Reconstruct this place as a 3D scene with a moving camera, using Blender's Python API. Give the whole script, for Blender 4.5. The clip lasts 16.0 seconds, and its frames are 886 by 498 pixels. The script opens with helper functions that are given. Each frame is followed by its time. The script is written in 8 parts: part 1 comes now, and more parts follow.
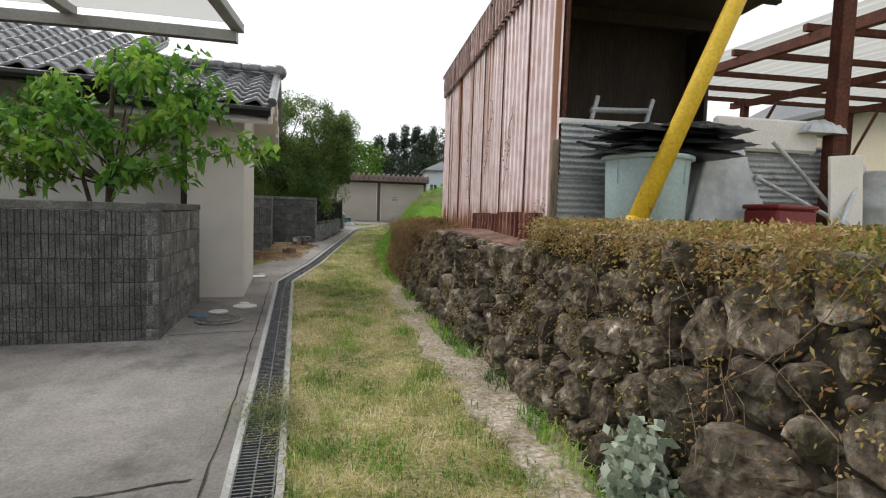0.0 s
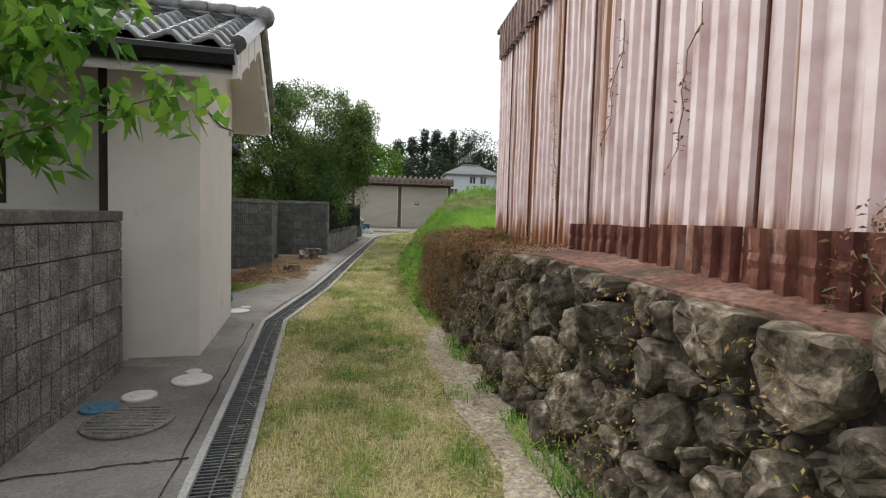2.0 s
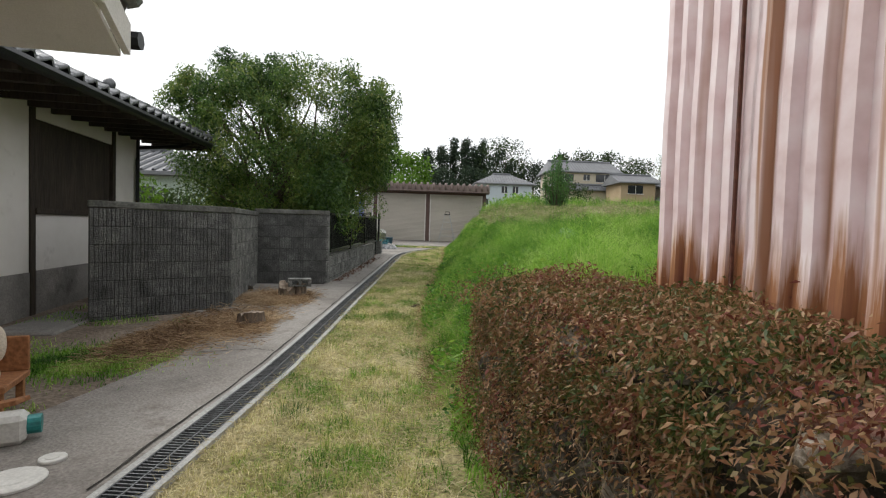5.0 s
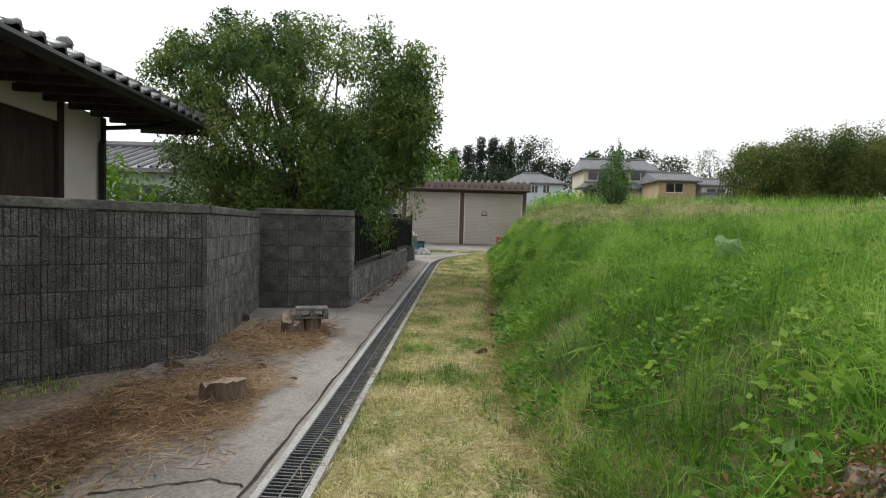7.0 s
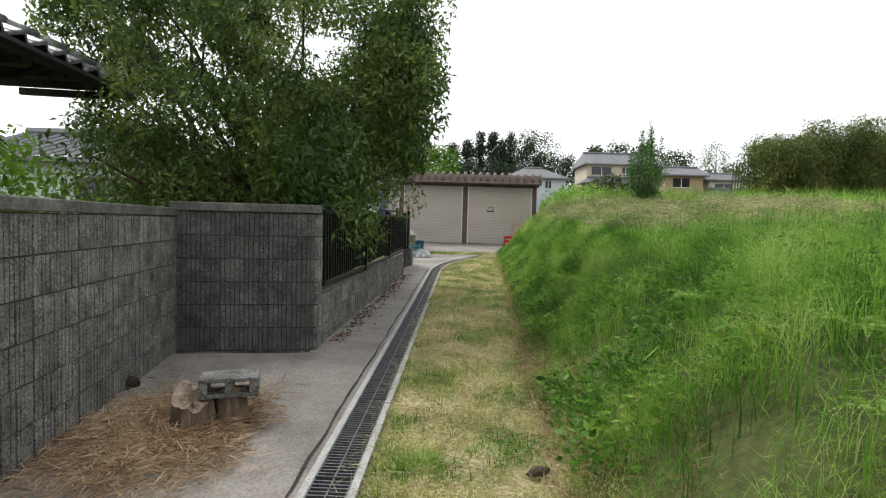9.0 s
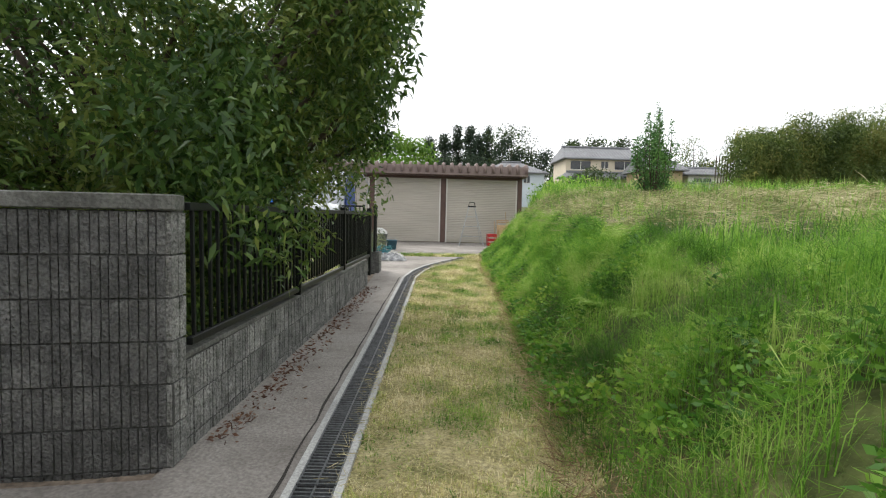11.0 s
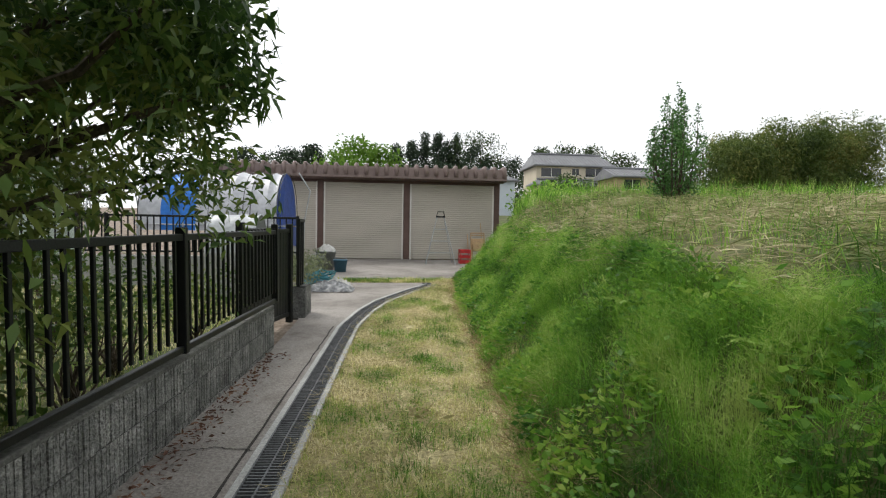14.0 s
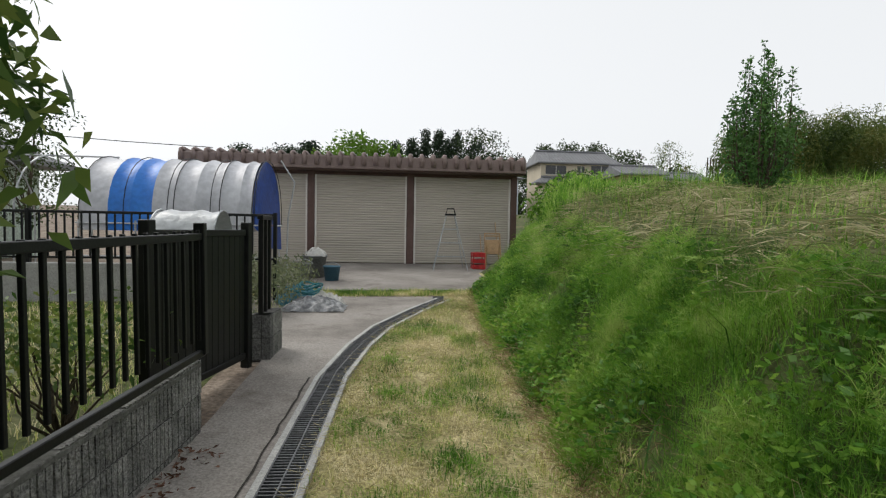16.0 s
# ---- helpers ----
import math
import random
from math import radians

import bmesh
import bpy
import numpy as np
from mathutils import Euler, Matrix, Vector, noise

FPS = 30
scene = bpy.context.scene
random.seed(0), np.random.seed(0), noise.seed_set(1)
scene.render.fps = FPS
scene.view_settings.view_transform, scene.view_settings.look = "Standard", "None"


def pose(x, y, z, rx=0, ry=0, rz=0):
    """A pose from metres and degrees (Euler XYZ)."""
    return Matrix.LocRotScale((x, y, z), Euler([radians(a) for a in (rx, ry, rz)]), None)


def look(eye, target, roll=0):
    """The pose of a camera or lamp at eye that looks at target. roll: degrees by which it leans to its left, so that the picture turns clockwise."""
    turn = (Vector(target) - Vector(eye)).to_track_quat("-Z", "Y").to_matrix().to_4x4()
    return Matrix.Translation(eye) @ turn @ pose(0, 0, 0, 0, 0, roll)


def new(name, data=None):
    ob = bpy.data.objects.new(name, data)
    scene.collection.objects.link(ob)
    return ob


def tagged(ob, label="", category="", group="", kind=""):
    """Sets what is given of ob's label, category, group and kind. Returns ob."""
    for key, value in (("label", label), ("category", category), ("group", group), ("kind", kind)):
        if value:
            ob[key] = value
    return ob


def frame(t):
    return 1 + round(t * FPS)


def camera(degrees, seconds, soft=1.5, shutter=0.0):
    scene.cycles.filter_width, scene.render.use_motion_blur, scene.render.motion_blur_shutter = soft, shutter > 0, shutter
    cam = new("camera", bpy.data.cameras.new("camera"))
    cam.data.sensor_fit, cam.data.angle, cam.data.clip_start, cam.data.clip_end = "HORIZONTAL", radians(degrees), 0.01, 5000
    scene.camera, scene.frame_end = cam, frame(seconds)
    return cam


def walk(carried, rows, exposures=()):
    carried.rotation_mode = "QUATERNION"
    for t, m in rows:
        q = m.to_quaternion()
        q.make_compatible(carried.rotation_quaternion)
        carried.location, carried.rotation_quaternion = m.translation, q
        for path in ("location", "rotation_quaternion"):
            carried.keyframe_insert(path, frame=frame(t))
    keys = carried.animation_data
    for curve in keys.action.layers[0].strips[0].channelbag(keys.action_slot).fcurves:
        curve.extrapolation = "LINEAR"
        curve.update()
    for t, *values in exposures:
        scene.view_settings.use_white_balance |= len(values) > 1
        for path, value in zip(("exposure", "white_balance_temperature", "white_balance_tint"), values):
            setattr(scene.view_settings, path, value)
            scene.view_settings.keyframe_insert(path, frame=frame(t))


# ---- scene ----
cam = camera(82.3, 16.0, soft=1.2)
METRES, EYE, TILT, LEAN, TURN = 17.7, 1.277, -1.0, 0.0, -7.7
ROWS = [
    (0.0, 0.0, 0.0, 0.0, 0.09, -2.75, -1.89),
    (0.5, -0.0064, 0.0334, 0.0021, 0.81, -2.88, -1.81),
    (1.0, -0.0163, 0.0658, 0.0037, 1.48, -2.59, -1.9),
    (1.5, -0.0198, 0.1004, 0.0042, 1.7, -2.53, -1.73),
    (2.0, -0.0238, 0.1345, 0.0049, 2.19, -2.3, -1.77),
    (2.5, -0.0234, 0.1681, 0.0064, 2.61, -2.1, -1.68),
    (3.0, -0.0283, 0.2021, 0.008, 3.09, -1.87, -1.84),
    (3.5, -0.0304, 0.2341, 0.0096, 3.52, -1.65, -1.78),
    (4.0, -0.0354, 0.2679, 0.0102, 4.08, -1.47, -1.85),
    (4.5, -0.0387, 0.2999, 0.0115, 4.61, -1.43, -1.86),
    (5.0, -0.0469, 0.3337, 0.0134, 5.41, -1.23, -1.93),
    (7.5, -0.0967, 0.4917, 0.0199, 8.37, -1.25, -1.76),
    (8.0, -0.1041, 0.5241, 0.0217, 8.21, -1.42, -1.83),
    (8.5, -0.1081, 0.5542, 0.0229, 8.09, -1.55, -1.77),
    (11.0, -0.1259, 0.7005, 0.0292, 5.42, -2.13, -1.47),
    (11.5, -0.1293, 0.7282, 0.0298, 3.66, -2.16, -1.36),
    (12.0, -0.1315, 0.7578, 0.0342, 3.15, -2.37, -1.33),
    (12.5, -0.1312, 0.7837, 0.0354, 2.72, -2.2, -1.21),
    (13.0, -0.1313, 0.8135, 0.0379, 2.17, -1.89, -1.22),
    (13.5, -0.1327, 0.8404, 0.0385, 1.87, -1.58, -0.99),
    (14.0, -0.1326, 0.8674, 0.0404, 1.92, -1.12, -1.02),
    (14.5, -0.1345, 0.8959, 0.0412, 1.69, -1.16, -0.92),
    (15.0, -0.1394, 0.926, 0.0409, 1.59, -1.11, -1.02),
    (15.5, -0.1479, 0.9534, 0.042, 1.81, -1.26, -0.98),
    (16.0, -0.1509, 0.9816, 0.0434, 1.88, -1.22, -1.04),
]
walk(cam, [(t, pose(0, 0, EYE, TILT, LEAN, TURN) @ pose(METRES * x, METRES * y, METRES * z, 90 + pitch, roll, yaw)) for t, x, y, z, yaw, pitch, roll in ROWS],
     exposures=[(0.0, 0.2), (2.5, 0.26), (5.0, 0.22), (8.5, 0.36), (11.0, 0.72), (12.5, 0.68), (14.5, 0.18), (16.0, -0.08)])

# ---- sky and sun ----
world = bpy.data.worlds.new("sky")
scene.world = world
world.use_nodes = True
wn = world.node_tree.nodes
wl = world.node_tree.links
bg = wn["Background"]
sky = wn.new("ShaderNodeTexSky")
sky.sky_type, sky.sun_disc = "NISHITA", False
sky.sun_elevation, sky.sun_rotation = radians(50), radians(-55)
sky.air_density, sky.dust_density, sky.altitude = 1.0, 4.0, 100
pale = wn.new("ShaderNodeHueSaturation")
pale.inputs["Saturation"].default_value = 0.10
cloud = wn.new("ShaderNodeMix")
cloud.data_type = "RGBA"
cloud.inputs["Factor"].default_value = 0.6
cloud.inputs["B"].default_value = (11.0, 11.3, 11.6, 1)
wl.new(sky.outputs[0], pale.inputs["Color"])
wl.new(pale.outputs[0], cloud.inputs["A"])
wl.new(cloud.outputs["Result"], bg.inputs["Color"])
bg.inputs["Strength"].default_value = 0.115
sun_data = bpy.data.lights.new("sun", "SUN")
sun_data.energy, sun_data.angle, sun_data.color = 1.7, radians(30), (1.0, 0.96, 0.9)
sun = new("sun", sun_data)
sun.matrix_world = look((-16, 11, 30), (0, 0, 30 - 23))

# ---- materials ----


def node_material(name):
    m = bpy.data.materials.new(name)
    m.use_nodes = True
    return m, m.node_tree.nodes, m.node_tree.links, m.node_tree.nodes["Principled BSDF"]


def surface(name, colours, scale=3.0, rough=0.85, bump=0.3, bump_scale=40.0, stretch=(1, 1, 1), vary=0.0, island=0.0, metal=0.0, spots=None, spec=0.3, fine=0.35):
    """Two scales of noise between colours, fine relief; vary: by object, island: by loose piece; spots: (colour, scale, low, high) stains."""
    m, n, l, bsdf = node_material(name)
    co = n.new("ShaderNodeTexCoord")
    mp = n.new("ShaderNodeMapping")
    mp.inputs["Scale"].default_value = stretch
    if vary:
        info, far, own = n.new("ShaderNodeObjectInfo"), n.new("ShaderNodeMath"), n.new("ShaderNodeVectorMath")
        far.operation = "MULTIPLY"
        far.inputs[1].default_value = 60.0
        l.new(info.outputs["Random"], far.inputs[0])
        l.new(co.outputs["Object"], own.inputs[0])
        l.new(far.outputs[0], own.inputs[1])
        l.new(own.outputs[0], mp.inputs[0])
    else:
        l.new(co.outputs["Object"], mp.inputs[0])
    big = n.new("ShaderNodeTexNoise")
    big.inputs["Scale"].default_value, big.inputs["Detail"].default_value, big.inputs["Roughness"].default_value = scale, 6, 0.65
    l.new(mp.outputs[0], big.inputs["Vector"])
    ramp = n.new("ShaderNodeValToRGB")
    el = ramp.color_ramp.elements
    while len(el) < len(colours):
        el.new(0.5)
    for i, c in enumerate(colours):
        el[i].position = 0.3 + 0.4 * i / max(1, len(colours) - 1)
        el[i].color = (*c, 1)
    l.new(big.outputs["Fac"], ramp.inputs[0])
    col = ramp.outputs[0]
    small = n.new("ShaderNodeTexNoise")
    small.inputs["Scale"].default_value, small.inputs["Detail"].default_value = bump_scale, 5
    l.new(mp.outputs[0], small.inputs["Vector"])
    if fine:
        rng = n.new("ShaderNodeMapRange")
        rng.inputs["From Min"].default_value, rng.inputs["From Max"].default_value = 0.3, 0.7
        rng.inputs["To Min"].default_value, rng.inputs["To Max"].default_value = 1 - fine, 1 + fine
        l.new(small.outputs["Fac"], rng.inputs["Value"])
        mul = n.new("ShaderNodeMix")
        mul.data_type, mul.blend_type = "RGBA", "MULTIPLY"
        mul.inputs["Factor"].default_value = 1
        l.new(col, mul.inputs["A"])
        l.new(rng.outputs[0], mul.inputs["B"])
        col = mul.outputs["Result"]
    if spots:
        c, s, lo, hi = spots
        sp = n.new("ShaderNodeTexNoise")
        sp.inputs["Scale"].default_value, sp.inputs["Detail"].default_value, sp.inputs["Roughness"].default_value = s, 5, 0.7
        l.new(mp.outputs[0], sp.inputs["Vector"])
        sr = n.new("ShaderNodeMapRange")
        sr.inputs["From Min"].default_value, sr.inputs["From Max"].default_value = lo, hi
        l.new(sp.outputs["Fac"], sr.inputs["Value"])
        sm = n.new("ShaderNodeMix")
        sm.data_type = "RGBA"
        l.new(sr.outputs[0], sm.inputs["Factor"])
        l.new(col, sm.inputs["A"])
        sm.inputs["B"].default_value = (*c, 1)
        col = sm.outputs["Result"]
    for amount, kind in ((vary, "object"), (island, "island")):
        if amount:
            src = n.new("ShaderNodeObjectInfo" if kind == "object" else "ShaderNodeNewGeometry")
            out = src.outputs["Random"] if kind == "object" else src.outputs["Random Per Island"]
            rr = n.new("ShaderNodeMapRange")
            rr.inputs["To Min"].default_value, rr.inputs["To Max"].default_value = 1 - amount, 1 + amount
            l.new(out, rr.inputs["Value"])
            mm = n.new("ShaderNodeMix")
            mm.data_type, mm.blend_type = "RGBA", "MULTIPLY"
            mm.inputs["Factor"].default_value = 1
            l.new(col, mm.inputs["A"])
            l.new(rr.outputs[0], mm.inputs["B"])
            col = mm.outputs["Result"]
    l.new(col, bsdf.inputs["Base Color"])
    bsdf.inputs["Roughness"].default_value = rough
    bsdf.inputs["Metallic"].default_value = metal
    bsdf.inputs["Specular IOR Level"].default_value = spec
    if bump:
        b = n.new("ShaderNodeBump")
        b.inputs["Strength"].default_value, b.inputs["Distance"].default_value = bump, 0.02
        l.new(small.outputs["Fac"], b.inputs["Height"])
        l.new(b.outputs[0], bsdf.inputs["Normal"])
    return m


def leafy(name, colours, scale=1.2, rough=0.55, through_light=0.35, spread=0.5, contrast=1.9, detail=4):
    """Leaves and blades: colour by patch and by piece, light passing through."""
    m, n, l, bsdf = node_material(name)
    co = n.new("ShaderNodeTexCoord")
    big = n.new("ShaderNodeTexNoise")
    big.inputs["Scale"].default_value, big.inputs["Detail"].default_value = scale, detail
    l.new(co.outputs["Object"], big.inputs["Vector"])
    geo = n.new("ShaderNodeNewGeometry")
    mixv = n.new("ShaderNodeMath")
    mixv.operation = "MULTIPLY_ADD"
    l.new(geo.outputs["Random Per Island"], mixv.inputs[0])
    mixv.inputs[1].default_value = spread
    add = n.new("ShaderNodeMath")
    add.operation = "MULTIPLY_ADD"
    l.new(big.outputs["Fac"], add.inputs[0])
    add.inputs[1].default_value, add.inputs[2].default_value = contrast, 0.5 - contrast / 2 - spread * 0.5
    l.new(add.outputs[0], mixv.inputs[2])
    ramp = n.new("ShaderNodeValToRGB")
    el = ramp.color_ramp.elements
    while len(el) < len(colours):
        el.new(0.5)
    for i, c in enumerate(colours):
        el[i].position = i / (len(colours) - 1)
        el[i].color = (*c, 1)
    l.new(mixv.outputs[0], ramp.inputs[0])
    l.new(ramp.outputs[0], bsdf.inputs["Base Color"])
    bsdf.inputs["Roughness"].default_value = rough
    bsdf.inputs["Specular IOR Level"].default_value = 0.3
    tr = n.new("ShaderNodeBsdfTranslucent")
    l.new(ramp.outputs[0], tr.inputs["Color"])
    mx = n.new("ShaderNodeMixShader")
    mx.inputs[0].default_value = through_light
    l.new(bsdf.outputs[0], mx.inputs[1])
    l.new(tr.outputs[0], mx.inputs[2])
    l.new(mx.outputs[0], n["Material Output"].inputs["Surface"])
    return m


M_CONCRETE = surface("concrete", [(0.12, 0.112, 0.104), (0.215, 0.202, 0.188), (0.32, 0.30, 0.28)], 0.8, 0.9, 0.4, 60, fine=0.2, spots=((0.09, 0.084, 0.076), 1.5, 0.52, 0.72))
M_PATH = surface("path_concrete", [(0.15, 0.134, 0.12), (0.255, 0.235, 0.213), (0.36, 0.336, 0.31)], 1.1, 0.9, 0.5, 60, fine=0.25, spots=((0.12, 0.10, 0.085), 2.2, 0.54, 0.74))
M_KERB = surface("kerb_concrete", [(0.30, 0.30, 0.29), (0.45, 0.45, 0.43)], 4, 0.9, 0.3, 80, fine=0.25, vary=0.1)
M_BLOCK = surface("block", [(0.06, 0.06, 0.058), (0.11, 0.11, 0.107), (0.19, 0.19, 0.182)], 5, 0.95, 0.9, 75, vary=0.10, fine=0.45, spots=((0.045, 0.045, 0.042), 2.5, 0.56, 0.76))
# paler copy of block: the light on east faces put into the colour
M_BLOCK_PALE_LIT = surface("block_pale_lit", [(0.09, 0.09, 0.086), (0.18, 0.18, 0.17), (0.30, 0.295, 0.28)], 6, 0.95, 0.9, 75, vary=0.12, fine=0.5, spots=((0.05, 0.05, 0.047), 4, 0.58, 0.75))
M_CAP = surface("block_cap", [(0.06, 0.06, 0.055), (0.12, 0.12, 0.11), (0.2, 0.2, 0.185)], 3, 0.95, 0.5, 50, fine=0.3)
M_MORTAR = surface("mortar", [(0.04, 0.04, 0.038), (0.08, 0.08, 0.075)], 8, 0.95, 0.3, 60)
M_EARTH = surface("earth", [(0.10, 0.075, 0.055), (0.19, 0.15, 0.115), (0.27, 0.225, 0.18)], 1.6, 0.95, 0.8, 30, fine=0.4)
M_TURF = surface("turf", [(0.15, 0.15, 0.05), (0.34, 0.30, 0.15), (0.54, 0.47, 0.28)], 4.5, 0.95, 1.0, 45, fine=0.5)
M_GRAVELLY = surface("bare_path", [(0.26, 0.215, 0.17), (0.42, 0.36, 0.30), (0.55, 0.48, 0.41)], 4.5, 0.95, 1.0, 38, fine=0.45, spots=((0.13, 0.10, 0.07), 5, 0.58, 0.72))
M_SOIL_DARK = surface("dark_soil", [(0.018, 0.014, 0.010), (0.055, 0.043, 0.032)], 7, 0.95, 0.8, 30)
M_FIELD = surface("field_soil", [(0.03, 0.045, 0.012), (0.07, 0.085, 0.025), (0.15, 0.13, 0.065)], 0.8, 0.95, 0.8, 20)
M_RENDER = surface("render_wall", [(0.60, 0.57, 0.53), (0.66, 0.63, 0.59), (0.70, 0.67, 0.635)], 1.4, 0.9, 0.15, 140, fine=0.06, spots=((0.36, 0.33, 0.30), 1.6, 0.62, 0.85))
M_WHITE_BOARD = surface("white_board", [(0.62, 0.60, 0.56), (0.72, 0.70, 0.67)], 3, 0.7, 0.1, 90, fine=0.1)
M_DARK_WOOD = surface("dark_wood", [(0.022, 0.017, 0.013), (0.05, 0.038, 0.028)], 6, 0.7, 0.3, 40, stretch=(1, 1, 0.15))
M_TILE = surface("roof_tile", [(0.06, 0.062, 0.066), (0.11, 0.113, 0.12), (0.18, 0.183, 0.19)], 9, 0.24, 0.12, 70, vary=0.18, fine=0.2, spec=0.85)
M_BLACK_METAL = surface("black_metal", [(0.006, 0.007, 0.007), (0.012, 0.013, 0.013)], 5, 0.45, 0.05, 90, metal=0.2, fine=0.2)
M_GALV = surface("galvanised", [(0.28, 0.30, 0.31), (0.42, 0.44, 0.45), (0.5, 0.52, 0.53)], 4, 0.5, 0.2, 60, metal=0.55, fine=0.2, spots=((0.16, 0.07, 0.035), 2.2, 0.60, 0.72))
M_GRATE = surface("grating_steel", [(0.10, 0.105, 0.11), (0.19, 0.195, 0.2)], 8, 0.55, 0.2, 70, metal=0.6, fine=0.25)
# near-black for the shade under the gratings, not a surface tone
M_DRAIN_SHADE = surface("drain_shade", [(0.012, 0.012, 0.011), (0.03, 0.029, 0.026)], 6, 0.95, 0.3, 50)
M_SHUTTER = surface("shutter", [(0.43, 0.395, 0.34), (0.50, 0.46, 0.40)], 0.7, 0.55, 0.08, 50, metal=0.1, fine=0.06, stretch=(1, 1, 3))
M_BROWN_STEEL = surface("brown_steel", [(0.085, 0.05, 0.042), (0.13, 0.08, 0.068)], 3, 0.55, 0.1, 40, fine=0.15)
M_FASCIA = surface("fascia_steel", [(0.17, 0.125, 0.112), (0.23, 0.175, 0.16)], 1.5, 0.5, 0.1, 40, fine=0.12)
M_RUST = surface("rusty_steel", [(0.05, 0.018, 0.012), (0.12, 0.042, 0.025)], 6, 0.85, 0.4, 50)


def rust_sheet():
    """Corrugated iron with faded pink paint, rusting up from its foot and in streaks down the sheets."""
    m, n, l, bsdf = node_material("painted_rusty_iron")
    co = n.new("ShaderNodeTexCoord")
    sep = n.new("ShaderNodeSeparateXYZ")
    l.new(co.outputs["Object"], sep.inputs[0])
    # each sheet weathers in its own way
    obj = n.new("ShaderNodeObjectInfo")
    far = n.new("ShaderNodeMath")
    far.operation = "MULTIPLY"
    far.inputs[1].default_value = 40.0
    l.new(obj.outputs["Random"], far.inputs[0])
    own = n.new("ShaderNodeVectorMath")
    l.new(co.outputs["Object"], own.inputs[0])
    l.new(far.outputs[0], own.inputs[1])
    mp = n.new("ShaderNodeMapping")
    mp.inputs["Scale"].default_value = (1, 1, 0.05)
    l.new(own.outputs[0], mp.inputs[0])
    streak = n.new("ShaderNodeTexNoise")
    streak.inputs["Scale"].default_value, streak.inputs["Detail"].default_value, streak.inputs["Roughness"].default_value = 6.5, 6, 0.75
    l.new(mp.outputs[0], streak.inputs["Vector"])
    blot = n.new("ShaderNodeTexNoise")
    blot.inputs["Scale"].default_value, blot.inputs["Detail"].default_value = 7, 6
    l.new(own.outputs[0], blot.inputs["Vector"])
    paint = n.new("ShaderNodeValToRGB")
    e = paint.color_ramp.elements
    e.new(0.5)
    e[0].position, e[1].position, e[2].position = 0.3, 0.5, 0.7
    e[0].color, e[1].color, e[2].color = (0.60, 0.45, 0.44, 1), (0.71, 0.58, 0.58, 1), (0.78, 0.69, 0.69, 1)
    l.new(blot.outputs["Fac"], paint.inputs[0])
    # height above the sheet's foot, wavering with the streaks
    hh = n.new("ShaderNodeMapRange")
    hh.inputs["From Min"].default_value, hh.inputs["From Max"].default_value = 1.20, 1.58
    hh.inputs["To Min"].default_value, hh.inputs["To Max"].default_value = 0.36, 0.0
    l.new(sep.outputs["Z"], hh.inputs["Value"])
    add = n.new("ShaderNodeMath")
    l.new(hh.outputs[0], add.inputs[0])
    l.new(streak.outputs["Fac"], add.inputs[1])
    b2 = n.new("ShaderNodeMath")
    b2.operation = "MULTIPLY_ADD"
    l.new(blot.outputs["Fac"], b2.inputs[0])
    b2.inputs[1].default_value = 0.18
    l.new(add.outputs[0], b2.inputs[2])
    fac = n.new("ShaderNodeMapRange")
    fac.inputs["From Min"].default_value, fac.inputs["From Max"].default_value = 0.74, 1.10
    l.new(b2.outputs[0], fac.inputs["Value"])
    lines = n.new("ShaderNodeTexNoise")
    lines.inputs["Scale"].default_value, lines.inputs["Detail"].default_value, lines.inputs["Roughness"].default_value = 11.0, 3, 0.6
    lm = n.new("ShaderNodeMapping")
    lm.inputs["Scale"].default_value, lm.inputs["Location"].default_value = (0.3, 1, 0.018), (3.0, 7.0, 1.0)
    l.new(own.outputs[0], lm.inputs[0])
    l.new(lm.outputs[0], lines.inputs["Vector"])
    lr = n.new("ShaderNodeMapRange")
    lr.inputs["From Min"].default_value, lr.inputs["From Max"].default_value, lr.inputs["To Max"].default_value = 0.57, 0.64, 0.42
    l.new(lines.outputs["Fac"], lr.inputs["Value"])
    most = n.new("ShaderNodeMath")
    most.operation = "MAXIMUM"
    l.new(fac.outputs[0], most.inputs[0])
    l.new(lr.outputs[0], most.inputs[1])
    fac = most
    rust = n.new("ShaderNodeValToRGB")
    e = rust.color_ramp.elements
    e.new(0.45)
    e[0].position, e[1].position, e[2].position = 0.0, 0.45, 1.0
    e[0].color, e[1].color, e[2].color = (0.42, 0.24, 0.13, 1), (0.30, 0.13, 0.055, 1), (0.15, 0.045, 0.03, 1)
    l.new(fac.outputs[0], rust.inputs[0])
    soft = n.new("ShaderNodeMapRange")
    soft.inputs["From Max"].default_value = 0.45
    l.new(fac.outputs[0], soft.inputs["Value"])
    mix = n.new("ShaderNodeMix")
    mix.data_type = "RGBA"
    l.new(soft.outputs[0], mix.inputs["Factor"])
    l.new(paint.outputs[0], mix.inputs["A"])
    l.new(rust.outputs[0], mix.inputs["B"])
    rr = n.new("ShaderNodeMapRange")
    rr.inputs["To Min"].default_value, rr.inputs["To Max"].default_value = 0.90, 1.08
    l.new(obj.outputs["Random"], rr.inputs["Value"])
    mul = n.new("ShaderNodeMix")
    mul.data_type, mul.blend_type = "RGBA", "MULTIPLY"
    mul.inputs["Factor"].default_value = 1
    l.new(mix.outputs["Result"], mul.inputs["A"])
    l.new(rr.outputs[0], mul.inputs["B"])
    l.new(mul.outputs["Result"], bsdf.inputs["Base Color"])
    bsdf.inputs["Roughness"].default_value = 0.55
    bp = n.new("ShaderNodeBump")
    bp.inputs["Strength"].default_value, bp.inputs["Distance"].default_value = 0.25, 0.01
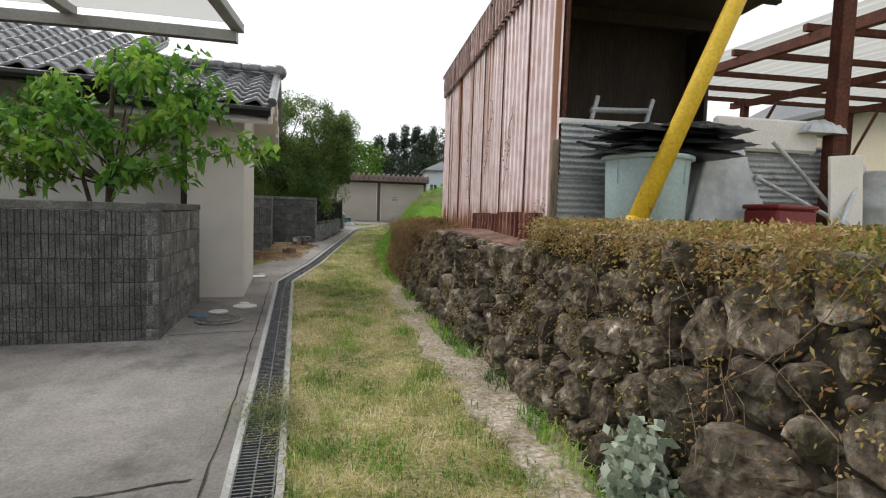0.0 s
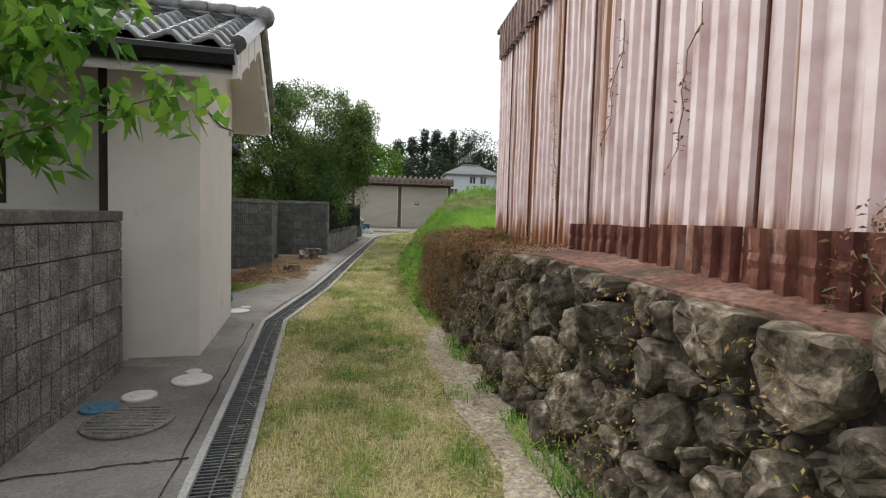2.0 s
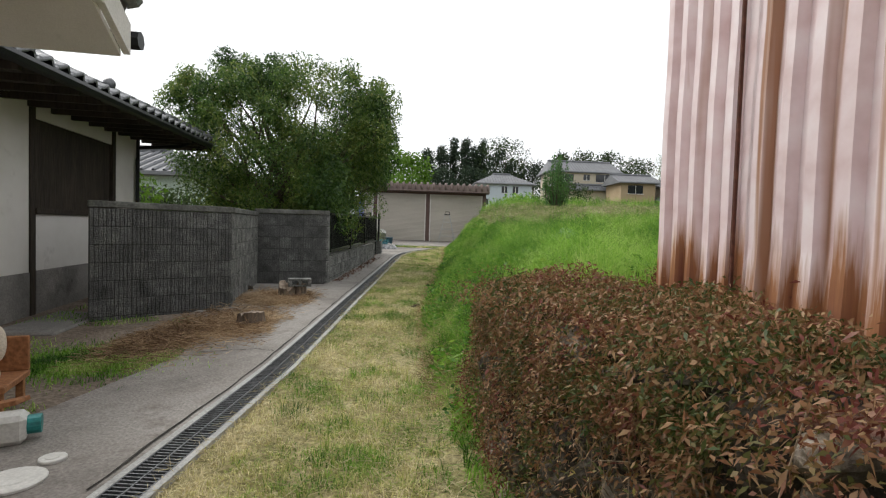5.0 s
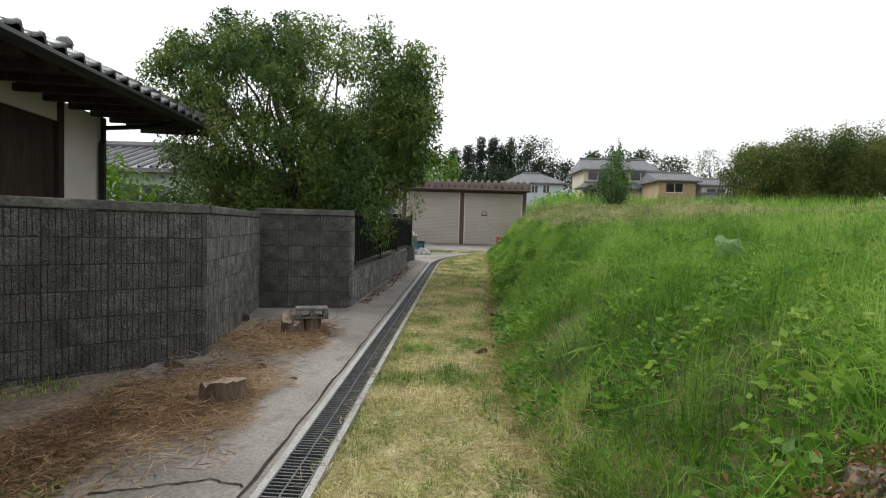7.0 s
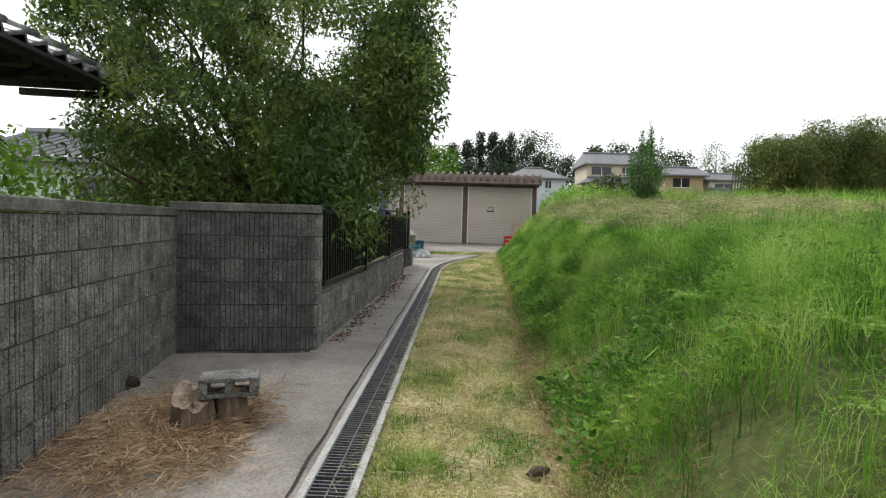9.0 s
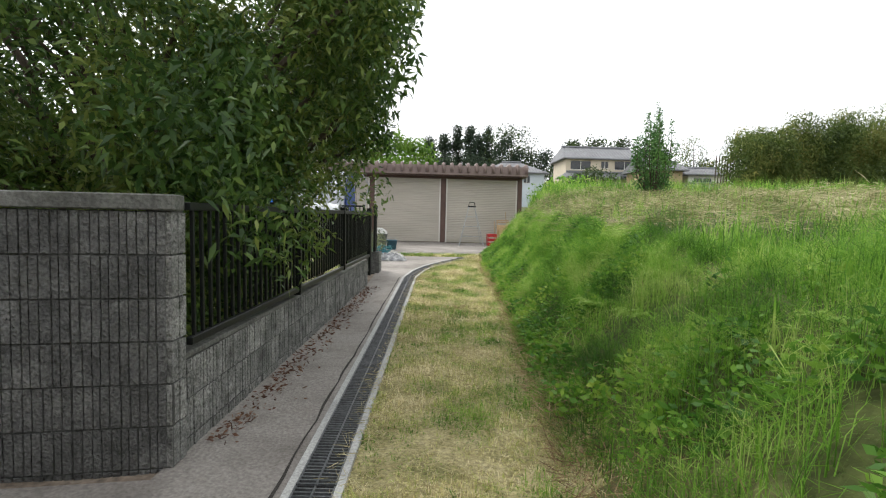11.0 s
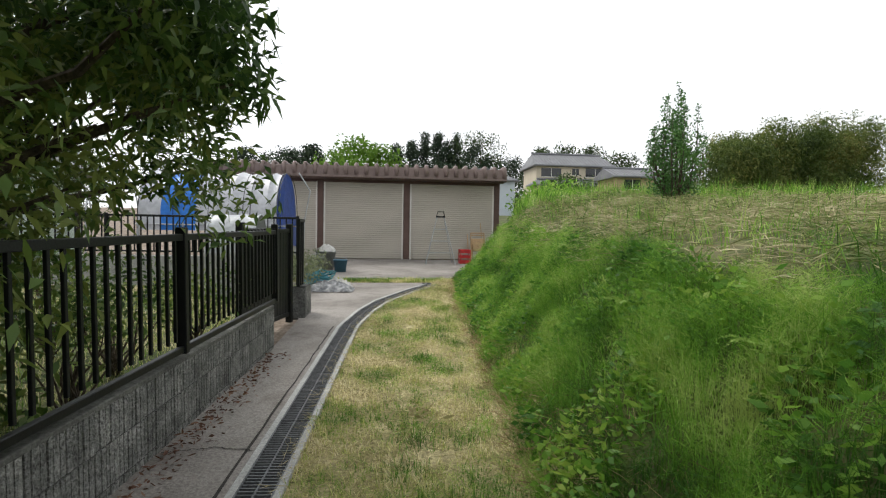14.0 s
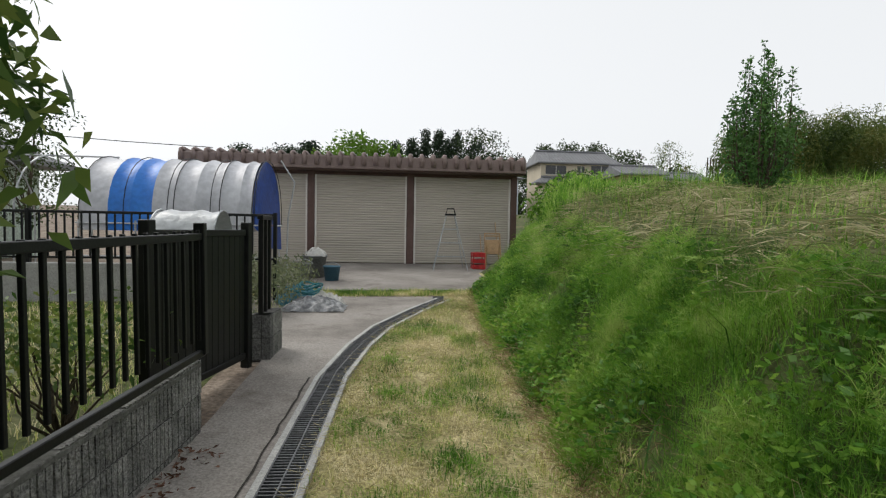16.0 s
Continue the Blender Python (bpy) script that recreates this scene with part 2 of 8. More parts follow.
    l.new(blot.outputs["Fac"], bp.inputs["Height"])
    l.new(bp.outputs[0], bsdf.inputs["Normal"])
    return m


M_PINK_IRON = rust_sheet()
M_LEAF_TREE = leafy("tree_leaf", [(0.030, 0.068, 0.016), (0.064, 0.125, 0.028), (0.12, 0.195, 0.042), (0.22, 0.27, 0.065)], 0.9, 0.38, 0.38, 0.8, 2.6)
M_LEAF_SHRUB = leafy("shrub_leaf", [(0.03, 0.10, 0.015), (0.09, 0.22, 0.03), (0.19, 0.36, 0.045), (0.34, 0.46, 0.08)], 1.6, 0.45, 0.5, 0.6)
M_TURF_BLADE = leafy("lawn_blade", [(0.09, 0.20, 0.025), (0.24, 0.36, 0.065), (0.46, 0.48, 0.15), (0.70, 0.63, 0.32), (0.78, 0.70, 0.46)], 2.1, 0.7, 0.35, 0.8, 4.2, 8)
M_WEED = leafy("weed_blade", [(0.035, 0.105, 0.012), (0.11, 0.26, 0.025), (0.22, 0.42, 0.05), (0.42, 0.53, 0.15)], 2.2, 0.6, 0.45, 0.6, 3.4, 6)
M_HAY = leafy("cut_hay", [(0.26, 0.24, 0.10), (0.46, 0.40, 0.22), (0.60, 0.53, 0.35)], 1.2, 0.8, 0.25, 0.5)
M_IVY = leafy("vine_leaf", [(0.05, 0.075, 0.018), (0.13, 0.125, 0.035), (0.23, 0.10, 0.048), (0.38, 0.25, 0.13), (0.17, 0.05, 0.036)], 3.5, 0.5, 0.25, 0.9, 2.6)
M_BARK = surface("bark", [(0.05, 0.038, 0.028), (0.11, 0.088, 0.066)], 10, 0.95, 0.8, 40, stretch=(1, 1, 0.3))

# ---- builders ----
SLOPE = 0.0255


def g(y):
    return SLOPE * max(-12.0, min(32.0, y))


def thing(name, label, category, at=(0, 0, 0), group="", kind="", turn=0):
    e = new(name)
    e.matrix_world = pose(*at, 0, 0, turn)
    return tagged(e, label, category, group, kind)


def part(name, bm, material, parent=None, label="", smooth=False):
    me = bpy.data.meshes.new(name)
    bm.to_mesh(me)
    bm.free()
    me.materials.append(material)
    if smooth:
        me.polygons.foreach_set("use_smooth", [True] * len(me.polygons))
    ob = new(name, me)
    if parent:
        ob.parent = parent
    return tagged(ob, label)


def shared(name, me, parent, m):
    ob = new(name, me)
    ob.parent = parent
    ob.matrix_basis = m
    return ob


def array_mesh(name, verts, faces, material, smooth=False):
    """A mesh from numpy arrays; all faces have the same number of corners."""
    me = bpy.data.meshes.new(name)
    k = faces.shape[1]
    me.vertices.add(len(verts))
    me.vertices.foreach_set("co", np.ascontiguousarray(verts, dtype=np.float32).ravel())
    me.loops.add(faces.size)
    me.loops.foreach_set("vertex_index", faces.astype(np.int32).ravel())
    me.polygons.add(len(faces))
    me.polygons.foreach_set("loop_start", np.arange(0, faces.size, k, dtype=np.int32))
    if smooth:
        me.polygons.foreach_set("use_smooth", np.ones(len(faces), dtype=bool))
    me.update(calc_edges=True)
    me.materials.append(material)
    return me


def box(bm, x0, x1, y0, y1, z0, z1, bevel=0.0, m=None):
    b = bmesh.new()
    vs = [b.verts.new((x, y, z)) for x in (x0, x1) for y in (y0, y1) for z in (z0, z1)]
    for f in ((0, 1, 3, 2), (4, 6, 7, 5), (0, 4, 5, 1), (2, 3, 7, 6), (0, 2, 6, 4), (1, 5, 7, 3)):
        b.faces.new([vs[i] for i in f])
    if bevel:
        bmesh.ops.bevel(b, geom=b.edges[:], offset=bevel, segments=1, affect="EDGES")
    if m is not None:
        b.transform(m)
    tmp = bpy.data.meshes.new("tmp")
    b.to_mesh(tmp)
    b.free()
    bm.from_mesh(tmp)
    bpy.data.meshes.remove(tmp)
    return bm


def boxed(x0, x1, y0, y1, z0, z1, bevel=0.0, m=None):
    return box(bmesh.new(), x0, x1, y0, y1, z0, z1, bevel, m)


def tube(bm, points, radii, sides=8, caps=True):
    """A round tube along points."""
    pts = [Vector(p) for p in points]
    if not hasattr(radii, "__len__"):
        radii = [radii] * len(pts)
    rings = []
    for i, p in enumerate(pts):
        d = (pts[min(i + 1, len(pts) - 1)] - pts[max(i - 1, 0)]).normalized()
        a = d.cross(Vector((0, 0, 1)) if abs(d.z) < 0.9 else Vector((1, 0, 0))).normalized()
        b = d.cross(a)
        rings.append([bm.verts.new(p + radii[i] * (math.cos(t) * a + math.sin(t) * b)) for t in np.linspace(0, 2 * math.pi, sides, endpoint=False)])
    for r, s in zip(rings, rings[1:]):
        for i in range(sides):
            bm.faces.new((r[i], r[(i + 1) % sides], s[(i + 1) % sides], s[i]))
    if caps:
        bm.faces.new(rings[0][::-1])
        bm.faces.new(rings[-1])
    return bm


def lathe(bm, profile, sides=24, centre=(0, 0, 0)):
    """A solid of revolution from (radius, height) pairs."""
    c = Vector(centre)
    rings = [[bm.verts.new(c + Vector((r * math.cos(t), r * math.sin(t), z))) for t in np.linspace(0, 2 * math.pi, sides, endpoint=False)] for r, z in profile]
    for r, s in zip(rings, rings[1:]):
        for i in range(sides):
            bm.faces.new((r[i], r[(i + 1) % sides], s[(i + 1) % sides], s[i]))
    bm.faces.new(rings[0][::-1])
    bm.faces.new(rings[-1])
    return bm


def strip(bm, left, right, thick=0.0):
    """A ribbon between two lines of points."""
    a = [bm.verts.new(p) for p in left]
    b = [bm.verts.new(p) for p in right]
    for i in range(len(a) - 1):
        bm.faces.new((a[i], b[i], b[i + 1], a[i + 1]))
    if thick:
        a2 = [bm.verts.new((*p[:2], p[2] - thick)) for p in left]
        b2 = [bm.verts.new((*p[:2], p[2] - thick)) for p in right]
        for i in range(len(a) - 1):
            bm.faces.new((a2[i], a[i], a[i + 1], a2[i + 1]))
            bm.faces.new((b[i], b2[i], b2[i + 1], b[i + 1]))
        bm.faces.new((a2[0], b2[0], b[0], a[0]))
        bm.faces.new((a[-1], b[-1], b2[-1], a2[-1]))
    return bm


def interp(table, v):
    xs, ys = zip(*table)
    return float(np.interp(v, xs, ys))


def along(p, q, length_axis=True):
    """The pose whose x axis runs level from p to q, and the distance."""
    d = Vector(q) - Vector(p)
    return Matrix.Translation(p) @ Matrix.Rotation(math.atan2(d.y, d.x), 4, "Z"), Vector((d.x, d.y)).length


# lines of the plan, as functions of y
DRAIN = [(-6.0, 0.30), (2.18, -0.49), (7.81, -1.32), (10.07, -1.14), (13.15, -1.05), (21.6, -0.77), (22.6, -0.62), (23.4, -0.42), (24.4, 0.0), (25.4, 0.50)]
STONE_BASE = [(-6.0, 1.75), (0.0, 1.27), (2.14, 1.11), (3.47, 0.96), (4.5, 0.80), (6.2, 0.60), (7.6, 0.47), (8.8, 0.33), (9.3, 0.40)]
MOUND_BASE = [(8.0, 0.33), (8.8, 0.2), (9.5, 0.08), (12.3, 0.0), (14.2, 0.10), (16.7, 0.33), (19.0, 0.55), (21.0, 0.66), (23.4, 0.76), (26.0, 1.05), (27.2, 1.6)]


# ---- ground ----


def field_height(x, y):
    """The terrace to the east: level by the shed, a rising field beyond it."""
    base = interp([(8.0, 1.12), (10.0, 1.04), (12.0, 1.06), (14.0, 1.14), (16.0, 1.28), (17.2, 1.44), (18.4, 1.58), (20.0, 1.66), (22.0, 1.79), (23.4, 1.90), (25.0, 2.10), (29.0, 2.35), (45.0, 2.5), (80.0, 3.9), (140.0, 4.2)], y)
    rise = interp([(10, 0.15), (16.5, 0.13), (18.5, 0.085)], y) * max(0.0, min(x, 4.5) - 1.2) + 0.02 * max(0.0, min(x, 14.0) - 4.5)
    return base + rise * interp([(8, 0), (12, 1), (26, 1), (45, 0.4)], y)


def ground_height(x, y):
    low = g(y) + interp([(38.0, 0.0), (80.0, 3.0), (140.0, 3.3)], y)
    if y < 8.6:
        edge = interp(STONE_BASE, y) + 0.25
        if x > edge:
            top = 1.22 if y < 3.4 else 1.05
            return top if x > edge + 0.05 else low
        return low
    edge = interp(MOUND_BASE, y)
    t = (x - edge) / interp([(8.6, 0.8), (14, 1.15), (20, 1.2), (26, 1.6)], y)
    if y > 26.0:
        t = min(t, 1.0 - (y - 27.5) / 1.6) if y > 27.5 - 1.6 else t
    t = max(0.0, min(1.0, t))
    t = t * t * (3 - 2 * t) * 0.55 + 0.45 * t
    lump = 0.05 * noise.noise((x * 2.2, y * 2.2, 17)) + 0.05 * noise.noise((x * 5, y * 5, 3)) if -1 < x < 6 and y < 30 else 0.0
    return low + (field_height(x, y) - low) * t + lump * min(1.0, 2.5 * t)


def axis(spans):
    vals = []
    for a, b, s in spans:
        vals += list(np.arange(a, b, s))
    return np.array(vals + [spans[-1][1]])


gx = axis([(-1500, -300, 300), (-300, -60, 40), (-60, -12, 6), (-12, -4, 0.8), (-4, 6, 0.1), (6, 14, 0.5), (14, 60, 5), (60, 300, 40), (300, 1500, 300)])
gy = axis([(-1500, -300, 300), (-300, -60, 40), (-60, -8, 6), (-8, 0, 0.5), (0, 30, 0.12), (30, 40, 0.8), (40, 100, 6), (100, 300, 40), (300, 1500, 300)])
verts = np.array([(x, y, ground_height(x, y) + (0.012 * noise.noise((x * 2.1, y * 2.1, 0)) + 0.006 * noise.noise((x * 9, y * 9, 3)) - 0.012 if -8 < x < 10 and -5 < y < 30 else -0.01)) for y in gy for x in gx])
nx, ny = len(gx), len(gy)
idx = np.arange(nx * ny).reshape(ny, nx)
faces = np.stack([idx[:-1, :-1], idx[:-1, 1:], idx[1:, 1:], idx[1:, :-1]], -1).reshape(-1, 4)
ground = new("ground", array_mesh("ground", verts, faces, M_TURF, True))
ground.data.materials.append(M_EARTH)
ground.data.materials.append(M_FIELD)
ground.data.materials.append(M_GRAVELLY)
mid = verts[faces].mean(axis=1)
slot = np.zeros(len(faces), dtype=np.int32)
for i, (x, y, z) in enumerate(mid):
    d = interp(DRAIN, y)
    if x < d - 0.1:
        slot[i] = 2 if x < -1.7 and 15.0 < y < 25.2 else 1
    elif y > 33 or (y > 8.6 and x > interp(MOUND_BASE, y) + 0.1) or x > 8:
        slot[i] = 2
    elif 0.5 < y < 8.6 and x > interp(STONE_BASE, y) - 0.38 * interp([(7.0, 1.0), (8.4, 0.0)], y) + 0.10 * noise.noise((x, y * 0.9, 5)):
        slot[i] = 0
ground.data.polygons.foreach_set("material_index", slot)
tagged(ground, "mown yellow-green grass track and bare earth beside a gutter", "ground", kind="structure")

# bare strip trodden along the foot of the stones
bm = bmesh.new()
by_ = list(np.arange(0.3, 8.41, 0.06))
L, R = [], []
for y in by_:
    w = 0.37 * interp([(6.6, 1.0), (8.4, 0.05)], y) * (1 + 0.35 * noise.noise((y * 1.1, 3, 0)) + 0.22 * noise.noise((y * 4.5, 5, 0)))
    x = interp(STONE_BASE, y)
    L.append((x - w, y, g(y) + 0.004))
    R.append((x + 0.10, y, g(y) + 0.012))
strip(bm, L, R, 0.03)
tagged(part("bare_strip", bm, M_GRAVELLY), "bare pale earth trodden along the stone wall", "earth", kind="structure")

# concrete path west of the gutter, with its apron by the houses
ys = list(np.arange(-6, 6.3, 0.4)) + [6.3, 6.35, 7.0, 7.6, 8.1, 8.5, 9.0, 9.6, 10.3, 10.7, 11.2, 12.0, 12.7, 13.4, 14.1, 14.7, 14.85] + list(np.arange(15.2, 22.01, 0.4))


def path_west(y):
    return interp([(-6, -9.0), (6.3, -9.0), (6.35, -2.1), (8.1, -2.2), (9.0, -2.30), (10.3, -2.05), (11.2, -2.25), (12.0, -2.75), (13.4, -2.8), (14.7, -2.9), (14.85, -1.74), (20.7, -1.42), (22.0, -1.42)], y)


for nm, span, mt, lab in (("drive", [y for y in ys if y < 6.32], M_CONCRETE, "grey stained concrete drive before the houses"), ("path", [y for y in ys if y > 6.28], M_PATH, "pale stained concrete path with cracks beside the gutter")):
    bm = bmesh.new()
    strip(bm, [(path_west(y), y, g(y) + 0.012) for y in span], [(interp(DRAIN, y) - 0.125, y, g(y) + 0.012) for y in span], 0.15)
    tagged(part(nm, bm, mt), lab, nm, kind="structure")
bm = bmesh.new()
ys2 = list(np.arange(22.0, 25.61, 0.2))
strip(bm, [(interp([(22, -1.42), (22.6, -1.5), (23.5, -1.9), (25.6, -2.6)], y), y, g(y) + 0.012) for y in ys2], [(interp(DRAIN, y) - 0.125, y, g(y) + 0.012) for y in ys2], 0.15)
tagged(part("path_bend", bm, M_PATH), "pale concrete path widening towards the garages", "path", kind="structure")
bm = boxed(-6.5, 3.6, 26.3, 31.1, -0.15, 0.0, 0.01)
bm.transform(Matrix.Translation((0, 26.3, g(26.3) + 0.02)) @ Matrix.Rotation(math.atan(SLOPE), 4, "X") @ Matrix.Translation((0, -26.3, 0)))
tagged(part("forecourt", bm, M_PATH), "pale weathered concrete forecourt before the garages", "forecourt", kind="structure")

# gutter: concrete edging, steel gratings, flat sheet coloured as the shade below them
gutter = thing("gutter", "concrete gutter covered with steel gratings beside the path", "gutter", kind="structure")
ys3 = [-4.0, -1.0, 2.18, 4.0, 6.0, 7.81, 9.0, 10.07, 13.15, 16.0, 19.0, 21.6, 22.1, 22.6, 23.0, 23.4, 23.9, 24.4, 24.9, 25.4]


def drain_side(off):
    pts = []
    for i, y in enumerate(ys3):
        a, b = max(i - 1, 0), min(i + 1, len(ys3) - 1)
        d = Vector((interp(DRAIN, ys3[b]) - interp(DRAIN, ys3[a]), ys3[b] - ys3[a])).normalized()
        pts.append((interp(DRAIN, y) + off * d.y, y - off * d.x, g(y)))
    return pts


for o0, o1, nm in ((-0.128, -0.092, "west_edging"), (0.092, 0.128, "east_edging")):
    bm = bmesh.new()
    strip(bm, [(x, y, z + 0.02) for x, y, z in drain_side(o0)], [(x, y, z + 0.02) for x, y, z in drain_side(o1)], 0.2)
    part(nm, bm, M_KERB, gutter)
# level sheet just under the bars; its near-black colour is the depth's shade
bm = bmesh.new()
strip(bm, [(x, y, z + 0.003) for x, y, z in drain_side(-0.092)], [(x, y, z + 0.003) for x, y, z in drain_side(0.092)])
part("channel_shade", bm, M_DRAIN_SHADE, gutter)
# one grating, 1 m long: cross bars with a bar down its middle
bm = bmesh.new()
for i in range(33):
    box(bm, -0.086, 0.086, 0.015 + i * 0.03 - 0.004, 0.015 + i * 0.03 + 0.004, 0, 0.012)
for x in (-0.087, 0.0, 0.087):
    box(bm, x - 0.004, x + 0.004, 0.004, 0.994, -0.001, 0.014)
g_mesh = bpy.data.meshes.new("grating")
bm.to_mesh(g_mesh)
bm.free()
g_mesh.materials.append(M_GRATE)
y = -3.9
while y < 25.2:
    x0, x1 = interp(DRAIN, y), interp(DRAIN, y + 0.95)
    a = math.atan2(x1 - x0, 0.95)
    if y < 7.81 < y + math.cos(a):
        ln = (7.81 - y) / math.cos(a)
    else:
        ln = 1.0 if y < 21.5 else 0.45
    shared("grating", g_mesh, gutter, Matrix.Translation((x0, y, g(y) + 0.006)) @ Matrix.Rotation(-a, 4, "Z") @ Matrix.Rotation(math.atan(SLOPE), 4, "X") @ Matrix.Diagonal((1, ln, 1, 1)))
    y += ln * math.cos(a)


# ---- block walls ----


def rib_block(name, ribs, length, material, seed, depth=0.10, height=0.19, groove=0.013):
    """A split-ribbed concrete block; its face looks along -y, its foot is at z 0."""
    rnd = random.Random(seed)
    cuts = [0.0] + sorted((i + 1) / ribs * length + rnd.uniform(-0.006, 0.006) for i in range(ribs - 1)) + [length]
    outline = []
    for a, b in zip(cuts, cuts[1:]):
        f = rnd.uniform(-0.003, 0.003)
        outline += [(a + 0.0035, f + 0.002), (b - 0.0035, f + 0.002)]
        if b < length:
            outline += [(b - 0.0025, groove), (b + 0.0025, groove)]
    outline += [(length, depth), (0, depth)]
    bm = bmesh.new()
    lo = [bm.verts.new((x, y, 0)) for x, y in outline]
    hi = [bm.verts.new((x, y, height)) for x, y in outline]
    k = len(lo)
    for i in range(k):
        bm.faces.new((lo[i], lo[(i + 1) % k], hi[(i + 1) % k], hi[i]))
    bm.faces.new(hi)
    bm.faces.new(lo[::-1])
    me = bpy.data.meshes.new(name)
    bm.to_mesh(me)
    bm.free()
    me.materials.append(material)
    return me


BLOCKS = {}


def block_mesh(ribs, length, material, seed):
    key = (ribs, round(length, 2), material.name, seed)
    if key not in BLOCKS:
        BLOCKS[key] = rib_block("block", ribs, length, material, seed)
    return BLOCKS[key]


def block_wall(parent, p, q, top0, top1, foot, courses, material, ribs=9, seed=0, thick=0.12, cap=None, ends=(0, 0)):
    """Courses of blocks from p to q, their face on the right hand of that way; top0, top1: heights at p and q."""
    m, ln = along((*p, 0), (*q, 0))
    shear = Matrix(((1, 0, 0, 0), (0, 1, 0, 0), ((top1 - top0) / ln, 0, 1, 0), (0, 0, 0, 1)))
    rnd = random.Random(seed)
    core = boxed(0.004, ln - 0.004, 0.012, thick, -0.2 - courses * 0.2 + 0.0, -0.002, 0, None)
    part("core", core, M_MORTAR, parent).matrix_basis = m @ Matrix.Translation((0, 0, top0)) @ shear
    for c in range(courses):
        z = -(c + 1) * 0.2
        x = 0.0
        while x < ln - 0.03:
            w = min(0.39, ln - x)
            n = max(2, round(ribs * w / 0.39))
            shared("block", block_mesh(n, w + 0.006, material, rnd.randrange(4)), parent, m @ Matrix.Translation((0, 0, top0)) @ shear @ Matrix.Translation((x, rnd.uniform(-0.002, 0.002), z)))
            x += w + 0.01
    if cap:
        b = boxed(-cap[1] + ends[0], ln + cap[1] + ends[1], -cap[1], thick + cap[1], 0.002, cap[0], 0.006)
        part("cap", b, M_CAP, parent).matrix_basis = m @ Matrix.Translation((0, 0, top0)) @ shear
    return m


# south faces take the darker block, east faces the copy with light painted in
wall_garden = thing("wall_garden", "tall dark weathered ribbed concrete block wall", "wall", kind="structure")
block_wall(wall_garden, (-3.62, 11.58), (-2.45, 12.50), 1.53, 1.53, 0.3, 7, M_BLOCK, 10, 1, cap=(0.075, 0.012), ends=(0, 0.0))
block_wall(wall_garden, (-2.45, 12.50), (-2.87, 14.86), 1.534, 1.545, 0.3, 7, M_BLOCK_PALE_LIT, 12, 2, cap=(0.07, 0.01), ends=(0.12, -0.02))
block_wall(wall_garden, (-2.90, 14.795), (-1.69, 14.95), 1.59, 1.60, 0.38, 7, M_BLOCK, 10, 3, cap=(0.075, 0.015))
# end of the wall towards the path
block_wall(wall_garden, (-1.69, 14.952), (-1.684, 15.075), 1.598, 1.598, 0.38, 7, M_BLOCK_PALE_LIT, 6, 4)
low_wall = thing("wall_low", "low ribbed concrete block wall under a black fence", "wall", kind="structure")
block_wall(low_wall, (-1.70, 15.08), (-1.40, 20.62), 0.865, 0.975, 0.38, 3, M_BLOCK_PALE_LIT, 11, 5, thick=0.12)
b = boxed(0.0, 5.54, 0.0, 0.13, 0.002, 0.03, 0.005)
m, ln = along((-1.70, 15.08, 0), (-1.40, 20.62, 0))
shear = Matrix(((1, 0, 0, 0), (0, 1, 0, 0), (0.11 / ln, 0, 1, 0), (0, 0, 0, 1)))
part("cap", b, M_CAP, low_wall).matrix_basis = m @ Matrix.Translation((0, 0, 0.865)) @ shear
planter = thing("planter_wall", "ribbed grey concrete block planter with a dark cap", "planter wall", kind="structure")
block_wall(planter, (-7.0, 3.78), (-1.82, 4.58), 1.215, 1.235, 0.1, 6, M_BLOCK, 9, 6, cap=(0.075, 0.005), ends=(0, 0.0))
block_wall(planter, (-1.82, 4.58), (-2.02, 6.22), 1.238, 1.25, 0.1, 6, M_BLOCK_PALE_LIT, 4, 7, cap=(0.07, 0.005), ends=(0.12, 0))
bm = bmesh.new()
strip(bm, [(-7.0, 3.95, 1.12), (-7.2, 6.0, 1.12)], [(-1.95, 4.72, 1.12), (-2.12, 6.2, 1.12)])
tagged(part("planter_soil", bm, M_SOIL_DARK), "dark garden soil in a block planter", "soil", kind="structure")

# ---- black fence and gate ----
fence = thing("fence", "black metal railing fence on a low block wall", "fence")
fm, fl = along((-1.66, 15.10, 0), (-1.36, 20.6, 0))
fm = fm @ Matrix.Translation((0, 0.02, 0.895)) @ Matrix(((1, 0, 0, 0), (0, 1, 0, 0), (0.115 / fl, 0, 1, 0), (0, 0, 0, 1)))
for nm, z0, z1, w in (("top_rail", 0.705, 0.745, 0.020), ("bottom_rail", 0.045, 0.085, 0.016)):
    part(nm, boxed(0, fl, -w, w, z0, z1, 0.004), M_BLACK_METAL, fence).matrix_basis = fm
bal = bpy.data.meshes.new("baluster")
b = boxed(-0.009, 0.009, -0.009, 0.009, 0.085, 0.705, 0.002)
b.to_mesh(bal)
b.free()
bal.materials.append(M_BLACK_METAL)
for i in range(int(fl / 0.09)):
    shared("baluster", bal, fence, fm @ Matrix.Translation((0.05 + i * 0.09, 0, 0)))
pst = bpy.data.meshes.new("post")
b = boxed(-0.022, 0.022, -0.03, 0.03, 0.0, 0.745, 0.004)
b.to_mesh(pst)
b.free()
pst.materials.append(M_BLACK_METAL)
for x in (1.78, 3.56, fl - 0.03):
    shared("post", pst, fence, fm @ Matrix.Translation((x, 0, 0)))

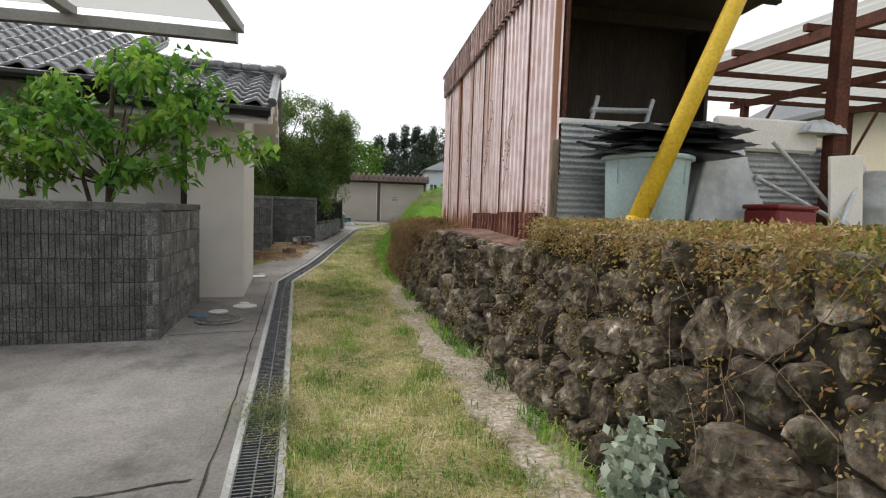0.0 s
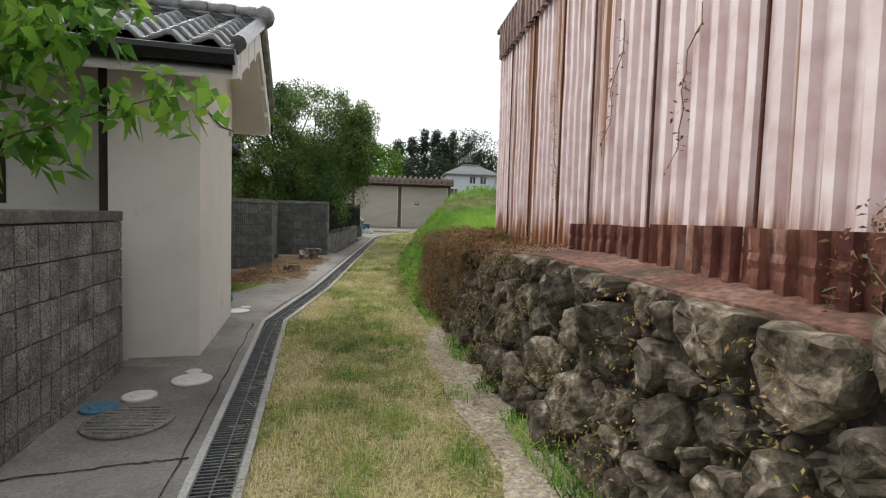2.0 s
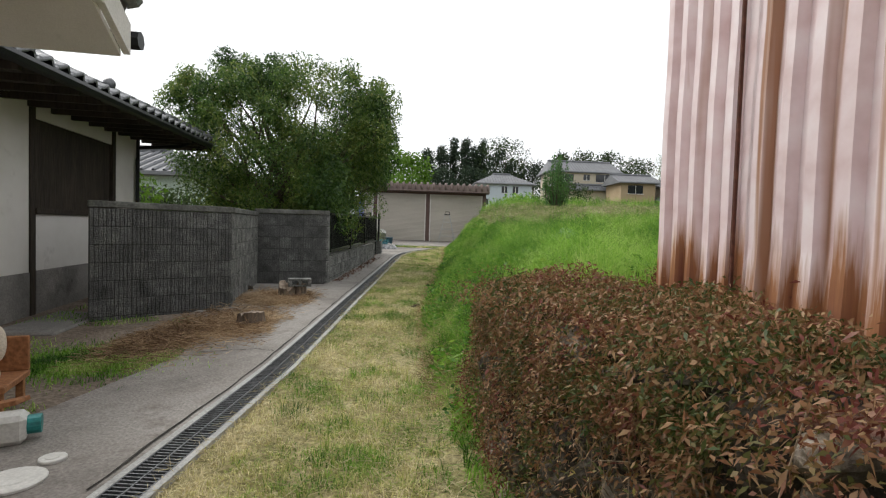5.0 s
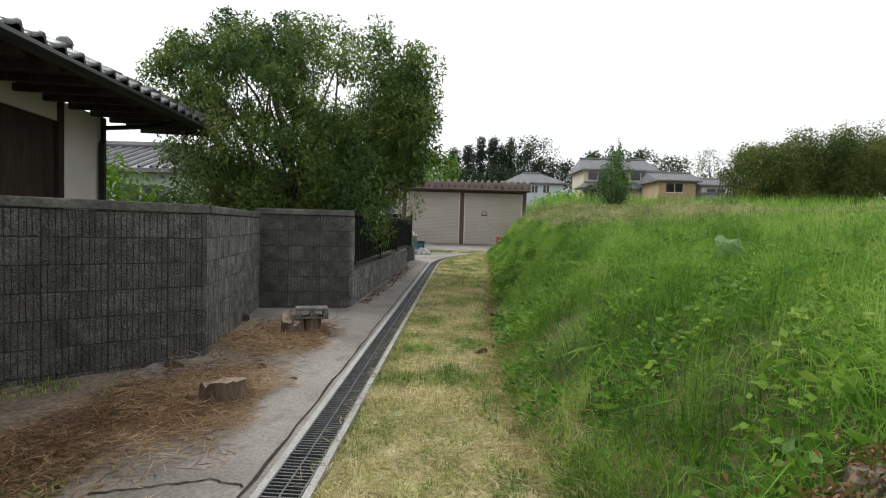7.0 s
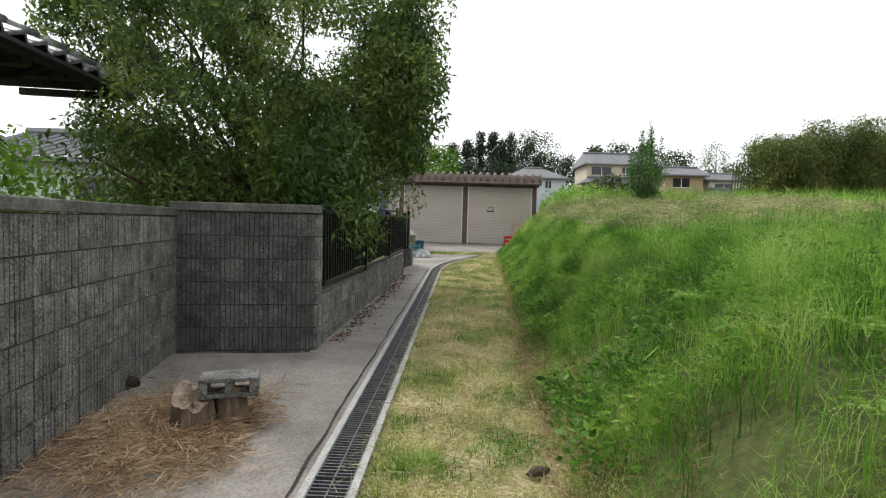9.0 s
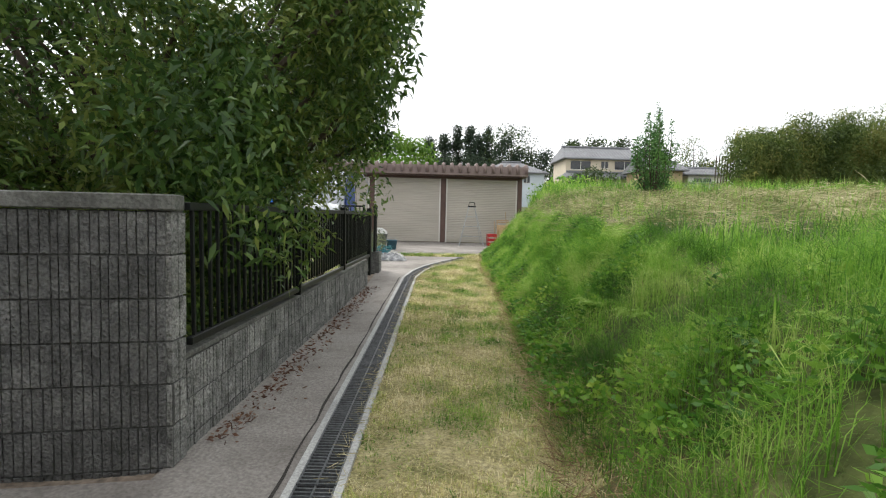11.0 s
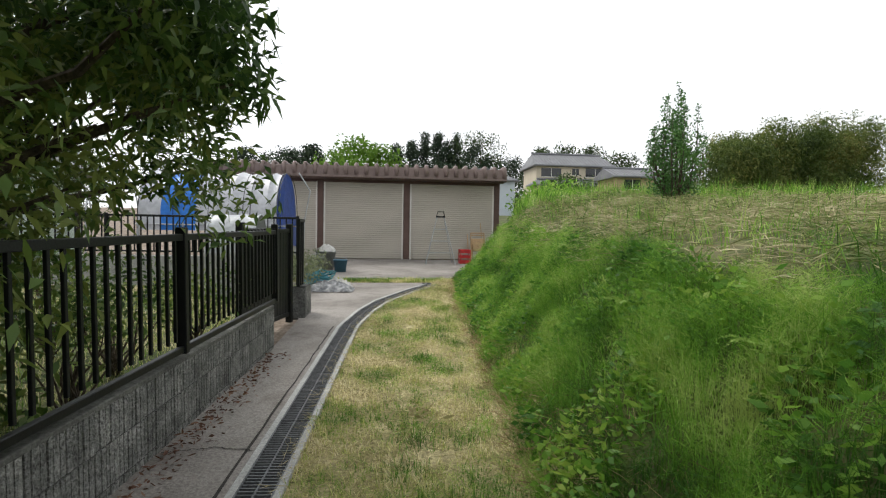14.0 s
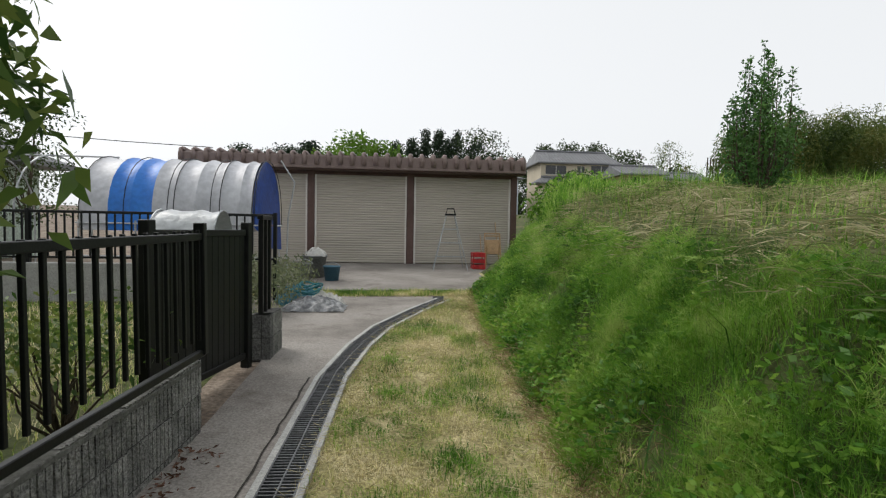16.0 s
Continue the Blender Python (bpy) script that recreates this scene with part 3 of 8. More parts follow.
gate = thing("gate", "closed black metal panel gate beside a block pier", "gate")
gm, gl = along((-1.78, 20.75, 0), (-1.52, 22.02, 0))
gm = gm @ Matrix.Translation((0, 0, 0.60))
for nm, x0, x1 in (("hinge_post", 0.0, 0.07), ("latch_post", gl - 0.07, gl)):
    part(nm, boxed(x0, x1, -0.035, 0.035, -0.07, 1.17, 0.005), M_BLACK_METAL, gate).matrix_basis = gm
part("top_rail", boxed(0.08, gl - 0.08, -0.02, 0.02, 1.06, 1.11, 0.004), M_BLACK_METAL, gate).matrix_basis = gm
part("bottom_rail", boxed(0.08, gl - 0.08, -0.02, 0.02, 0.03, 0.08, 0.004), M_BLACK_METAL, gate).matrix_basis = gm
n = 14
for i in range(n):
    w = (gl - 0.16) / n
    part("slat", boxed(0.08 + i * w + 0.003, 0.08 + (i + 1) * w - 0.003, -0.008, 0.008, 0.08, 1.06, 0.002), M_BLACK_METAL, gate).matrix_basis = gm
pier = thing("gate_pier", "short concrete block pier beside the gate", "pier", kind="structure")
# lit tone on the east face, darker tone on the south face
block_wall(pier, (-1.36, 22.12), (-1.34, 22.52), 0.97, 0.97, 0.5, 2, M_BLOCK_PALE_LIT, 5, 9, thick=0.14)
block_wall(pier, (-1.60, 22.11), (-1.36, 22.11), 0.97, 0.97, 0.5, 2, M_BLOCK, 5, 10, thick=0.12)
side_rail = thing("side_fence", "short black railing on a block pier", "fence")
for x in (0.0, 0.14, 0.28):
    part("baluster", boxed(-1.45 - 0.02, -1.45 + 0.02, 22.16 + x - 0.02, 22.16 + x + 0.02, 0.972, 1.80, 0.003), M_BLACK_METAL, side_rail)
part("top_rail", boxed(-1.475, -1.425, 22.12, 22.48, 1.80, 1.84, 0.004), M_BLACK_METAL, side_rail)


# ---- garages ----
garage = thing("garage", "row of beige roller-shutter garages with a brown ribbed fascia", "garage")
GY, GZ = 31.1, g(31.1) + 0.02
part("wall", box(box(box(boxed(-5.4, 3.05, 36.0, 36.1, GZ, 3.2), -5.4, -5.3, GY + 0.1, 36.0, GZ, 3.2), 2.95, 3.05, GY + 0.1, 36.0, GZ, 3.2), -5.4, 3.05, GY + 0.12, 36.0, GZ + 2.3, GZ + 2.4), M_SHUTTER, garage)
for x0, x1 in ((-5.40, -5.22), (-2.50, -2.32), (0.08, 0.27), (2.88, 3.05)):
    part("post", boxed(x0, x1, GY - 0.02, GY + 0.14, GZ, 3.25, 0.008), M_BROWN_STEEL, garage)


def shutter(x0, x1):
    bm = bmesh.new()
    z = GZ + 0.01
    rows = []
    k = 0
    while z < 3.12:
        for dy, dz in ((0.0, 0.0), (-0.011, 0.012), (-0.011, 0.045), (0.0, 0.057)):
            rows.append((GY + 0.05 + dy, z + dz))
        z += 0.063
    a = [bm.verts.new((x0, yy, zz)) for yy, zz in rows]
    b = [bm.verts.new((x1, yy, zz)) for yy, zz in rows]
    for i in range(len(rows) - 1):
        bm.faces.new((a[i], b[i], b[i + 1], a[i + 1]))
    return bm


for x0, x1 in ((-5.17, -2.55), (-2.27, 0.03), (0.32, 2.83)):
    sh = part("shutter", shutter(x0, x1), M_SHUTTER, garage)
    part("guide_rail", boxed(x0 - 0.045, x0, GY + 0.005, GY + 0.06, GZ, 3.2), M_WHITE_BOARD, garage)
    part("guide_rail", boxed(x1, x1 + 0.045, GY + 0.005, GY + 0.06, GZ, 3.2), M_WHITE_BOARD, garage)
part("lintel", boxed(-5.4, 3.05, GY + 0.0, GY + 0.1, 3.12, 3.27, 0.004), M_BROWN_STEEL, garage)
# folded-plate roof whose ribs end in rounded caps over a fascia
part("fascia", boxed(-5.5, 3.15, GY - 0.55, GY - 0.50, 3.22, 3.53, 0.01), M_FASCIA, garage)
part("fascia_rib", boxed(-5.5, 3.15, GY - 0.565, GY - 0.53, 3.22, 3.27, 0.01), M_FASCIA, garage)
n = 30
for i in range(n):
    x = -5.42 + i * (8.49 / (n - 1))
    bm = bmesh.new()
    tube(bm, [(x, GY - 0.57, 3.31), (x, GY - 0.57, 3.50), (x, GY - 0.54, 3.57), (x, GY - 0.45, 3.60), (x, 36.2, 3.42)], [0.055, 0.062, 0.065, 0.065, 0.065], 8)
    part("roof_rib", bm, M_FASCIA, garage, smooth=True)
part("roof", boxed(-5.5, 3.15, -0.5, 5.1, -0.03, 0.0, 0, Matrix.Translation((0, GY, 3.545)) @ Matrix.Rotation(-0.03, 4, "X")), M_FASCIA, garage)
part("soffit", boxed(-5.5, 3.15, GY - 0.5, GY + 0.02, 3.20, 3.22), M_BROWN_STEEL, garage)


# ---- houses to the west ----
HOUSE = pose(-1.62, 6.58, 0, 0, 0, 8.5)


def tile_mesh():
    """One wavy pantile, 0.27 m wide and 0.26 m long, lying in x and y, with a thick lower edge at y 0."""
    bm = bmesh.new()
    us = np.linspace(0, 1, 9)
    prof = [0.032 * math.sin(2 * math.pi * (u - 0.12)) + 0.012 * math.cos(4 * math.pi * u) for u in us]
    rows = []
    for y, dz in ((0.0, -0.012), (0.0, 0.022), (0.012, 0.026), (0.26, 0.0)):
        rows.append([bm.verts.new((u * 0.272, y, p + dz)) for u, p in zip(us, prof)])
    for a, b in zip(rows, rows[1:]):
        for i in range(8):
            bm.faces.new((a[i], a[i + 1], b[i + 1], b[i]))
    me = bpy.data.meshes.new("tile")
    bm.to_mesh(me)
    bm.free()
    me.materials.append(M_TILE)
    me.polygons.foreach_set("use_smooth", [True] * len(me.polygons))
    return me


TILE = tile_mesh()


def tiled_slope(parent, m, width, length, keep=lambda x, y: True):
    """Tiles from the eave at y 0 upwards, over a board; m takes the slope's plane to its place."""
    part("roof_board", boxed(0, width, 0.03, length, -0.07, -0.035), M_DARK_WOOD, parent).matrix_basis = m
    r = 0
    while r * 0.235 < length - 0.1:
        c = 0
        while c * 0.265 < width - 0.1:
            if keep(c * 0.265 + 0.13, r * 0.235 + 0.1):
                shared("tile", TILE, parent, m @ Matrix.Translation((c * 0.265, r * 0.235, 0.004)) @ Matrix.Rotation(-0.05, 4, "X"))
            c += 1
        r += 1


def slope_pose(origin, yaw, pitch):
    return HOUSE @ Matrix.Translation(origin) @ Matrix.Rotation(radians(yaw), 4, "Z") @ Matrix.Rotation(radians(pitch), 4, "X")


def ridge_tiles(parent, p, q, r=0.075):
    p, q = Vector(p), Vector(q)
    n = max(2, round((q - p).length / 0.25))
    for i in range(n):
        a, b = p.lerp(q, i / n), p.lerp(q, (i + 1.05) / n)
        part("ridge_tile", tube(bmesh.new(), [a, b], [r, r * 0.9], 10), M_TILE, parent, smooth=True).matrix_basis = HOUSE
    for k, w in ((0, 0.07), (1, 0.06)):
        part("ridge_course", tube(bmesh.new(), [p - Vector((0, 0, 0.06 + 0.05 * k)), q - Vector((0, 0, 0.06 + 0.05 * k))], w, 6), M_TILE, parent).matrix_basis = HOUSE


def end_tile(parent, at, r=0.11):
    bm = bmesh.new()
    lathe(bm, [(r, -0.05), (r * 1.1, 0.0), (r * 0.8, 0.05), (r * 0.4, 0.07)], 12)
    bm.transform(Matrix.Translation(at) @ Matrix.Rotation(radians(90), 4, "X"))
    part("end_tile", bm, M_TILE, parent, smooth=True).matrix_basis = HOUSE


wing = thing("house_wing", "small pale rendered house wing under a grey pantile gable roof", "house")


def prism(profile, x0, x1):
    """A solid with its profile in y and z, from x0 to x1."""
    bm = bmesh.new()
    a = [bm.verts.new((x0, y, z)) for y, z in profile]
    b = [bm.verts.new((x1, y, z)) for y, z in profile]
    k = len(a)
    for i in range(k):
        bm.faces.new((a[i], a[(i + 1) % k], b[(i + 1) % k], b[i]))
    bm.faces.new(b)
    bm.faces.new(a[::-1])
    bmesh.ops.recalc_face_normals(bm, faces=bm.faces[:])
    return bm


def wall_ob(name, bm, material, parent, label=""):
    ob = part(name, bm, material, parent, label)
    ob.matrix_basis = HOUSE
    return ob


wall_ob("wall", prism([(0, 0.10), (1.51, 0.10), (1.51, 2.64), (0.95, 2.92), (0, 2.50)], -0.64, 0.0), M_RENDER, wing)
wall_ob("wall_cable", tube(bmesh.new(), [(0.006, 0.0, 2.16), (0.012, 0.8, 2.13), (0.006, 1.54, 2.20)], 0.007, 6), M_BLACK_METAL, wing, "thin dark cable along the wall")
wall_ob("cable_bracket", boxed(0.002, 0.03, 1.30, 1.38, 2.12, 2.16, 0.003), M_GALV, wing)
FS = math.degrees(math.atan2(0.63, 1.40))
RS = math.degrees(math.atan2(0.60, 1.20))
tiled_slope(wing, slope_pose((-1.55, -0.45, 2.50), 0, FS), 1.88, 1.53)
tiled_slope(wing, slope_pose((0.33, 2.15, 2.53), 180, RS), 1.88, 1.34)
ridge_tiles(wing, (-1.55, 0.95, 3.23), (0.36, 0.95, 3.23))
end_tile(wing, (0.36, 0.95, 3.22), 0.10)
# verge tiles, barge boards and soffit of the gable that looks on the path
bm = bmesh.new()
tube(bm, [(0.34, -0.45, 2.52), (0.34, 0.95, 3.16)], 0.055, 8)
wall_ob("verge_front", bm, M_TILE, wing)
bm = bmesh.new()
tube(bm, [(0.34, 0.95, 3.16), (0.34, 2.15, 2.56)], 0.055, 8)
wall_ob("verge_back", bm, M_TILE, wing)
wall_ob("barge_board_front", prism([(-0.45, 2.27), (0.95, 2.90), (0.95, 3.06), (-0.45, 2.43)], 0.30, 0.335), M_WHITE_BOARD, wing)
wall_ob("barge_board_back", prism([(0.95, 2.88), (2.15, 2.28), (2.15, 2.44), (0.95, 3.05)], 0.30, 0.335), M_WHITE_BOARD, wing)
for y in (-0.34, 0.10, 0.50, 1.4, 1.8):
    z = 2.30 + (y + 0.45) * 0.45 if y < 0.95 else 2.90 - (y - 0.95) * 0.5
    wall_ob("verge_bracket", boxed(0.302, 0.345, y - 0.03, y + 0.03, z - 0.06, z + 0.12, 0.004), M_WHITE_BOARD, wing)
wall_ob("soffit_front", prism([(-0.42, 2.27), (0.95, 2.86), (0.95, 2.89), (-0.42, 2.30)], -1.5, 0.30), M_RENDER, wing)
wall_ob("soffit_back", prism([(0.95, 2.86), (2.12, 2.26), (2.12, 2.29), (0.95, 2.89)], -1.5, 0.30), M_RENDER, wing)
wall_ob("gutter", tube(bmesh.new(), [(-1.6, -0.52, 2.40), (0.33, -0.52, 2.40)], 0.055, 8), M_BLACK_METAL, wing, "dark rain gutter")
wall_ob("gutter_back", tube(bmesh.new(), [(-1.0, 2.22, 2.38), (0.36, 2.22, 2.38)], 0.05, 8), M_BLACK_METAL, wing)
wall_ob("corner_post", boxed(-0.72, -0.65, 0.05, 0.16, 0.1, 2.5, 0.004), M_DARK_WOOD, wing)

house = thing("house", "old house with white plaster, dark timber posts and a pantile roof", "house")
# front wall behind the planter, with a window band
wall_ob("front_wall", boxed(-8.0, -0.72, 0.55, 0.67, 0.1, 1.35), M_RENDER, house)
wall_ob("front_wall_upper", boxed(-8.0, -0.72, 0.55, 0.67, 1.95, 2.75), M_RENDER, house)
wall_ob("front_wall_end", boxed(-1.6, -0.72, 0.55, 0.67, 1.35, 1.95), M_RENDER, house)
wall_ob("front_wall_middle", boxed(-8.0, -3.4, 0.55, 0.67, 1.35, 1.95), M_RENDER, house)
wall_ob("window_shutter", boxed(-3.4, -1.6, 0.6, 0.64, 1.35, 1.95), M_WHITE_BOARD, house)
for x in (-3.42, -2.5, -1.62):
    wall_ob("window_post", boxed(x, x + 0.05, 0.54, 0.66, 1.35, 1.95, 0.003), M_DARK_WOOD, house)
ES = 24.0
tiled_slope(house, slope_pose((-7.2, -0.62, 2.63), 0, ES), 5.9, 2.8)
ridge_tiles(house, (-1.3, -0.60, 2.72), (-1.3, 1.9, 3.83))
end_tile(house, (-1.3, -0.62, 2.70), 0.11)
wall_ob("front_gutter", tube(bmesh.new(), [(-7.4, -0.70, 2.55), (-1.22, -0.70, 2.53)], 0.055, 8), M_BLACK_METAL, house)
wall_ob("front_soffit", prism([(-0.6, 2.48), (0.6, 2.72), (0.6, 2.75), (-0.6, 2.51)], -7.3, -1.25), M_DARK_WOOD, house)
# side wall on the yard
wx = -2.0
wall_ob("side_wall_near", boxed(wx - 0.14, wx, 1.6, 5.58, 0.78, 2.75), M_RENDER, house)
wall_ob("side_dado_near", boxed(wx - 0.15, wx + 0.012, 1.6, 5.58, 0.22, 0.78, 0.004), M_CONCRETE, house)
wall_ob("side_wall_under", boxed(wx - 0.14, wx, 5.70, 6.9, 0.79, 1.46), M_RENDER, house)
wall_ob("side_dado_under", boxed(wx - 0.15, wx + 0.012, 5.70, 7.6, 0.22, 0.79, 0.004), M_CONCRETE, house)
wall_ob("side_wall_under_far", boxed(wx - 0.14, wx, 6.9, 7.6, 0.79, 1.46), M_RENDER, house)
wall_ob("side_wall_far", boxed(wx - 0.14, wx, 7.70, 8.5, 0.2, 2.75), M_RENDER, house)
wall_ob("lintel_wall", boxed(wx - 0.14, wx, 5.70, 7.6, 2.52, 2.75), M_RENDER, house)
for y in (5.58, 7.6, 8.5):
    wall_ob("timber_post", boxed(wx - 0.16, wx + 0.02, y, y + 0.10, 0.2, 2.75, 0.004), M_DARK_WOOD, house)
win = wall_ob("storm_shutter", boxed(wx - 0.06, wx - 0.03, 5.70, 7.6, 1.46, 2.52), M_DARK_WOOD, house, "dark wooden window shutter")
wall_ob("window_rail", boxed(wx - 0.08, wx + 0.04, 5.66, 7.64, 1.44, 1.50, 0.004), M_DARK_WOOD, house)
wall_ob("sill_beam", boxed(wx - 0.16, wx + 0.03, 1.6, 8.6, 0.14, 0.23, 0.005), M_DARK_WOOD, house)
wall_ob("plinth", boxed(wx - 0.16, wx + 0.02, 1.6, 8.6, 0.0, 0.14, 0.005), M_CONCRETE, house)
wall_ob("stepping_slab", boxed(wx + 0.15, wx + 0.75, 4.6, 5.9, 0.05, 0.30, 0.02), M_CONCRETE, house)
wall_ob("end_wall", boxed(-7.0, wx - 0.14, 8.4, 8.54, 0.1, 2.75), M_RENDER, house)
# yard-side roof slope with a hip at its far corner
TH = math.degrees(math.atan2(0.23, 6.5))
ym = HOUSE @ Matrix.Translation((-1.08, 3.0, 2.70)) @ Matrix.Rotation(radians(90), 4, "Z") @ Matrix.Rotation(-radians(TH), 4, "Y") @ Matrix.Rotation(radians(23), 4, "X")
part("yard_roof_board", boxed(0, 6.75, 0.03, 1.0, -0.07, -0.035), M_DARK_WOOD, house).matrix_basis = ym
r = 0
while r < 9:
    for c in range(26):
        if c * 0.265 + r * 0.235 < 6.75:
            shared("tile", TILE, house, ym @ Matrix.Translation((c * 0.265, r * 0.235, 0.004)) @ Matrix.Rotation(-0.05, 4, "X"))
    r += 1
ridge_tiles(house, (-1.10, 9.75, 3.02), (-3.0, 7.9, 3.76), 0.07)
end_tile(house, (-1.12, 9.74, 3.02), 0.08)
end_tile(house, (-2.4, 8.45, 3.62), 0.09)
ridge_tiles(house, (-3.0, 7.9, 3.76), (-3.0, 2.9, 3.70), 0.09)
wall_ob("yard_gutter", tube(bmesh.new(), [(-1.02, 3.0, 2.60), (-1.02, 9.8, 2.83)], 0.055, 8), M_BLACK_METAL, house, "dark rain gutter")
wall_ob("yard_soffit", boxed(-2.1, -1.1, 3.0, 9.7, -0.03, 0.0, 0, Matrix.Translation((0, 0, 2.56)) @ Matrix.Rotation(0.034, 4, "X")), M_DARK_WOOD, house)
for y in np.arange(3.3, 9.7, 0.45):
    wall_ob("rafter", boxed(-2.0, -1.08, y, y + 0.05, 2.43 + 0.034 * y, 2.50 + 0.034 * y, 0.003), M_DARK_WOOD, house)
wall_ob("downpipe", tube(bmesh.new(), [(-1.05, 8.45, 2.78), (-1.3, 8.45, 2.66), (-1.93, 8.43, 2.60), (-1.95, 8.42, 2.40), (-1.95, 8.42, 0.3)], 0.03, 8), M_BLACK_METAL, house)

# carport over the drive
carport = thing("carport", "arched carport roof of translucent panels in a grey aluminium frame", "carport")
m, n, l, bsdf = node_material("translucent_panel")
bsdf.inputs["Base Color"].default_value = (0.55, 0.56, 0.55, 1)
bsdf.inputs["Roughness"].default_value = 0.4
bsdf.inputs["Transmission Weight"].default_value = 0.25
tr = n.new("ShaderNodeBsdfTranslucent")
tr.inputs["Color"].default_value = (0.62, 0.62, 0.6, 1)
mx = n.new("ShaderNodeMixShader")
mx.inputs[0].default_value = 0.6
l.new(bsdf.outputs[0], mx.inputs[1])
l.new(tr.outputs[0], mx.inputs[2])
l.new(mx.outputs[0], n["Material Output"].inputs["Surface"])
M_PANEL = m
M_ALU = surface("grey_aluminium", [(0.30, 0.30, 0.29), (0.38, 0.38, 0.37)], 5, 0.45, 0.05, 60, metal=0.5, fine=0.1)


def arch(x):
    """Height of the carport's roof over x."""
    return 2.20 + 0.035 * (-0.72 - x) - 0.012 * max(0.0, -0.72 - x) ** 2


xs = list(np.linspace(-0.74, -5.2, 16))
for y in (2.82, 1.9, 0.9):
    bm = bmesh.new()
    a = [(x, y, arch(x) + 0.0) for x in xs]
    b = [(x, y + 0.05, arch(x) + 0.0) for x in xs]
    strip(bm, a, b, 0.055)
    part("cross_beam", bm, M_ALU, carport)
for x in (-0.74, -1.55, -2.35, -3.2, -4.0, -4.8):
    part("rib", boxed(x - 0.03, x + 0.03, -3.2, 2.87, arch(x) + 0.002, arch(x) + 0.05, 0.004), M_ALU, carport)
bm = bmesh.new()
strip(bm, [(x, -3.2, arch(x) + 0.055) for x in xs], [(x, 2.87, arch(x) + 0.055) for x in xs], 0.004)
part("panel", bm, M_PANEL, carport)
part("edge_fascia", boxed(-5.2, -0.86, 2.16, 2.20, 2.225, 2.345, 0.004), M_ALU, carport)
for y in (-2.5, 2.0):
    part("column", boxed(-5.15, -5.03, y, y + 0.12, 0.0, arch(-5.1), 0.006), M_ALU, carport)


# ---- shed of corrugated iron on its stone wall ----
shed = thing("shed", "leaning shed of faded pink corrugated iron streaked with rust", "shed")
shed.matrix_world = Matrix.Translation((1.295, 3.57, 0)) @ Matrix.Rotation(radians(2.0), 4, "Z") @ Matrix.Translation((-1.30, -3.50, 0))


def ribbed_sheet(width, z0, z1, pitch=0.118, depth=0.036, crest=0.042, slope=0.012, seed=0, bow=0.0):
    """A sheet with squared ribs that stand out along -x; it runs along y from 0."""
    rnd = random.Random(seed)
    prof = []
    y = 0.0
    while y < width - 0.01:
        for dy, dx in ((0, 0), (pitch - crest - 2 * slope, 0), (pitch - crest - slope, -depth), (pitch - slope, -depth)):
            if y + dy <= width:
                prof.append((y + dy, dx + rnd.uniform(-0.002, 0.002)))
        y += pitch
    prof.append((width, 0))
    bm = bmesh.new()
    zs = np.linspace(z0, z1, 9)
    rows = []
    for z in zs:
        k = rnd.uniform(-0.004, 0.004)
        rows.append([bm.verts.new((dx + k + bow * math.sin((z - z0) * 1.3), yy, z)) for yy, dx in prof])
    for a, b in zip(rows, rows[1:]):
        for i in range(len(prof) - 1):
            bm.faces.new((a[i], b[i], b[i + 1], a[i + 1]))
    return bm


M_FOOT_IRON = surface("rusted_foot_iron", [(0.055, 0.016, 0.013), (0.11, 0.036, 0.027), (0.19, 0.08, 0.055), (0.42, 0.30, 0.25)], 3.5, 0.75, 0.4, 40, stretch=(1, 1, 0.35), vary=0.25, fine=0.3)
y = 3.50
k = 0
for w in (0.60, 0.75, 0.75, 0.60, 0.75, 0.75, 0.62):
    z0 = interp([(3.5, 1.09), (7.0, 1.10), (9.1, 1.25)], y) + random.Random(k).uniform(-0.01, 0.02)
    bm = ribbed_sheet(w + 0.02, z0, 3.22, seed=k, bow=0.006)
    sheet = part("wall_sheet", bm, M_PINK_IRON, shed)
    sheet.matrix_basis = Matrix.Translation((1.30 - 0.004 * (k % 2), y, 0)) @ Matrix.Rotation(radians(0.25 * ((k * 7) % 3 - 1)), 4, "X")
    if k:
        part("lap_seam", boxed(-0.006, 0.006, -0.007, 0.007, z0 + 0.02, 3.2, 0.002), M_RUST, shed, "dark rusted lap between two sheets").matrix_basis = Matrix.Translation((1.262, y + 0.02, 0)) @ Matrix.Rotation(radians(0.2 * ((k * 5) % 3 - 1)), 4, "X")
    y += w
    k += 1
# short patch sheets along the foot, each lapped over the wall sheets
y = 3.62
for w in (0.52, 0.66, 0.40, 0.72):
    part("foot_patch", ribbed_sheet(w, 1.09, 1.315 + 0.008 * (k % 3), seed=k), M_FOOT_IRON, shed, "dark red rusty patch sheet").matrix_basis = Matrix.Translation((1.258 - 0.004 * (k % 2), y, 0)) @ Matrix.Rotation(radians(0.4 * (k % 2)), 4, "X")
    y += w - 0.02
    k += 1
M_FASCIA_IRON = surface("weathered_iron", [(0.15, 0.09, 0.075), (0.30, 0.20, 0.18), (0.42, 0.32, 0.30)], 5, 0.7, 0.3, 40, stretch=(1, 1, 0.2), vary=0.15)
y = 3.3
while y < 8.2:
    part("fascia_sheet", ribbed_sheet(0.99, 3.16, 3.52, seed=k), M_FASCIA_IRON, shed).matrix_basis = Matrix.Translation((1.25 - 0.006 * (k % 2), y, 0))
    y += 0.98
    k += 1
part("frame_rail", boxed(1.33, 1.40, 3.5, 8.28, 3.05, 3.12), M_DARK_WOOD, shed)
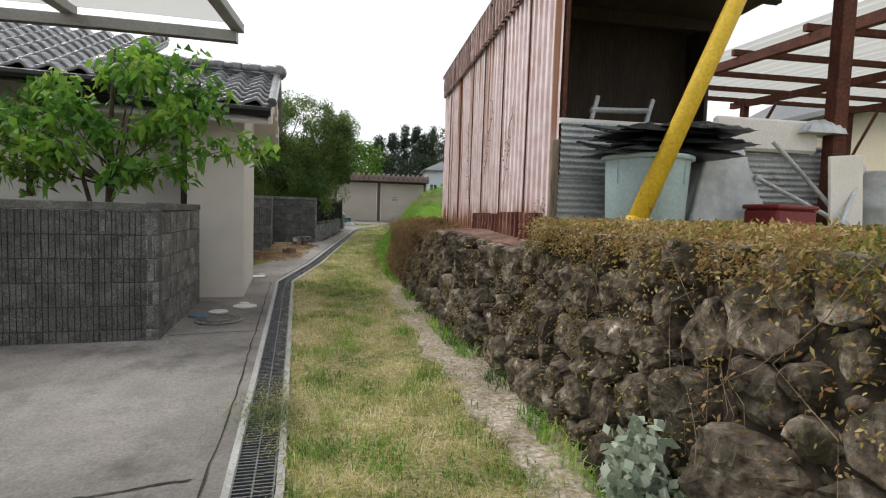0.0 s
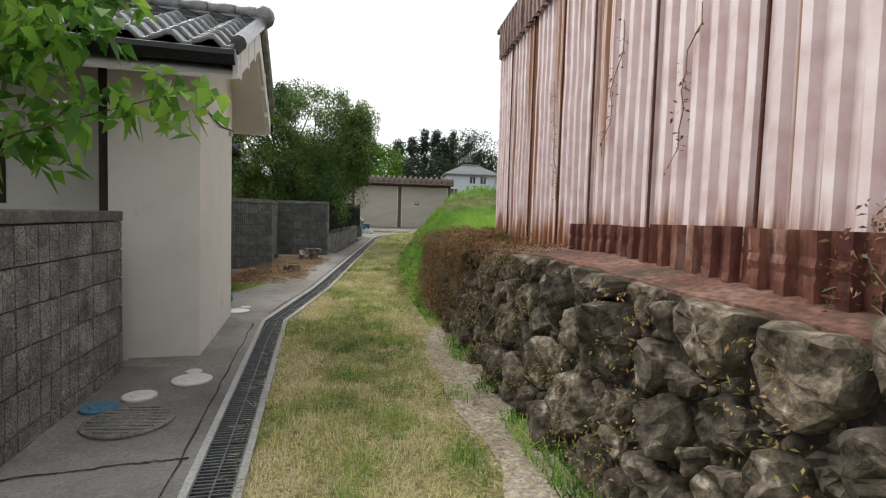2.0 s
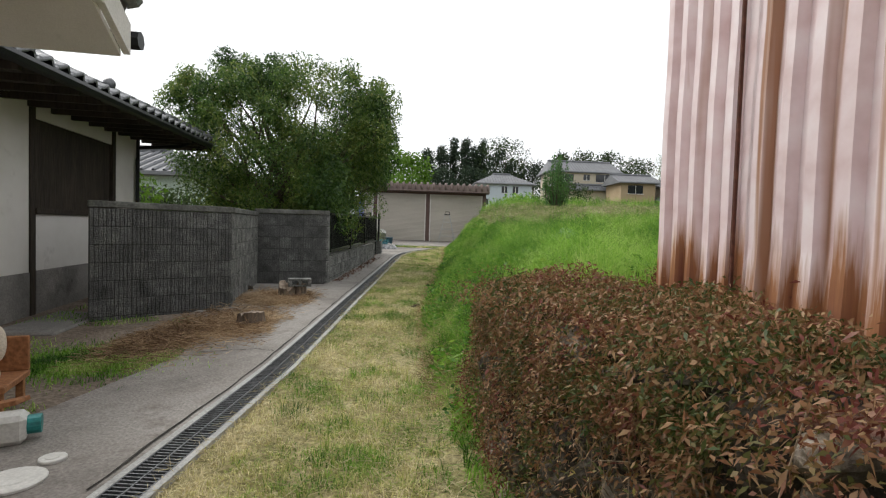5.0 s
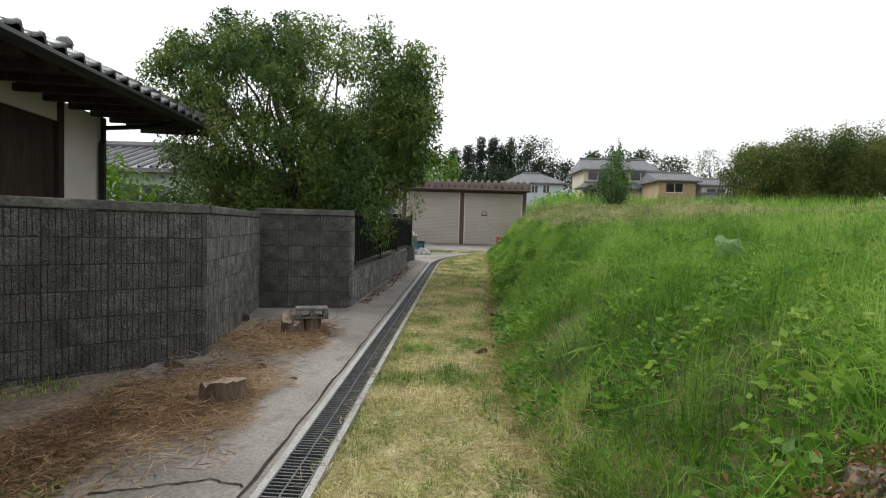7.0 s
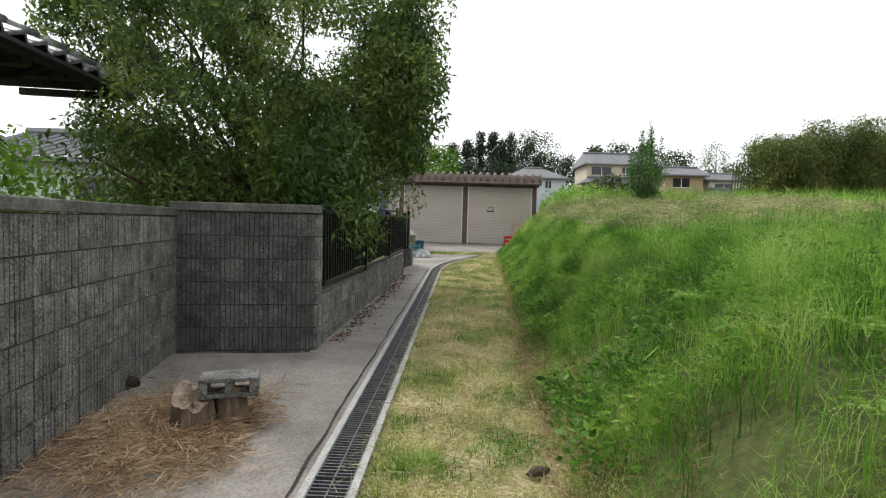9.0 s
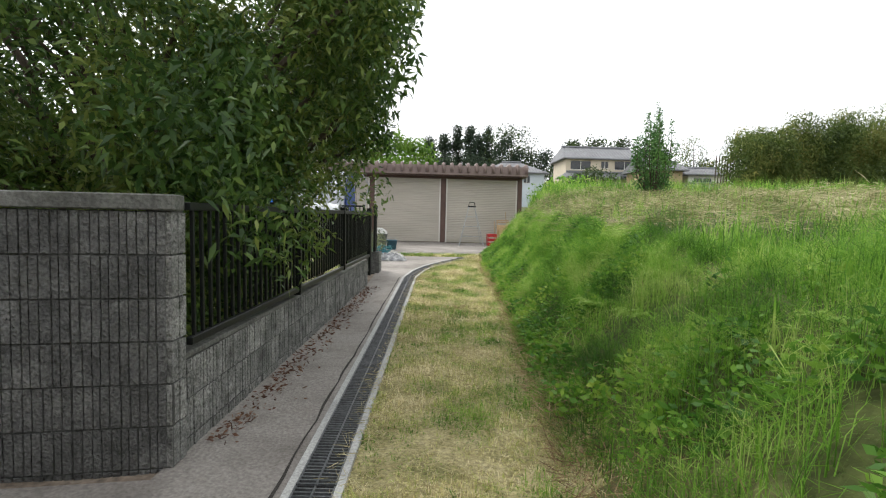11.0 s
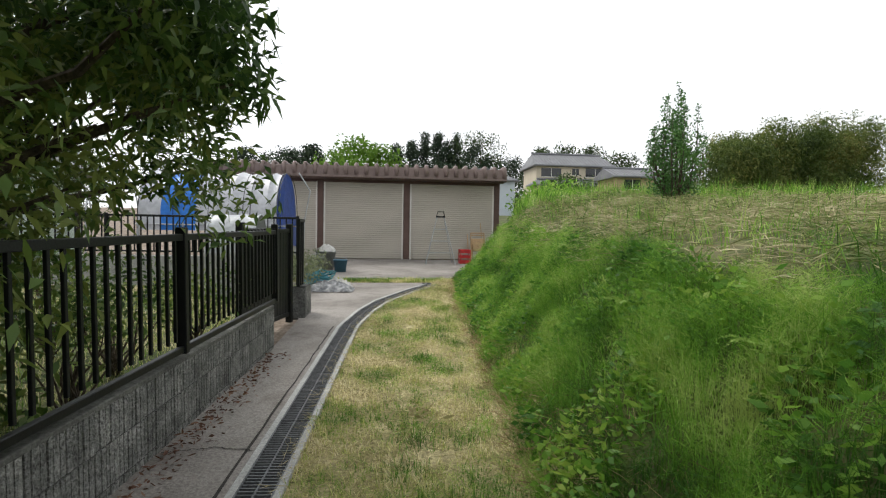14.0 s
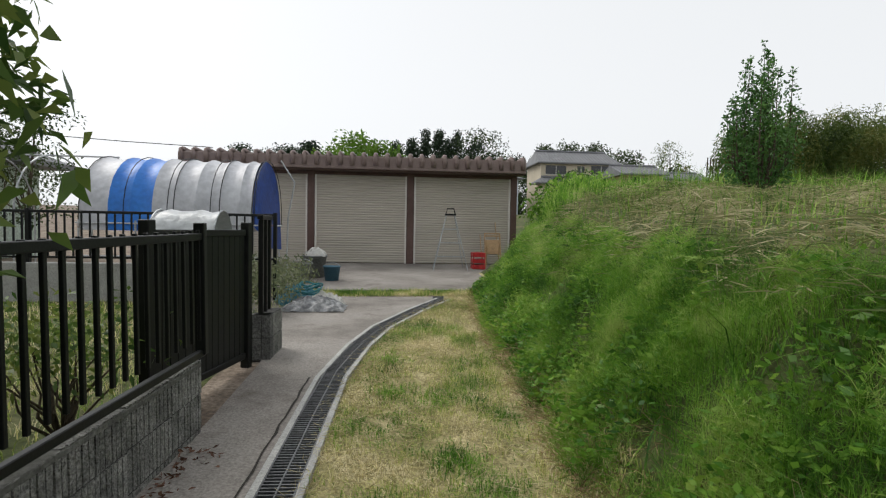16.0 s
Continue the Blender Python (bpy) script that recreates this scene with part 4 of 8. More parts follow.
part("frame_rail_low", boxed(1.33, 1.40, 3.5, 8.28, 1.30, 1.36), M_DARK_WOOD, shed)
part("corner_post", boxed(1.325, 1.355, 3.50, 3.54, 1.10, 3.45, 0.005), M_RUST, shed)
part("corner_board", boxed(1.245, 1.30, 3.46, 3.495, 1.10, 1.85, 0.005), surface("bare_timber", [(0.16, 0.12, 0.09), (0.30, 0.24, 0.19)], 8, 0.9, 0.3, 50, stretch=(1, 1, 0.2)), shed)
part("end_sheet", ribbed_sheet(2.4, 1.2, 3.3, seed=40), M_PINK_IRON, shed).matrix_basis = Matrix.Translation((1.30, 8.30, 0)) @ Matrix.Rotation(radians(-90), 4, "Z")
# partition and roof near-black: shade of the unlit interior put into the colour
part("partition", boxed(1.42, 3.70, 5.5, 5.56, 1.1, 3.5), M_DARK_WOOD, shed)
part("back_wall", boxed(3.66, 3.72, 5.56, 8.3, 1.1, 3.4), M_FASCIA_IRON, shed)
# short side wall added to keep light out of the interior
part("inner_shade_wall", boxed(3.62, 3.66, 5.1, 5.48, 1.15, 3.45), M_DARK_WOOD, shed, "dark inner wall added to deepen the shed's shade")
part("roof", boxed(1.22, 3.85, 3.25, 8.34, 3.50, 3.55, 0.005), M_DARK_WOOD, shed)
part("roof_rail", boxed(1.4, 3.78, 3.5, 3.58, 3.33, 3.48, 0.005), M_RUST, shed)
for y in (4.3, 5.1):
    part("roof_beam", boxed(1.4, 3.78, y, y + 0.07, 3.38, 3.5, 0.005), M_DARK_WOOD, shed)

# low front wall of galvanised sheets with level corrugations
low_front = thing("low_iron_wall", "low wall of dull galvanised corrugated sheets, partly rusted", "wall")


def wavy_sheet(x0, x1, z0, z1, pitch=0.045, amp=0.009):
    bm = bmesh.new()
    zs = np.arange(z0, z1 + 0.001, pitch / 6)
    a = [bm.verts.new((x0, amp * math.sin(2 * math.pi * z / pitch), z)) for z in zs]
    b = [bm.verts.new((x1, amp * math.sin(2 * math.pi * z / pitch), z)) for z in zs]
    for i in range(len(zs) - 1):
        bm.faces.new((a[i], b[i], b[i + 1], a[i + 1]))
    return bm


for x0, x1, z0, z1, yy in ((1.30, 2.06, 1.15, 1.60, 3.545), (1.30, 2.10, 1.58, 1.99, 3.53), (2.08, 2.78, 1.15, 1.98, 3.53), (2.75, 3.40, 1.15, 1.86, 3.51)):
    part("sheet", wavy_sheet(x0, x1, z0, z1), M_GALV, low_front, smooth=True).matrix_basis = Matrix.Translation((0, yy, 0)) @ Matrix.Rotation(radians(random.Random(x0).uniform(-1, 1)), 4, "Y")
part("top_rail", boxed(1.30, 2.15, 3.555, 3.60, 1.97, 2.01, 0.004), M_WHITE_BOARD, low_front)

# ---- stone retaining wall ----
M_STONE = surface("field_stone", [(0.03, 0.024, 0.018), (0.085, 0.068, 0.05), (0.16, 0.132, 0.10), (0.42, 0.37, 0.31)], 9, 0.95, 1.0, 28, vary=0.42, fine=0.6, spots=((0.04, 0.036, 0.02), 7, 0.50, 0.64))
M_REDLEDGE = surface("rust_stained_concrete", [(0.10, 0.052, 0.038), (0.175, 0.09, 0.066), (0.25, 0.165, 0.13)], 3, 0.95, 0.8, 30, fine=0.45, spots=((0.07, 0.058, 0.042), 3.2, 0.50, 0.66))
stone_wall = thing("wall_stone", "dry retaining wall of rough brown field stones", "wall", kind="structure")


def wall_top(y):
    return interp([(-6, 1.20), (3.30, 1.20), (3.42, 1.03), (5.3, 1.10), (7.5, 1.05), (8.6, 1.05), (9.3, 0.95)], y)


def wall_face(y, t):
    """A point on the stone wall's face: t from 0 at its foot to 1 at its top."""
    z = g(y) + t * (wall_top(y) - g(y))
    return Vector((interp(STONE_BASE, y) + 0.10 * t, y, z))


# soil behind the stones, its tone also deepened for the shade in the joints
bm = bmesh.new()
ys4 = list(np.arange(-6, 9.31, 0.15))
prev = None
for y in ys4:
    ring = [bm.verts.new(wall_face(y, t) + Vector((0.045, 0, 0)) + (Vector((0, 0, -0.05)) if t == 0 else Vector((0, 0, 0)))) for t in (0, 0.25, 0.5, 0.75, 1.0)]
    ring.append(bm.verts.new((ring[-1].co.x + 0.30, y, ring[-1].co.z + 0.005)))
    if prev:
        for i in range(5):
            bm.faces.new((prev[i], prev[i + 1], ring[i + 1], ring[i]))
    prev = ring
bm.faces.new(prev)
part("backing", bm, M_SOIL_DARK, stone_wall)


def rock_mesh(seed):
    rnd = random.Random(seed)
    bm = bmesh.new()
    bmesh.ops.create_icosphere(bm, subdivisions=2, radius=1.0)
    planes = []
    for i in range(9):
        v = Vector((rnd.gauss(0, 1), rnd.gauss(0, 1), rnd.gauss(0, 1))).normalized()
        planes.append((v, rnd.uniform(0.55, 0.85)))
    for v in bm.verts:
        d = v.co.normalized()
        v.co = d * min([1.25] + [dist / nrm.dot(d) for nrm, dist in planes if nrm.dot(d) > 0.05])
    me = bpy.data.meshes.new("stone")
    bm.to_mesh(me)
    bm.free()
    me.materials.append(M_STONE)
    return me


ROCKS = [rock_mesh(i) for i in range(5)]

# rough boulders fitted to each other: every stone fills its own cell of the wall's face
rnd = random.Random(11)
cells = []
for size, tries in ((0.19, 160), (0.145, 900), (0.11, 2600), (0.075, 5200)):
    for i in range(tries):
        y, z = rnd.uniform(0.7, 9.3), rnd.uniform(0.03, 1.18)
        r = size * rnd.uniform(0.8, 1.2)
        if z + g(y) < wall_top(y) - 0.05 and all(((y - b) * 0.85) ** 2 + (z - c) ** 2 > (0.62 * (r + q)) ** 2 for b, c, q in cells):
            cells.append((y, z, r))
cells = cells[:297]


def clip_cell(poly, a, b, limit):
    """The part of a polygon on the side where a*u + b*v is under the limit."""
    out = []
    for (u0, v0), (u1, v1) in zip(poly, poly[1:] + poly[:1]):
        d0, d1 = a * u0 + b * v0 - limit, a * u1 + b * v1 - limit
        if d0 <= 0:
            out.append((u0, v0))
        if d0 * d1 < 0:
            f = d0 / (d0 - d1)
            out.append((u0 + (u1 - u0) * f, v0 + (v1 - v0) * f))
    return out


def fitted_stone(k):
    """A rough stone in the cell between its neighbours, cut back by the joint and broken into facets."""
    y0, z0, r0 = cells[k]
    rn = random.Random(k * 13 + 5)
    top = wall_top(y0) - g(y0) + 0.012
    poly = [(-2.2 * r0, -2.2 * r0), (2.2 * r0, -2.2 * r0), (2.2 * r0, 2.2 * r0), (-2.2 * r0, 2.2 * r0)]
    poly = clip_cell(clip_cell(poly, 0, 1, top - z0), 0, -1, z0 + 0.03)
    for i in range(8):
        a = i * math.pi / 4 + rn.uniform(-0.3, 0.3)
        poly = clip_cell(poly, math.cos(a), math.sin(a), r0 * rn.uniform(1.0, 1.5))
    for j, (b, c, q) in enumerate(cells):
        du, dv = b - y0, c - z0
        if j != k and abs(du) < 1.2 and du * du + dv * dv < 1.4:
            dist = math.hypot(du, dv)
            at = (dist * dist + r0 * r0 - q * q) / (2 * dist)
            poly = clip_cell(poly, du / dist, dv / dist, at - rn.uniform(0.004, 0.026))
    if len(poly) < 3:
        return None
    # walk round the outline in even steps, rounding its corners
    edge = []
    total = sum(math.dist(a, b) for a, b in zip(poly, poly[1:] + poly[:1]))
    n = max(12, min(22, int(total / 0.035)))
    for a, b in zip(poly, poly[1:] + poly[:1]):
        m = max(1, round(n * math.dist(a, b) / total))
        edge += [(a[0] + (b[0] - a[0]) * i / m, a[1] + (b[1] - a[1]) * i / m) for i in range(m)]
    n = len(edge)
    edge = [(0.5 * edge[i][0] + 0.25 * (edge[i - 1][0] + edge[(i + 1) % n][0]), 0.5 * edge[i][1] + 0.25 * (edge[i - 1][1] + edge[(i + 1) % n][1])) for i in range(n)]
    cu, cv = sum(p[0] for p in edge) / n, sum(p[1] for p in edge) / n
    proud = rn.uniform(0.005, 0.075) + 0.25 * r0
    tu, tv = rn.uniform(-0.55, 0.55), rn.uniform(-0.35, 0.6)
    bm = bmesh.new()
    rings = []
    for f, d in ((1.0, -0.9), (1.0, 0.25), (0.90, 0.85), (0.62, 1.0), (0.3, 1.0)):
        ring = []
        for u, v in edge:
            uu, vv = cu + (u - cu) * f, cv + (v - cv) * f
            rough = noise.noise((uu * 9 + k, vv * 9, k * 0.7)) + 0.6 * noise.noise((uu * 23 + k, vv * 23, 2))
            out = proud * d + (d > 0) * (proud * 0.55 * rough + f * (tu * (uu - cu) + tv * (vv - cv)) * 0.6)
            ring.append(bm.verts.new((-out, uu + 0.006 * rn.uniform(-1, 1), vv + 0.006 * rn.uniform(-1, 1))))
        rings.append(ring)
    for a, b in zip(rings, rings[1:]):
        for i in range(n):
            bm.faces.new((a[i], a[(i + 1) % n], b[(i + 1) % n], b[i]))
    mid = bm.verts.new((-proud * (1.0 + rn.uniform(-0.1, 0.15)), cu, cv))
    for i in range(n):
        bm.faces.new((rings[-1][i], rings[-1][(i + 1) % n], mid))
    bmesh.ops.recalc_face_normals(bm, faces=bm.faces[:])
    p = wall_face(y0, z0 / (wall_top(y0) - g(y0)))
    ahead = (interp(STONE_BASE, y0 + 0.2) - interp(STONE_BASE, y0 - 0.2)) / 0.4
    ob = part("stone", bm, M_STONE, stone_wall)
    lean = 0.10 / (wall_top(y0) - g(y0))
    ob.matrix_basis = Matrix.Translation(p + Vector((0.05, 0, 0))) @ Matrix(((1, ahead, lean, 0), (0, 1, 0, 0), (0, SLOPE, 1, 0), (0, 0, 0, 1)))
    return ob


for k in range(len(cells)):
    fitted_stone(k)

# small stones and dirt packed between them
rr = np.random.default_rng(6)
bm = bmesh.new()
bmesh.ops.create_icosphere(bm, subdivisions=2, radius=1.0)
iv = np.array([v.co for v in bm.verts])
jf = np.array([[v.index for v in f.verts] for f in bm.faces])
bm.free()
fv, ff = [], []
for i in range(3000):
    y, t = rr.uniform(0.9, 9.3), rr.uniform(0.02, 0.97)
    r = rr.uniform(0.008, 0.032)
    p = np.array(wall_face(y, t)) + np.array([0.05 + rr.uniform(-0.012, 0.015), 0, 0])
    d = iv.copy()
    for k in range(5):
        nv = rr.normal(size=3)
        nv /= np.linalg.norm(nv)
        c = d @ nv
        d = d - np.maximum(0, c - rr.uniform(0.4, 0.75))[:, None] * nv
    fv.append(d * r * rr.uniform(0.8, 1.4, 3) + p)
    ff.append(jf + 42 * i)
chips = new("stone_chips", array_mesh("stone_chips", np.concatenate(fv), np.concatenate(ff), surface("stone_chip", [(0.045, 0.035, 0.026), (0.10, 0.08, 0.058), (0.19, 0.155, 0.12)], 9, 0.95, 0.8, 30, island=0.4)))
chips.parent = stone_wall
chips["kind"] = "stuff"

# concrete ledge at the shed's foot
bm = bmesh.new()
ys5 = list(np.arange(3.42, 7.0, 0.12))
strip(bm, [(interp(STONE_BASE, y) + 0.15 + 0.06 * noise.noise((y * 3, 0, 0)) + 0.03 * noise.noise((y * 9, 2, 0)), y, wall_top(y) + 0.02 + 0.012 * noise.noise((y * 2.2, 4, 0))) for y in ys5], [(1.34, y, wall_top(y) + 0.075) for y in ys5], 0.035)
tagged(part("ledge", bm, M_REDLEDGE), "rust-stained concrete ledge at the foot of the shed", "ledge", kind="structure")


# ---- plants ----
RNG = np.random.default_rng(5)


def unit(v):
    return v / np.maximum(np.linalg.norm(v, axis=1, keepdims=True), 1e-6)


def leaf_quads(points, dirs, lengths, widths, droop=0.0):
    """Pointed leaves as four-cornered kites: (verts, faces)."""
    d = unit(dirs)
    side = unit(np.cross(d, RNG.normal(size=d.shape)))
    L, W = lengths[:, None], widths[:, None]
    a = points
    m = points + d * L * 0.45
    tip = points + d * L + np.array([0, 0, -1.0]) * L * droop
    v = np.stack([a, m + side * W * 0.5, tip, m - side * W * 0.5], 1).reshape(-1, 3)
    f = np.arange(len(v)).reshape(-1, 4)
    return v, f


def blades(roots, lengths, widths, lean, up=None):
    """Grass blades of two four-cornered pieces, bending over."""
    n = len(roots)
    a = RNG.uniform(0, 2 * np.pi, n)
    out = np.stack([np.cos(a), np.sin(a), np.zeros(n)], 1)
    side = np.stack([-np.sin(a), np.cos(a), np.zeros(n)], 1) if up is None else unit(np.cross(out, RNG.normal(size=out.shape)))
    L, W, K = lengths[:, None], widths[:, None], lean[:, None]
    upv = np.array([0, 0, 1.0])
    mid = roots + L * (0.55 * upv * (1 - 0.25 * K) + 0.3 * K * out)
    tip = roots + L * (upv * (1 - 0.55 * K) + 0.9 * K * out)
    v = np.stack([roots - side * W / 2, roots + side * W / 2, mid + side * W * 0.38, mid - side * W * 0.38, tip + side * W * 0.06, tip - side * W * 0.06], 1).reshape(-1, 3)
    b = (np.arange(n) * 6)[:, None]
    f = np.concatenate([b + np.array([0, 1, 2, 3]), b + np.array([3, 2, 4, 5])], 1).reshape(-1, 4)
    return v, f


def heights(xy):
    return np.array([ground_height(x, y) for x, y in xy])


def stuff(name, vf, material, label, category):
    ob = new(name, array_mesh(name, vf[0], vf[1], material))
    return tagged(ob, label, category, kind="stuff")


def join(*vfs):
    vs, fs, o = [], [], 0
    for v, f in vfs:
        vs.append(v)
        fs.append(f + o)
        o += len(v)
    return np.concatenate(vs), np.concatenate(fs)


def patch(x, y, s, seed):
    return noise.noise((x * s, y * s, seed))


def crown(name, centres, spreads, count, length, width, material, parent, droop=0.25, seed=1, upness=0.0):
    """Leaves in clumps round the given centres, as one part."""
    r = np.random.default_rng(seed)
    c = np.array(centres)
    pick = r.integers(0, len(c), count)
    s = np.array(spreads)[pick][:, None]
    off = r.normal(size=(count, 3))
    off *= np.minimum(1.0, 1.7 / np.maximum(np.linalg.norm(off, axis=1, keepdims=True), 1e-6))
    p = c[pick] + off * s
    d = r.normal(size=(count, 3)) + np.array([0, 0, upness])
    ob = new(name, array_mesh(name, *leaf_quads(p, d, r.uniform(0.7, 1.25, count) * length, r.uniform(0.7, 1.25, count) * width, droop), material))
    ob.parent = parent
    ob["kind"] = "stuff"
    return ob


# mown lawn of the track
pts = []
while len(pts) < 120000:
    y = RNG.uniform(0.9, 26.2)
    if RNG.random() > (1.0 if y < 9 else 0.8):
        continue
    lo = interp(DRAIN, y) + 0.12
    hi = interp(STONE_BASE, y) + 0.02 if y < 8.8 else interp(MOUND_BASE, y) + 0.25
    x = RNG.uniform(lo, hi)
    bare = y < 8.6 and x > interp(STONE_BASE, y) - 0.36 + 0.12 * patch(x, y, 1.3, 5)
    if bare and RNG.random() > 0.05 + 0.5 * max(0.0, 1 - (x - interp(STONE_BASE, y) + 0.40) / 0.16):
        continue
    if patch(x, y, 2.2, 9) + 0.9 * patch(x, y, 9.0, 2) < RNG.uniform(-0.75, 0.45):
        continue
    pts.append((x, y))
pts = np.array(pts)
tall = np.array([patch(x, y, 1.1, 21) for x, y in pts])
roots = np.column_stack([pts, heights(pts) - 0.012])
tall = tall + 0.6 * np.array([patch(x, y, 9.0, 2) for x, y in pts])
ln = RNG.uniform(0.025, 0.075, len(pts)) * (1 + 0.9 * np.clip(tall, -0.6, 1))
stuff("lawn_grass", blades(roots, ln, RNG.uniform(0.003, 0.0065, len(pts)), RNG.uniform(0.2, 1.5, len(pts))), M_TURF_BLADE, "short mown grass, green mixed with straw yellow", "grass")
# dry clippings lying on it
k = 62000
cy = RNG.uniform(0.9, 26, k)
cx = np.array([RNG.uniform(interp(DRAIN, y) + 0.05, (interp(STONE_BASE, y) if y < 8.8 else interp(MOUND_BASE, y) + 0.1)) for y in cy])
cp = np.column_stack([cx, cy, heights(np.column_stack([cx, cy])) + RNG.uniform(0.0, 0.03, k)])
cd = np.column_stack([RNG.normal(size=k), RNG.normal(size=k), RNG.normal(size=k) * 0.18])
stuff("grass_clippings", leaf_quads(cp, cd, RNG.uniform(0.03, 0.12, k), RNG.uniform(0.0025, 0.0055, k)), M_HAY, "dry straw-coloured grass clippings on the track", "clippings")
# straw raked round the stumps and along the shed's stones
k = 30000
sx, sy = [], []
for cx0, cy0, rx, ry, share in ((-2.05, 11.5, 0.62, 0.75, 0.42), (-2.05, 13.2, 0.55, 0.62, 0.38), (-2.5, 10.6, 0.5, 0.6, 0.2)):
    m = int(k * share)
    sx.append(RNG.normal(cx0, rx * 0.5, m))
    sy.append(RNG.normal(cy0, ry * 0.5, m))
sx, sy = np.concatenate(sx), np.concatenate(sy)
ok = np.array([x < -1.55 + 0.25 * patch(x, y, 3, 1) and x > -2.75 for x, y in zip(sx, sy)])
sx, sy = sx[ok], sy[ok]
k = len(sx)
sp = np.column_stack([sx, sy, SLOPE * sy + RNG.uniform(0.012, 0.065, k)])
M_STRAW = leafy("brown_straw", [(0.14, 0.085, 0.05), (0.36, 0.24, 0.135), (0.60, 0.46, 0.30)], 1.5, 0.85, 0.15, 0.7)
stuff("raked_straw", leaf_quads(sp, np.column_stack([RNG.normal(size=k), RNG.normal(size=k), RNG.normal(size=k) * 0.2]), RNG.uniform(0.05, 0.16, k), RNG.uniform(0.003, 0.007, k)), M_STRAW, "brown raked straw and wood chips on bare earth", "straw")
# low weeds in the yard
k = 16000
wy = RNG.uniform(8.4, 14.6, k)
wx_ = RNG.uniform(-4.2, -1.8, k)
ok = np.array([patch(x, y, 1.5, 33) > 0.08 and x < path_west(y) - 0.05 for x, y in zip(wx_, wy)])
wx_ = np.concatenate([wx_[ok], RNG.normal(-2.65, 0.32, 7000), RNG.normal(-2.0, 0.16, 900)])
wy = np.concatenate([wy[ok], RNG.normal(10.15, 0.25, 7000), RNG.normal(13.1, 0.2, 900)])
wr = np.column_stack([wx_, wy, SLOPE * wy - 0.01])
k = len(wr)
stuff("yard_weeds", blades(wr, RNG.uniform(0.02, 0.08, k), RNG.uniform(0.004, 0.009, k), RNG.uniform(0.3, 1.2, k)), M_WEED, "low green weeds on the bare yard", "weeds")
# garden grass behind the fence
k = 30000
wy = RNG.uniform(15.2, 25.0, k)
wx_ = np.array([RNG.uniform(-8.0, -1.72) for y in wy])
wr = np.column_stack([wx_, wy, SLOPE * wy - 0.01])
stuff("garden_grass", blades(wr, RNG.uniform(0.04, 0.16, k), RNG.uniform(0.004, 0.008, k), RNG.uniform(0.2, 1.1, k)), M_TURF_BLADE, "patchy green and yellow garden grass", "grass")

# feathery weeds on the bank
pts = []
while len(pts) < 74000:
    y = RNG.uniform(8.5, 27.4)
    x = interp(MOUND_BASE, y) + RNG.uniform(-0.02, interp([(8, 2.2), (12, 3.6), (14.5, 3.2), (16.5, 1.5), (18, 1.1), (22, 1.1), (25, 1.3)], y))
    if patch(x, y, 2.0, 14) + 0.9 * patch(x, y, 4.2, 4) < RNG.uniform(-0.7, 0.35):
        continue
    pts.append((x, y))
pts = np.array(pts)
z = heights(pts)
off = pts[:, 0] - np.array([interp(MOUND_BASE, y) for y in pts[:, 1]])
size = np.clip(0.35 + off * 1.1, 0.3, 1.0) * (1 + 0.6 * np.array([patch(x, y, 1.7, 8) for x, y in pts]) + 0.75 * np.array([patch(x, y, 4.2, 4) for x, y in pts]))
size = np.clip(size, 0.2, 1.45) * np.interp(pts[:, 1], [14.0, 16.5], [1.0, 0.8])
size *= np.where((pts[:, 1] > 15.5) & (off > 0.95), 0.35, 1.0)
roots = np.column_stack([pts, z - 0.02])
bank = blades(roots, RNG.uniform(0.16, 0.36, len(pts)) * size, RNG.uniform(0.0025, 0.005, len(pts)), RNG.uniform(0.05, 0.9, len(pts)))
# side needles of the horsetail stems
rep = RNG.integers(0, len(pts), 280000)
hgt = RNG.uniform(0.15, 1.0, len(rep)) * 0.30 * size[rep]
np_ = roots[rep] + np.column_stack([RNG.normal(size=len(rep)) * 0.02, RNG.normal(size=len(rep)) * 0.02, hgt])
nd = np.column_stack([RNG.normal(size=len(rep)), RNG.normal(size=len(rep)), RNG.uniform(0.1, 1.3, len(rep))])
needles = leaf_quads(np_, nd, RNG.uniform(0.05, 0.13, len(rep)), RNG.uniform(0.0014, 0.0026, len(rep)))
M_FEATHER = leafy("feathery_weed", [(0.10, 0.24, 0.025), (0.22, 0.44, 0.055), (0.36, 0.58, 0.10), (0.50, 0.66, 0.20)], 2.2, 0.6, 0.5, 0.6, 3.0, 6)


def kept(vf, corners, keep):
    """The pieces of a mesh that are wanted, each of the given number of corners."""
    v = vf[0].reshape(-1, corners, 3)[keep].reshape(-1, 3)
    per = len(vf[1]) // len(keep)
    one = vf[1][:per]
    return v, (np.arange(int(keep.sum()))[:, None, None] * corners + one[None]).reshape(-1, 4)


first, first_n = pts[:, 1] < 10.0, pts[rep, 1] < 10.0
stuff("bank_fennel", join(kept(bank, 6, first), kept(needles, 4, first_n)), M_FEATHER, "pale lime green feathery weeds at the bank's end", "weeds")
bank, needles = kept(bank, 6, ~first), kept(needles, 4, ~first_n)
stuff("bank_weeds", join(bank, needles), M_WEED, "dense feathery bright green horsetail weeds on a bank", "weeds")
# taller grasses with arching leaves
pts = []
while len(pts) < 1500:
    y = RNG.uniform(9.0, 27.0)
    x = interp(MOUND_BASE, y) + RNG.uniform(0.2, 3.0)
    if patch(x, y, 0.9, 40) > 0.1 and (y < 14.5 or x < interp(MOUND_BASE, y) + 0.9):
        pts.append((x, y))
pts = np.array(pts)
roots = np.column_stack([pts, heights(pts)])
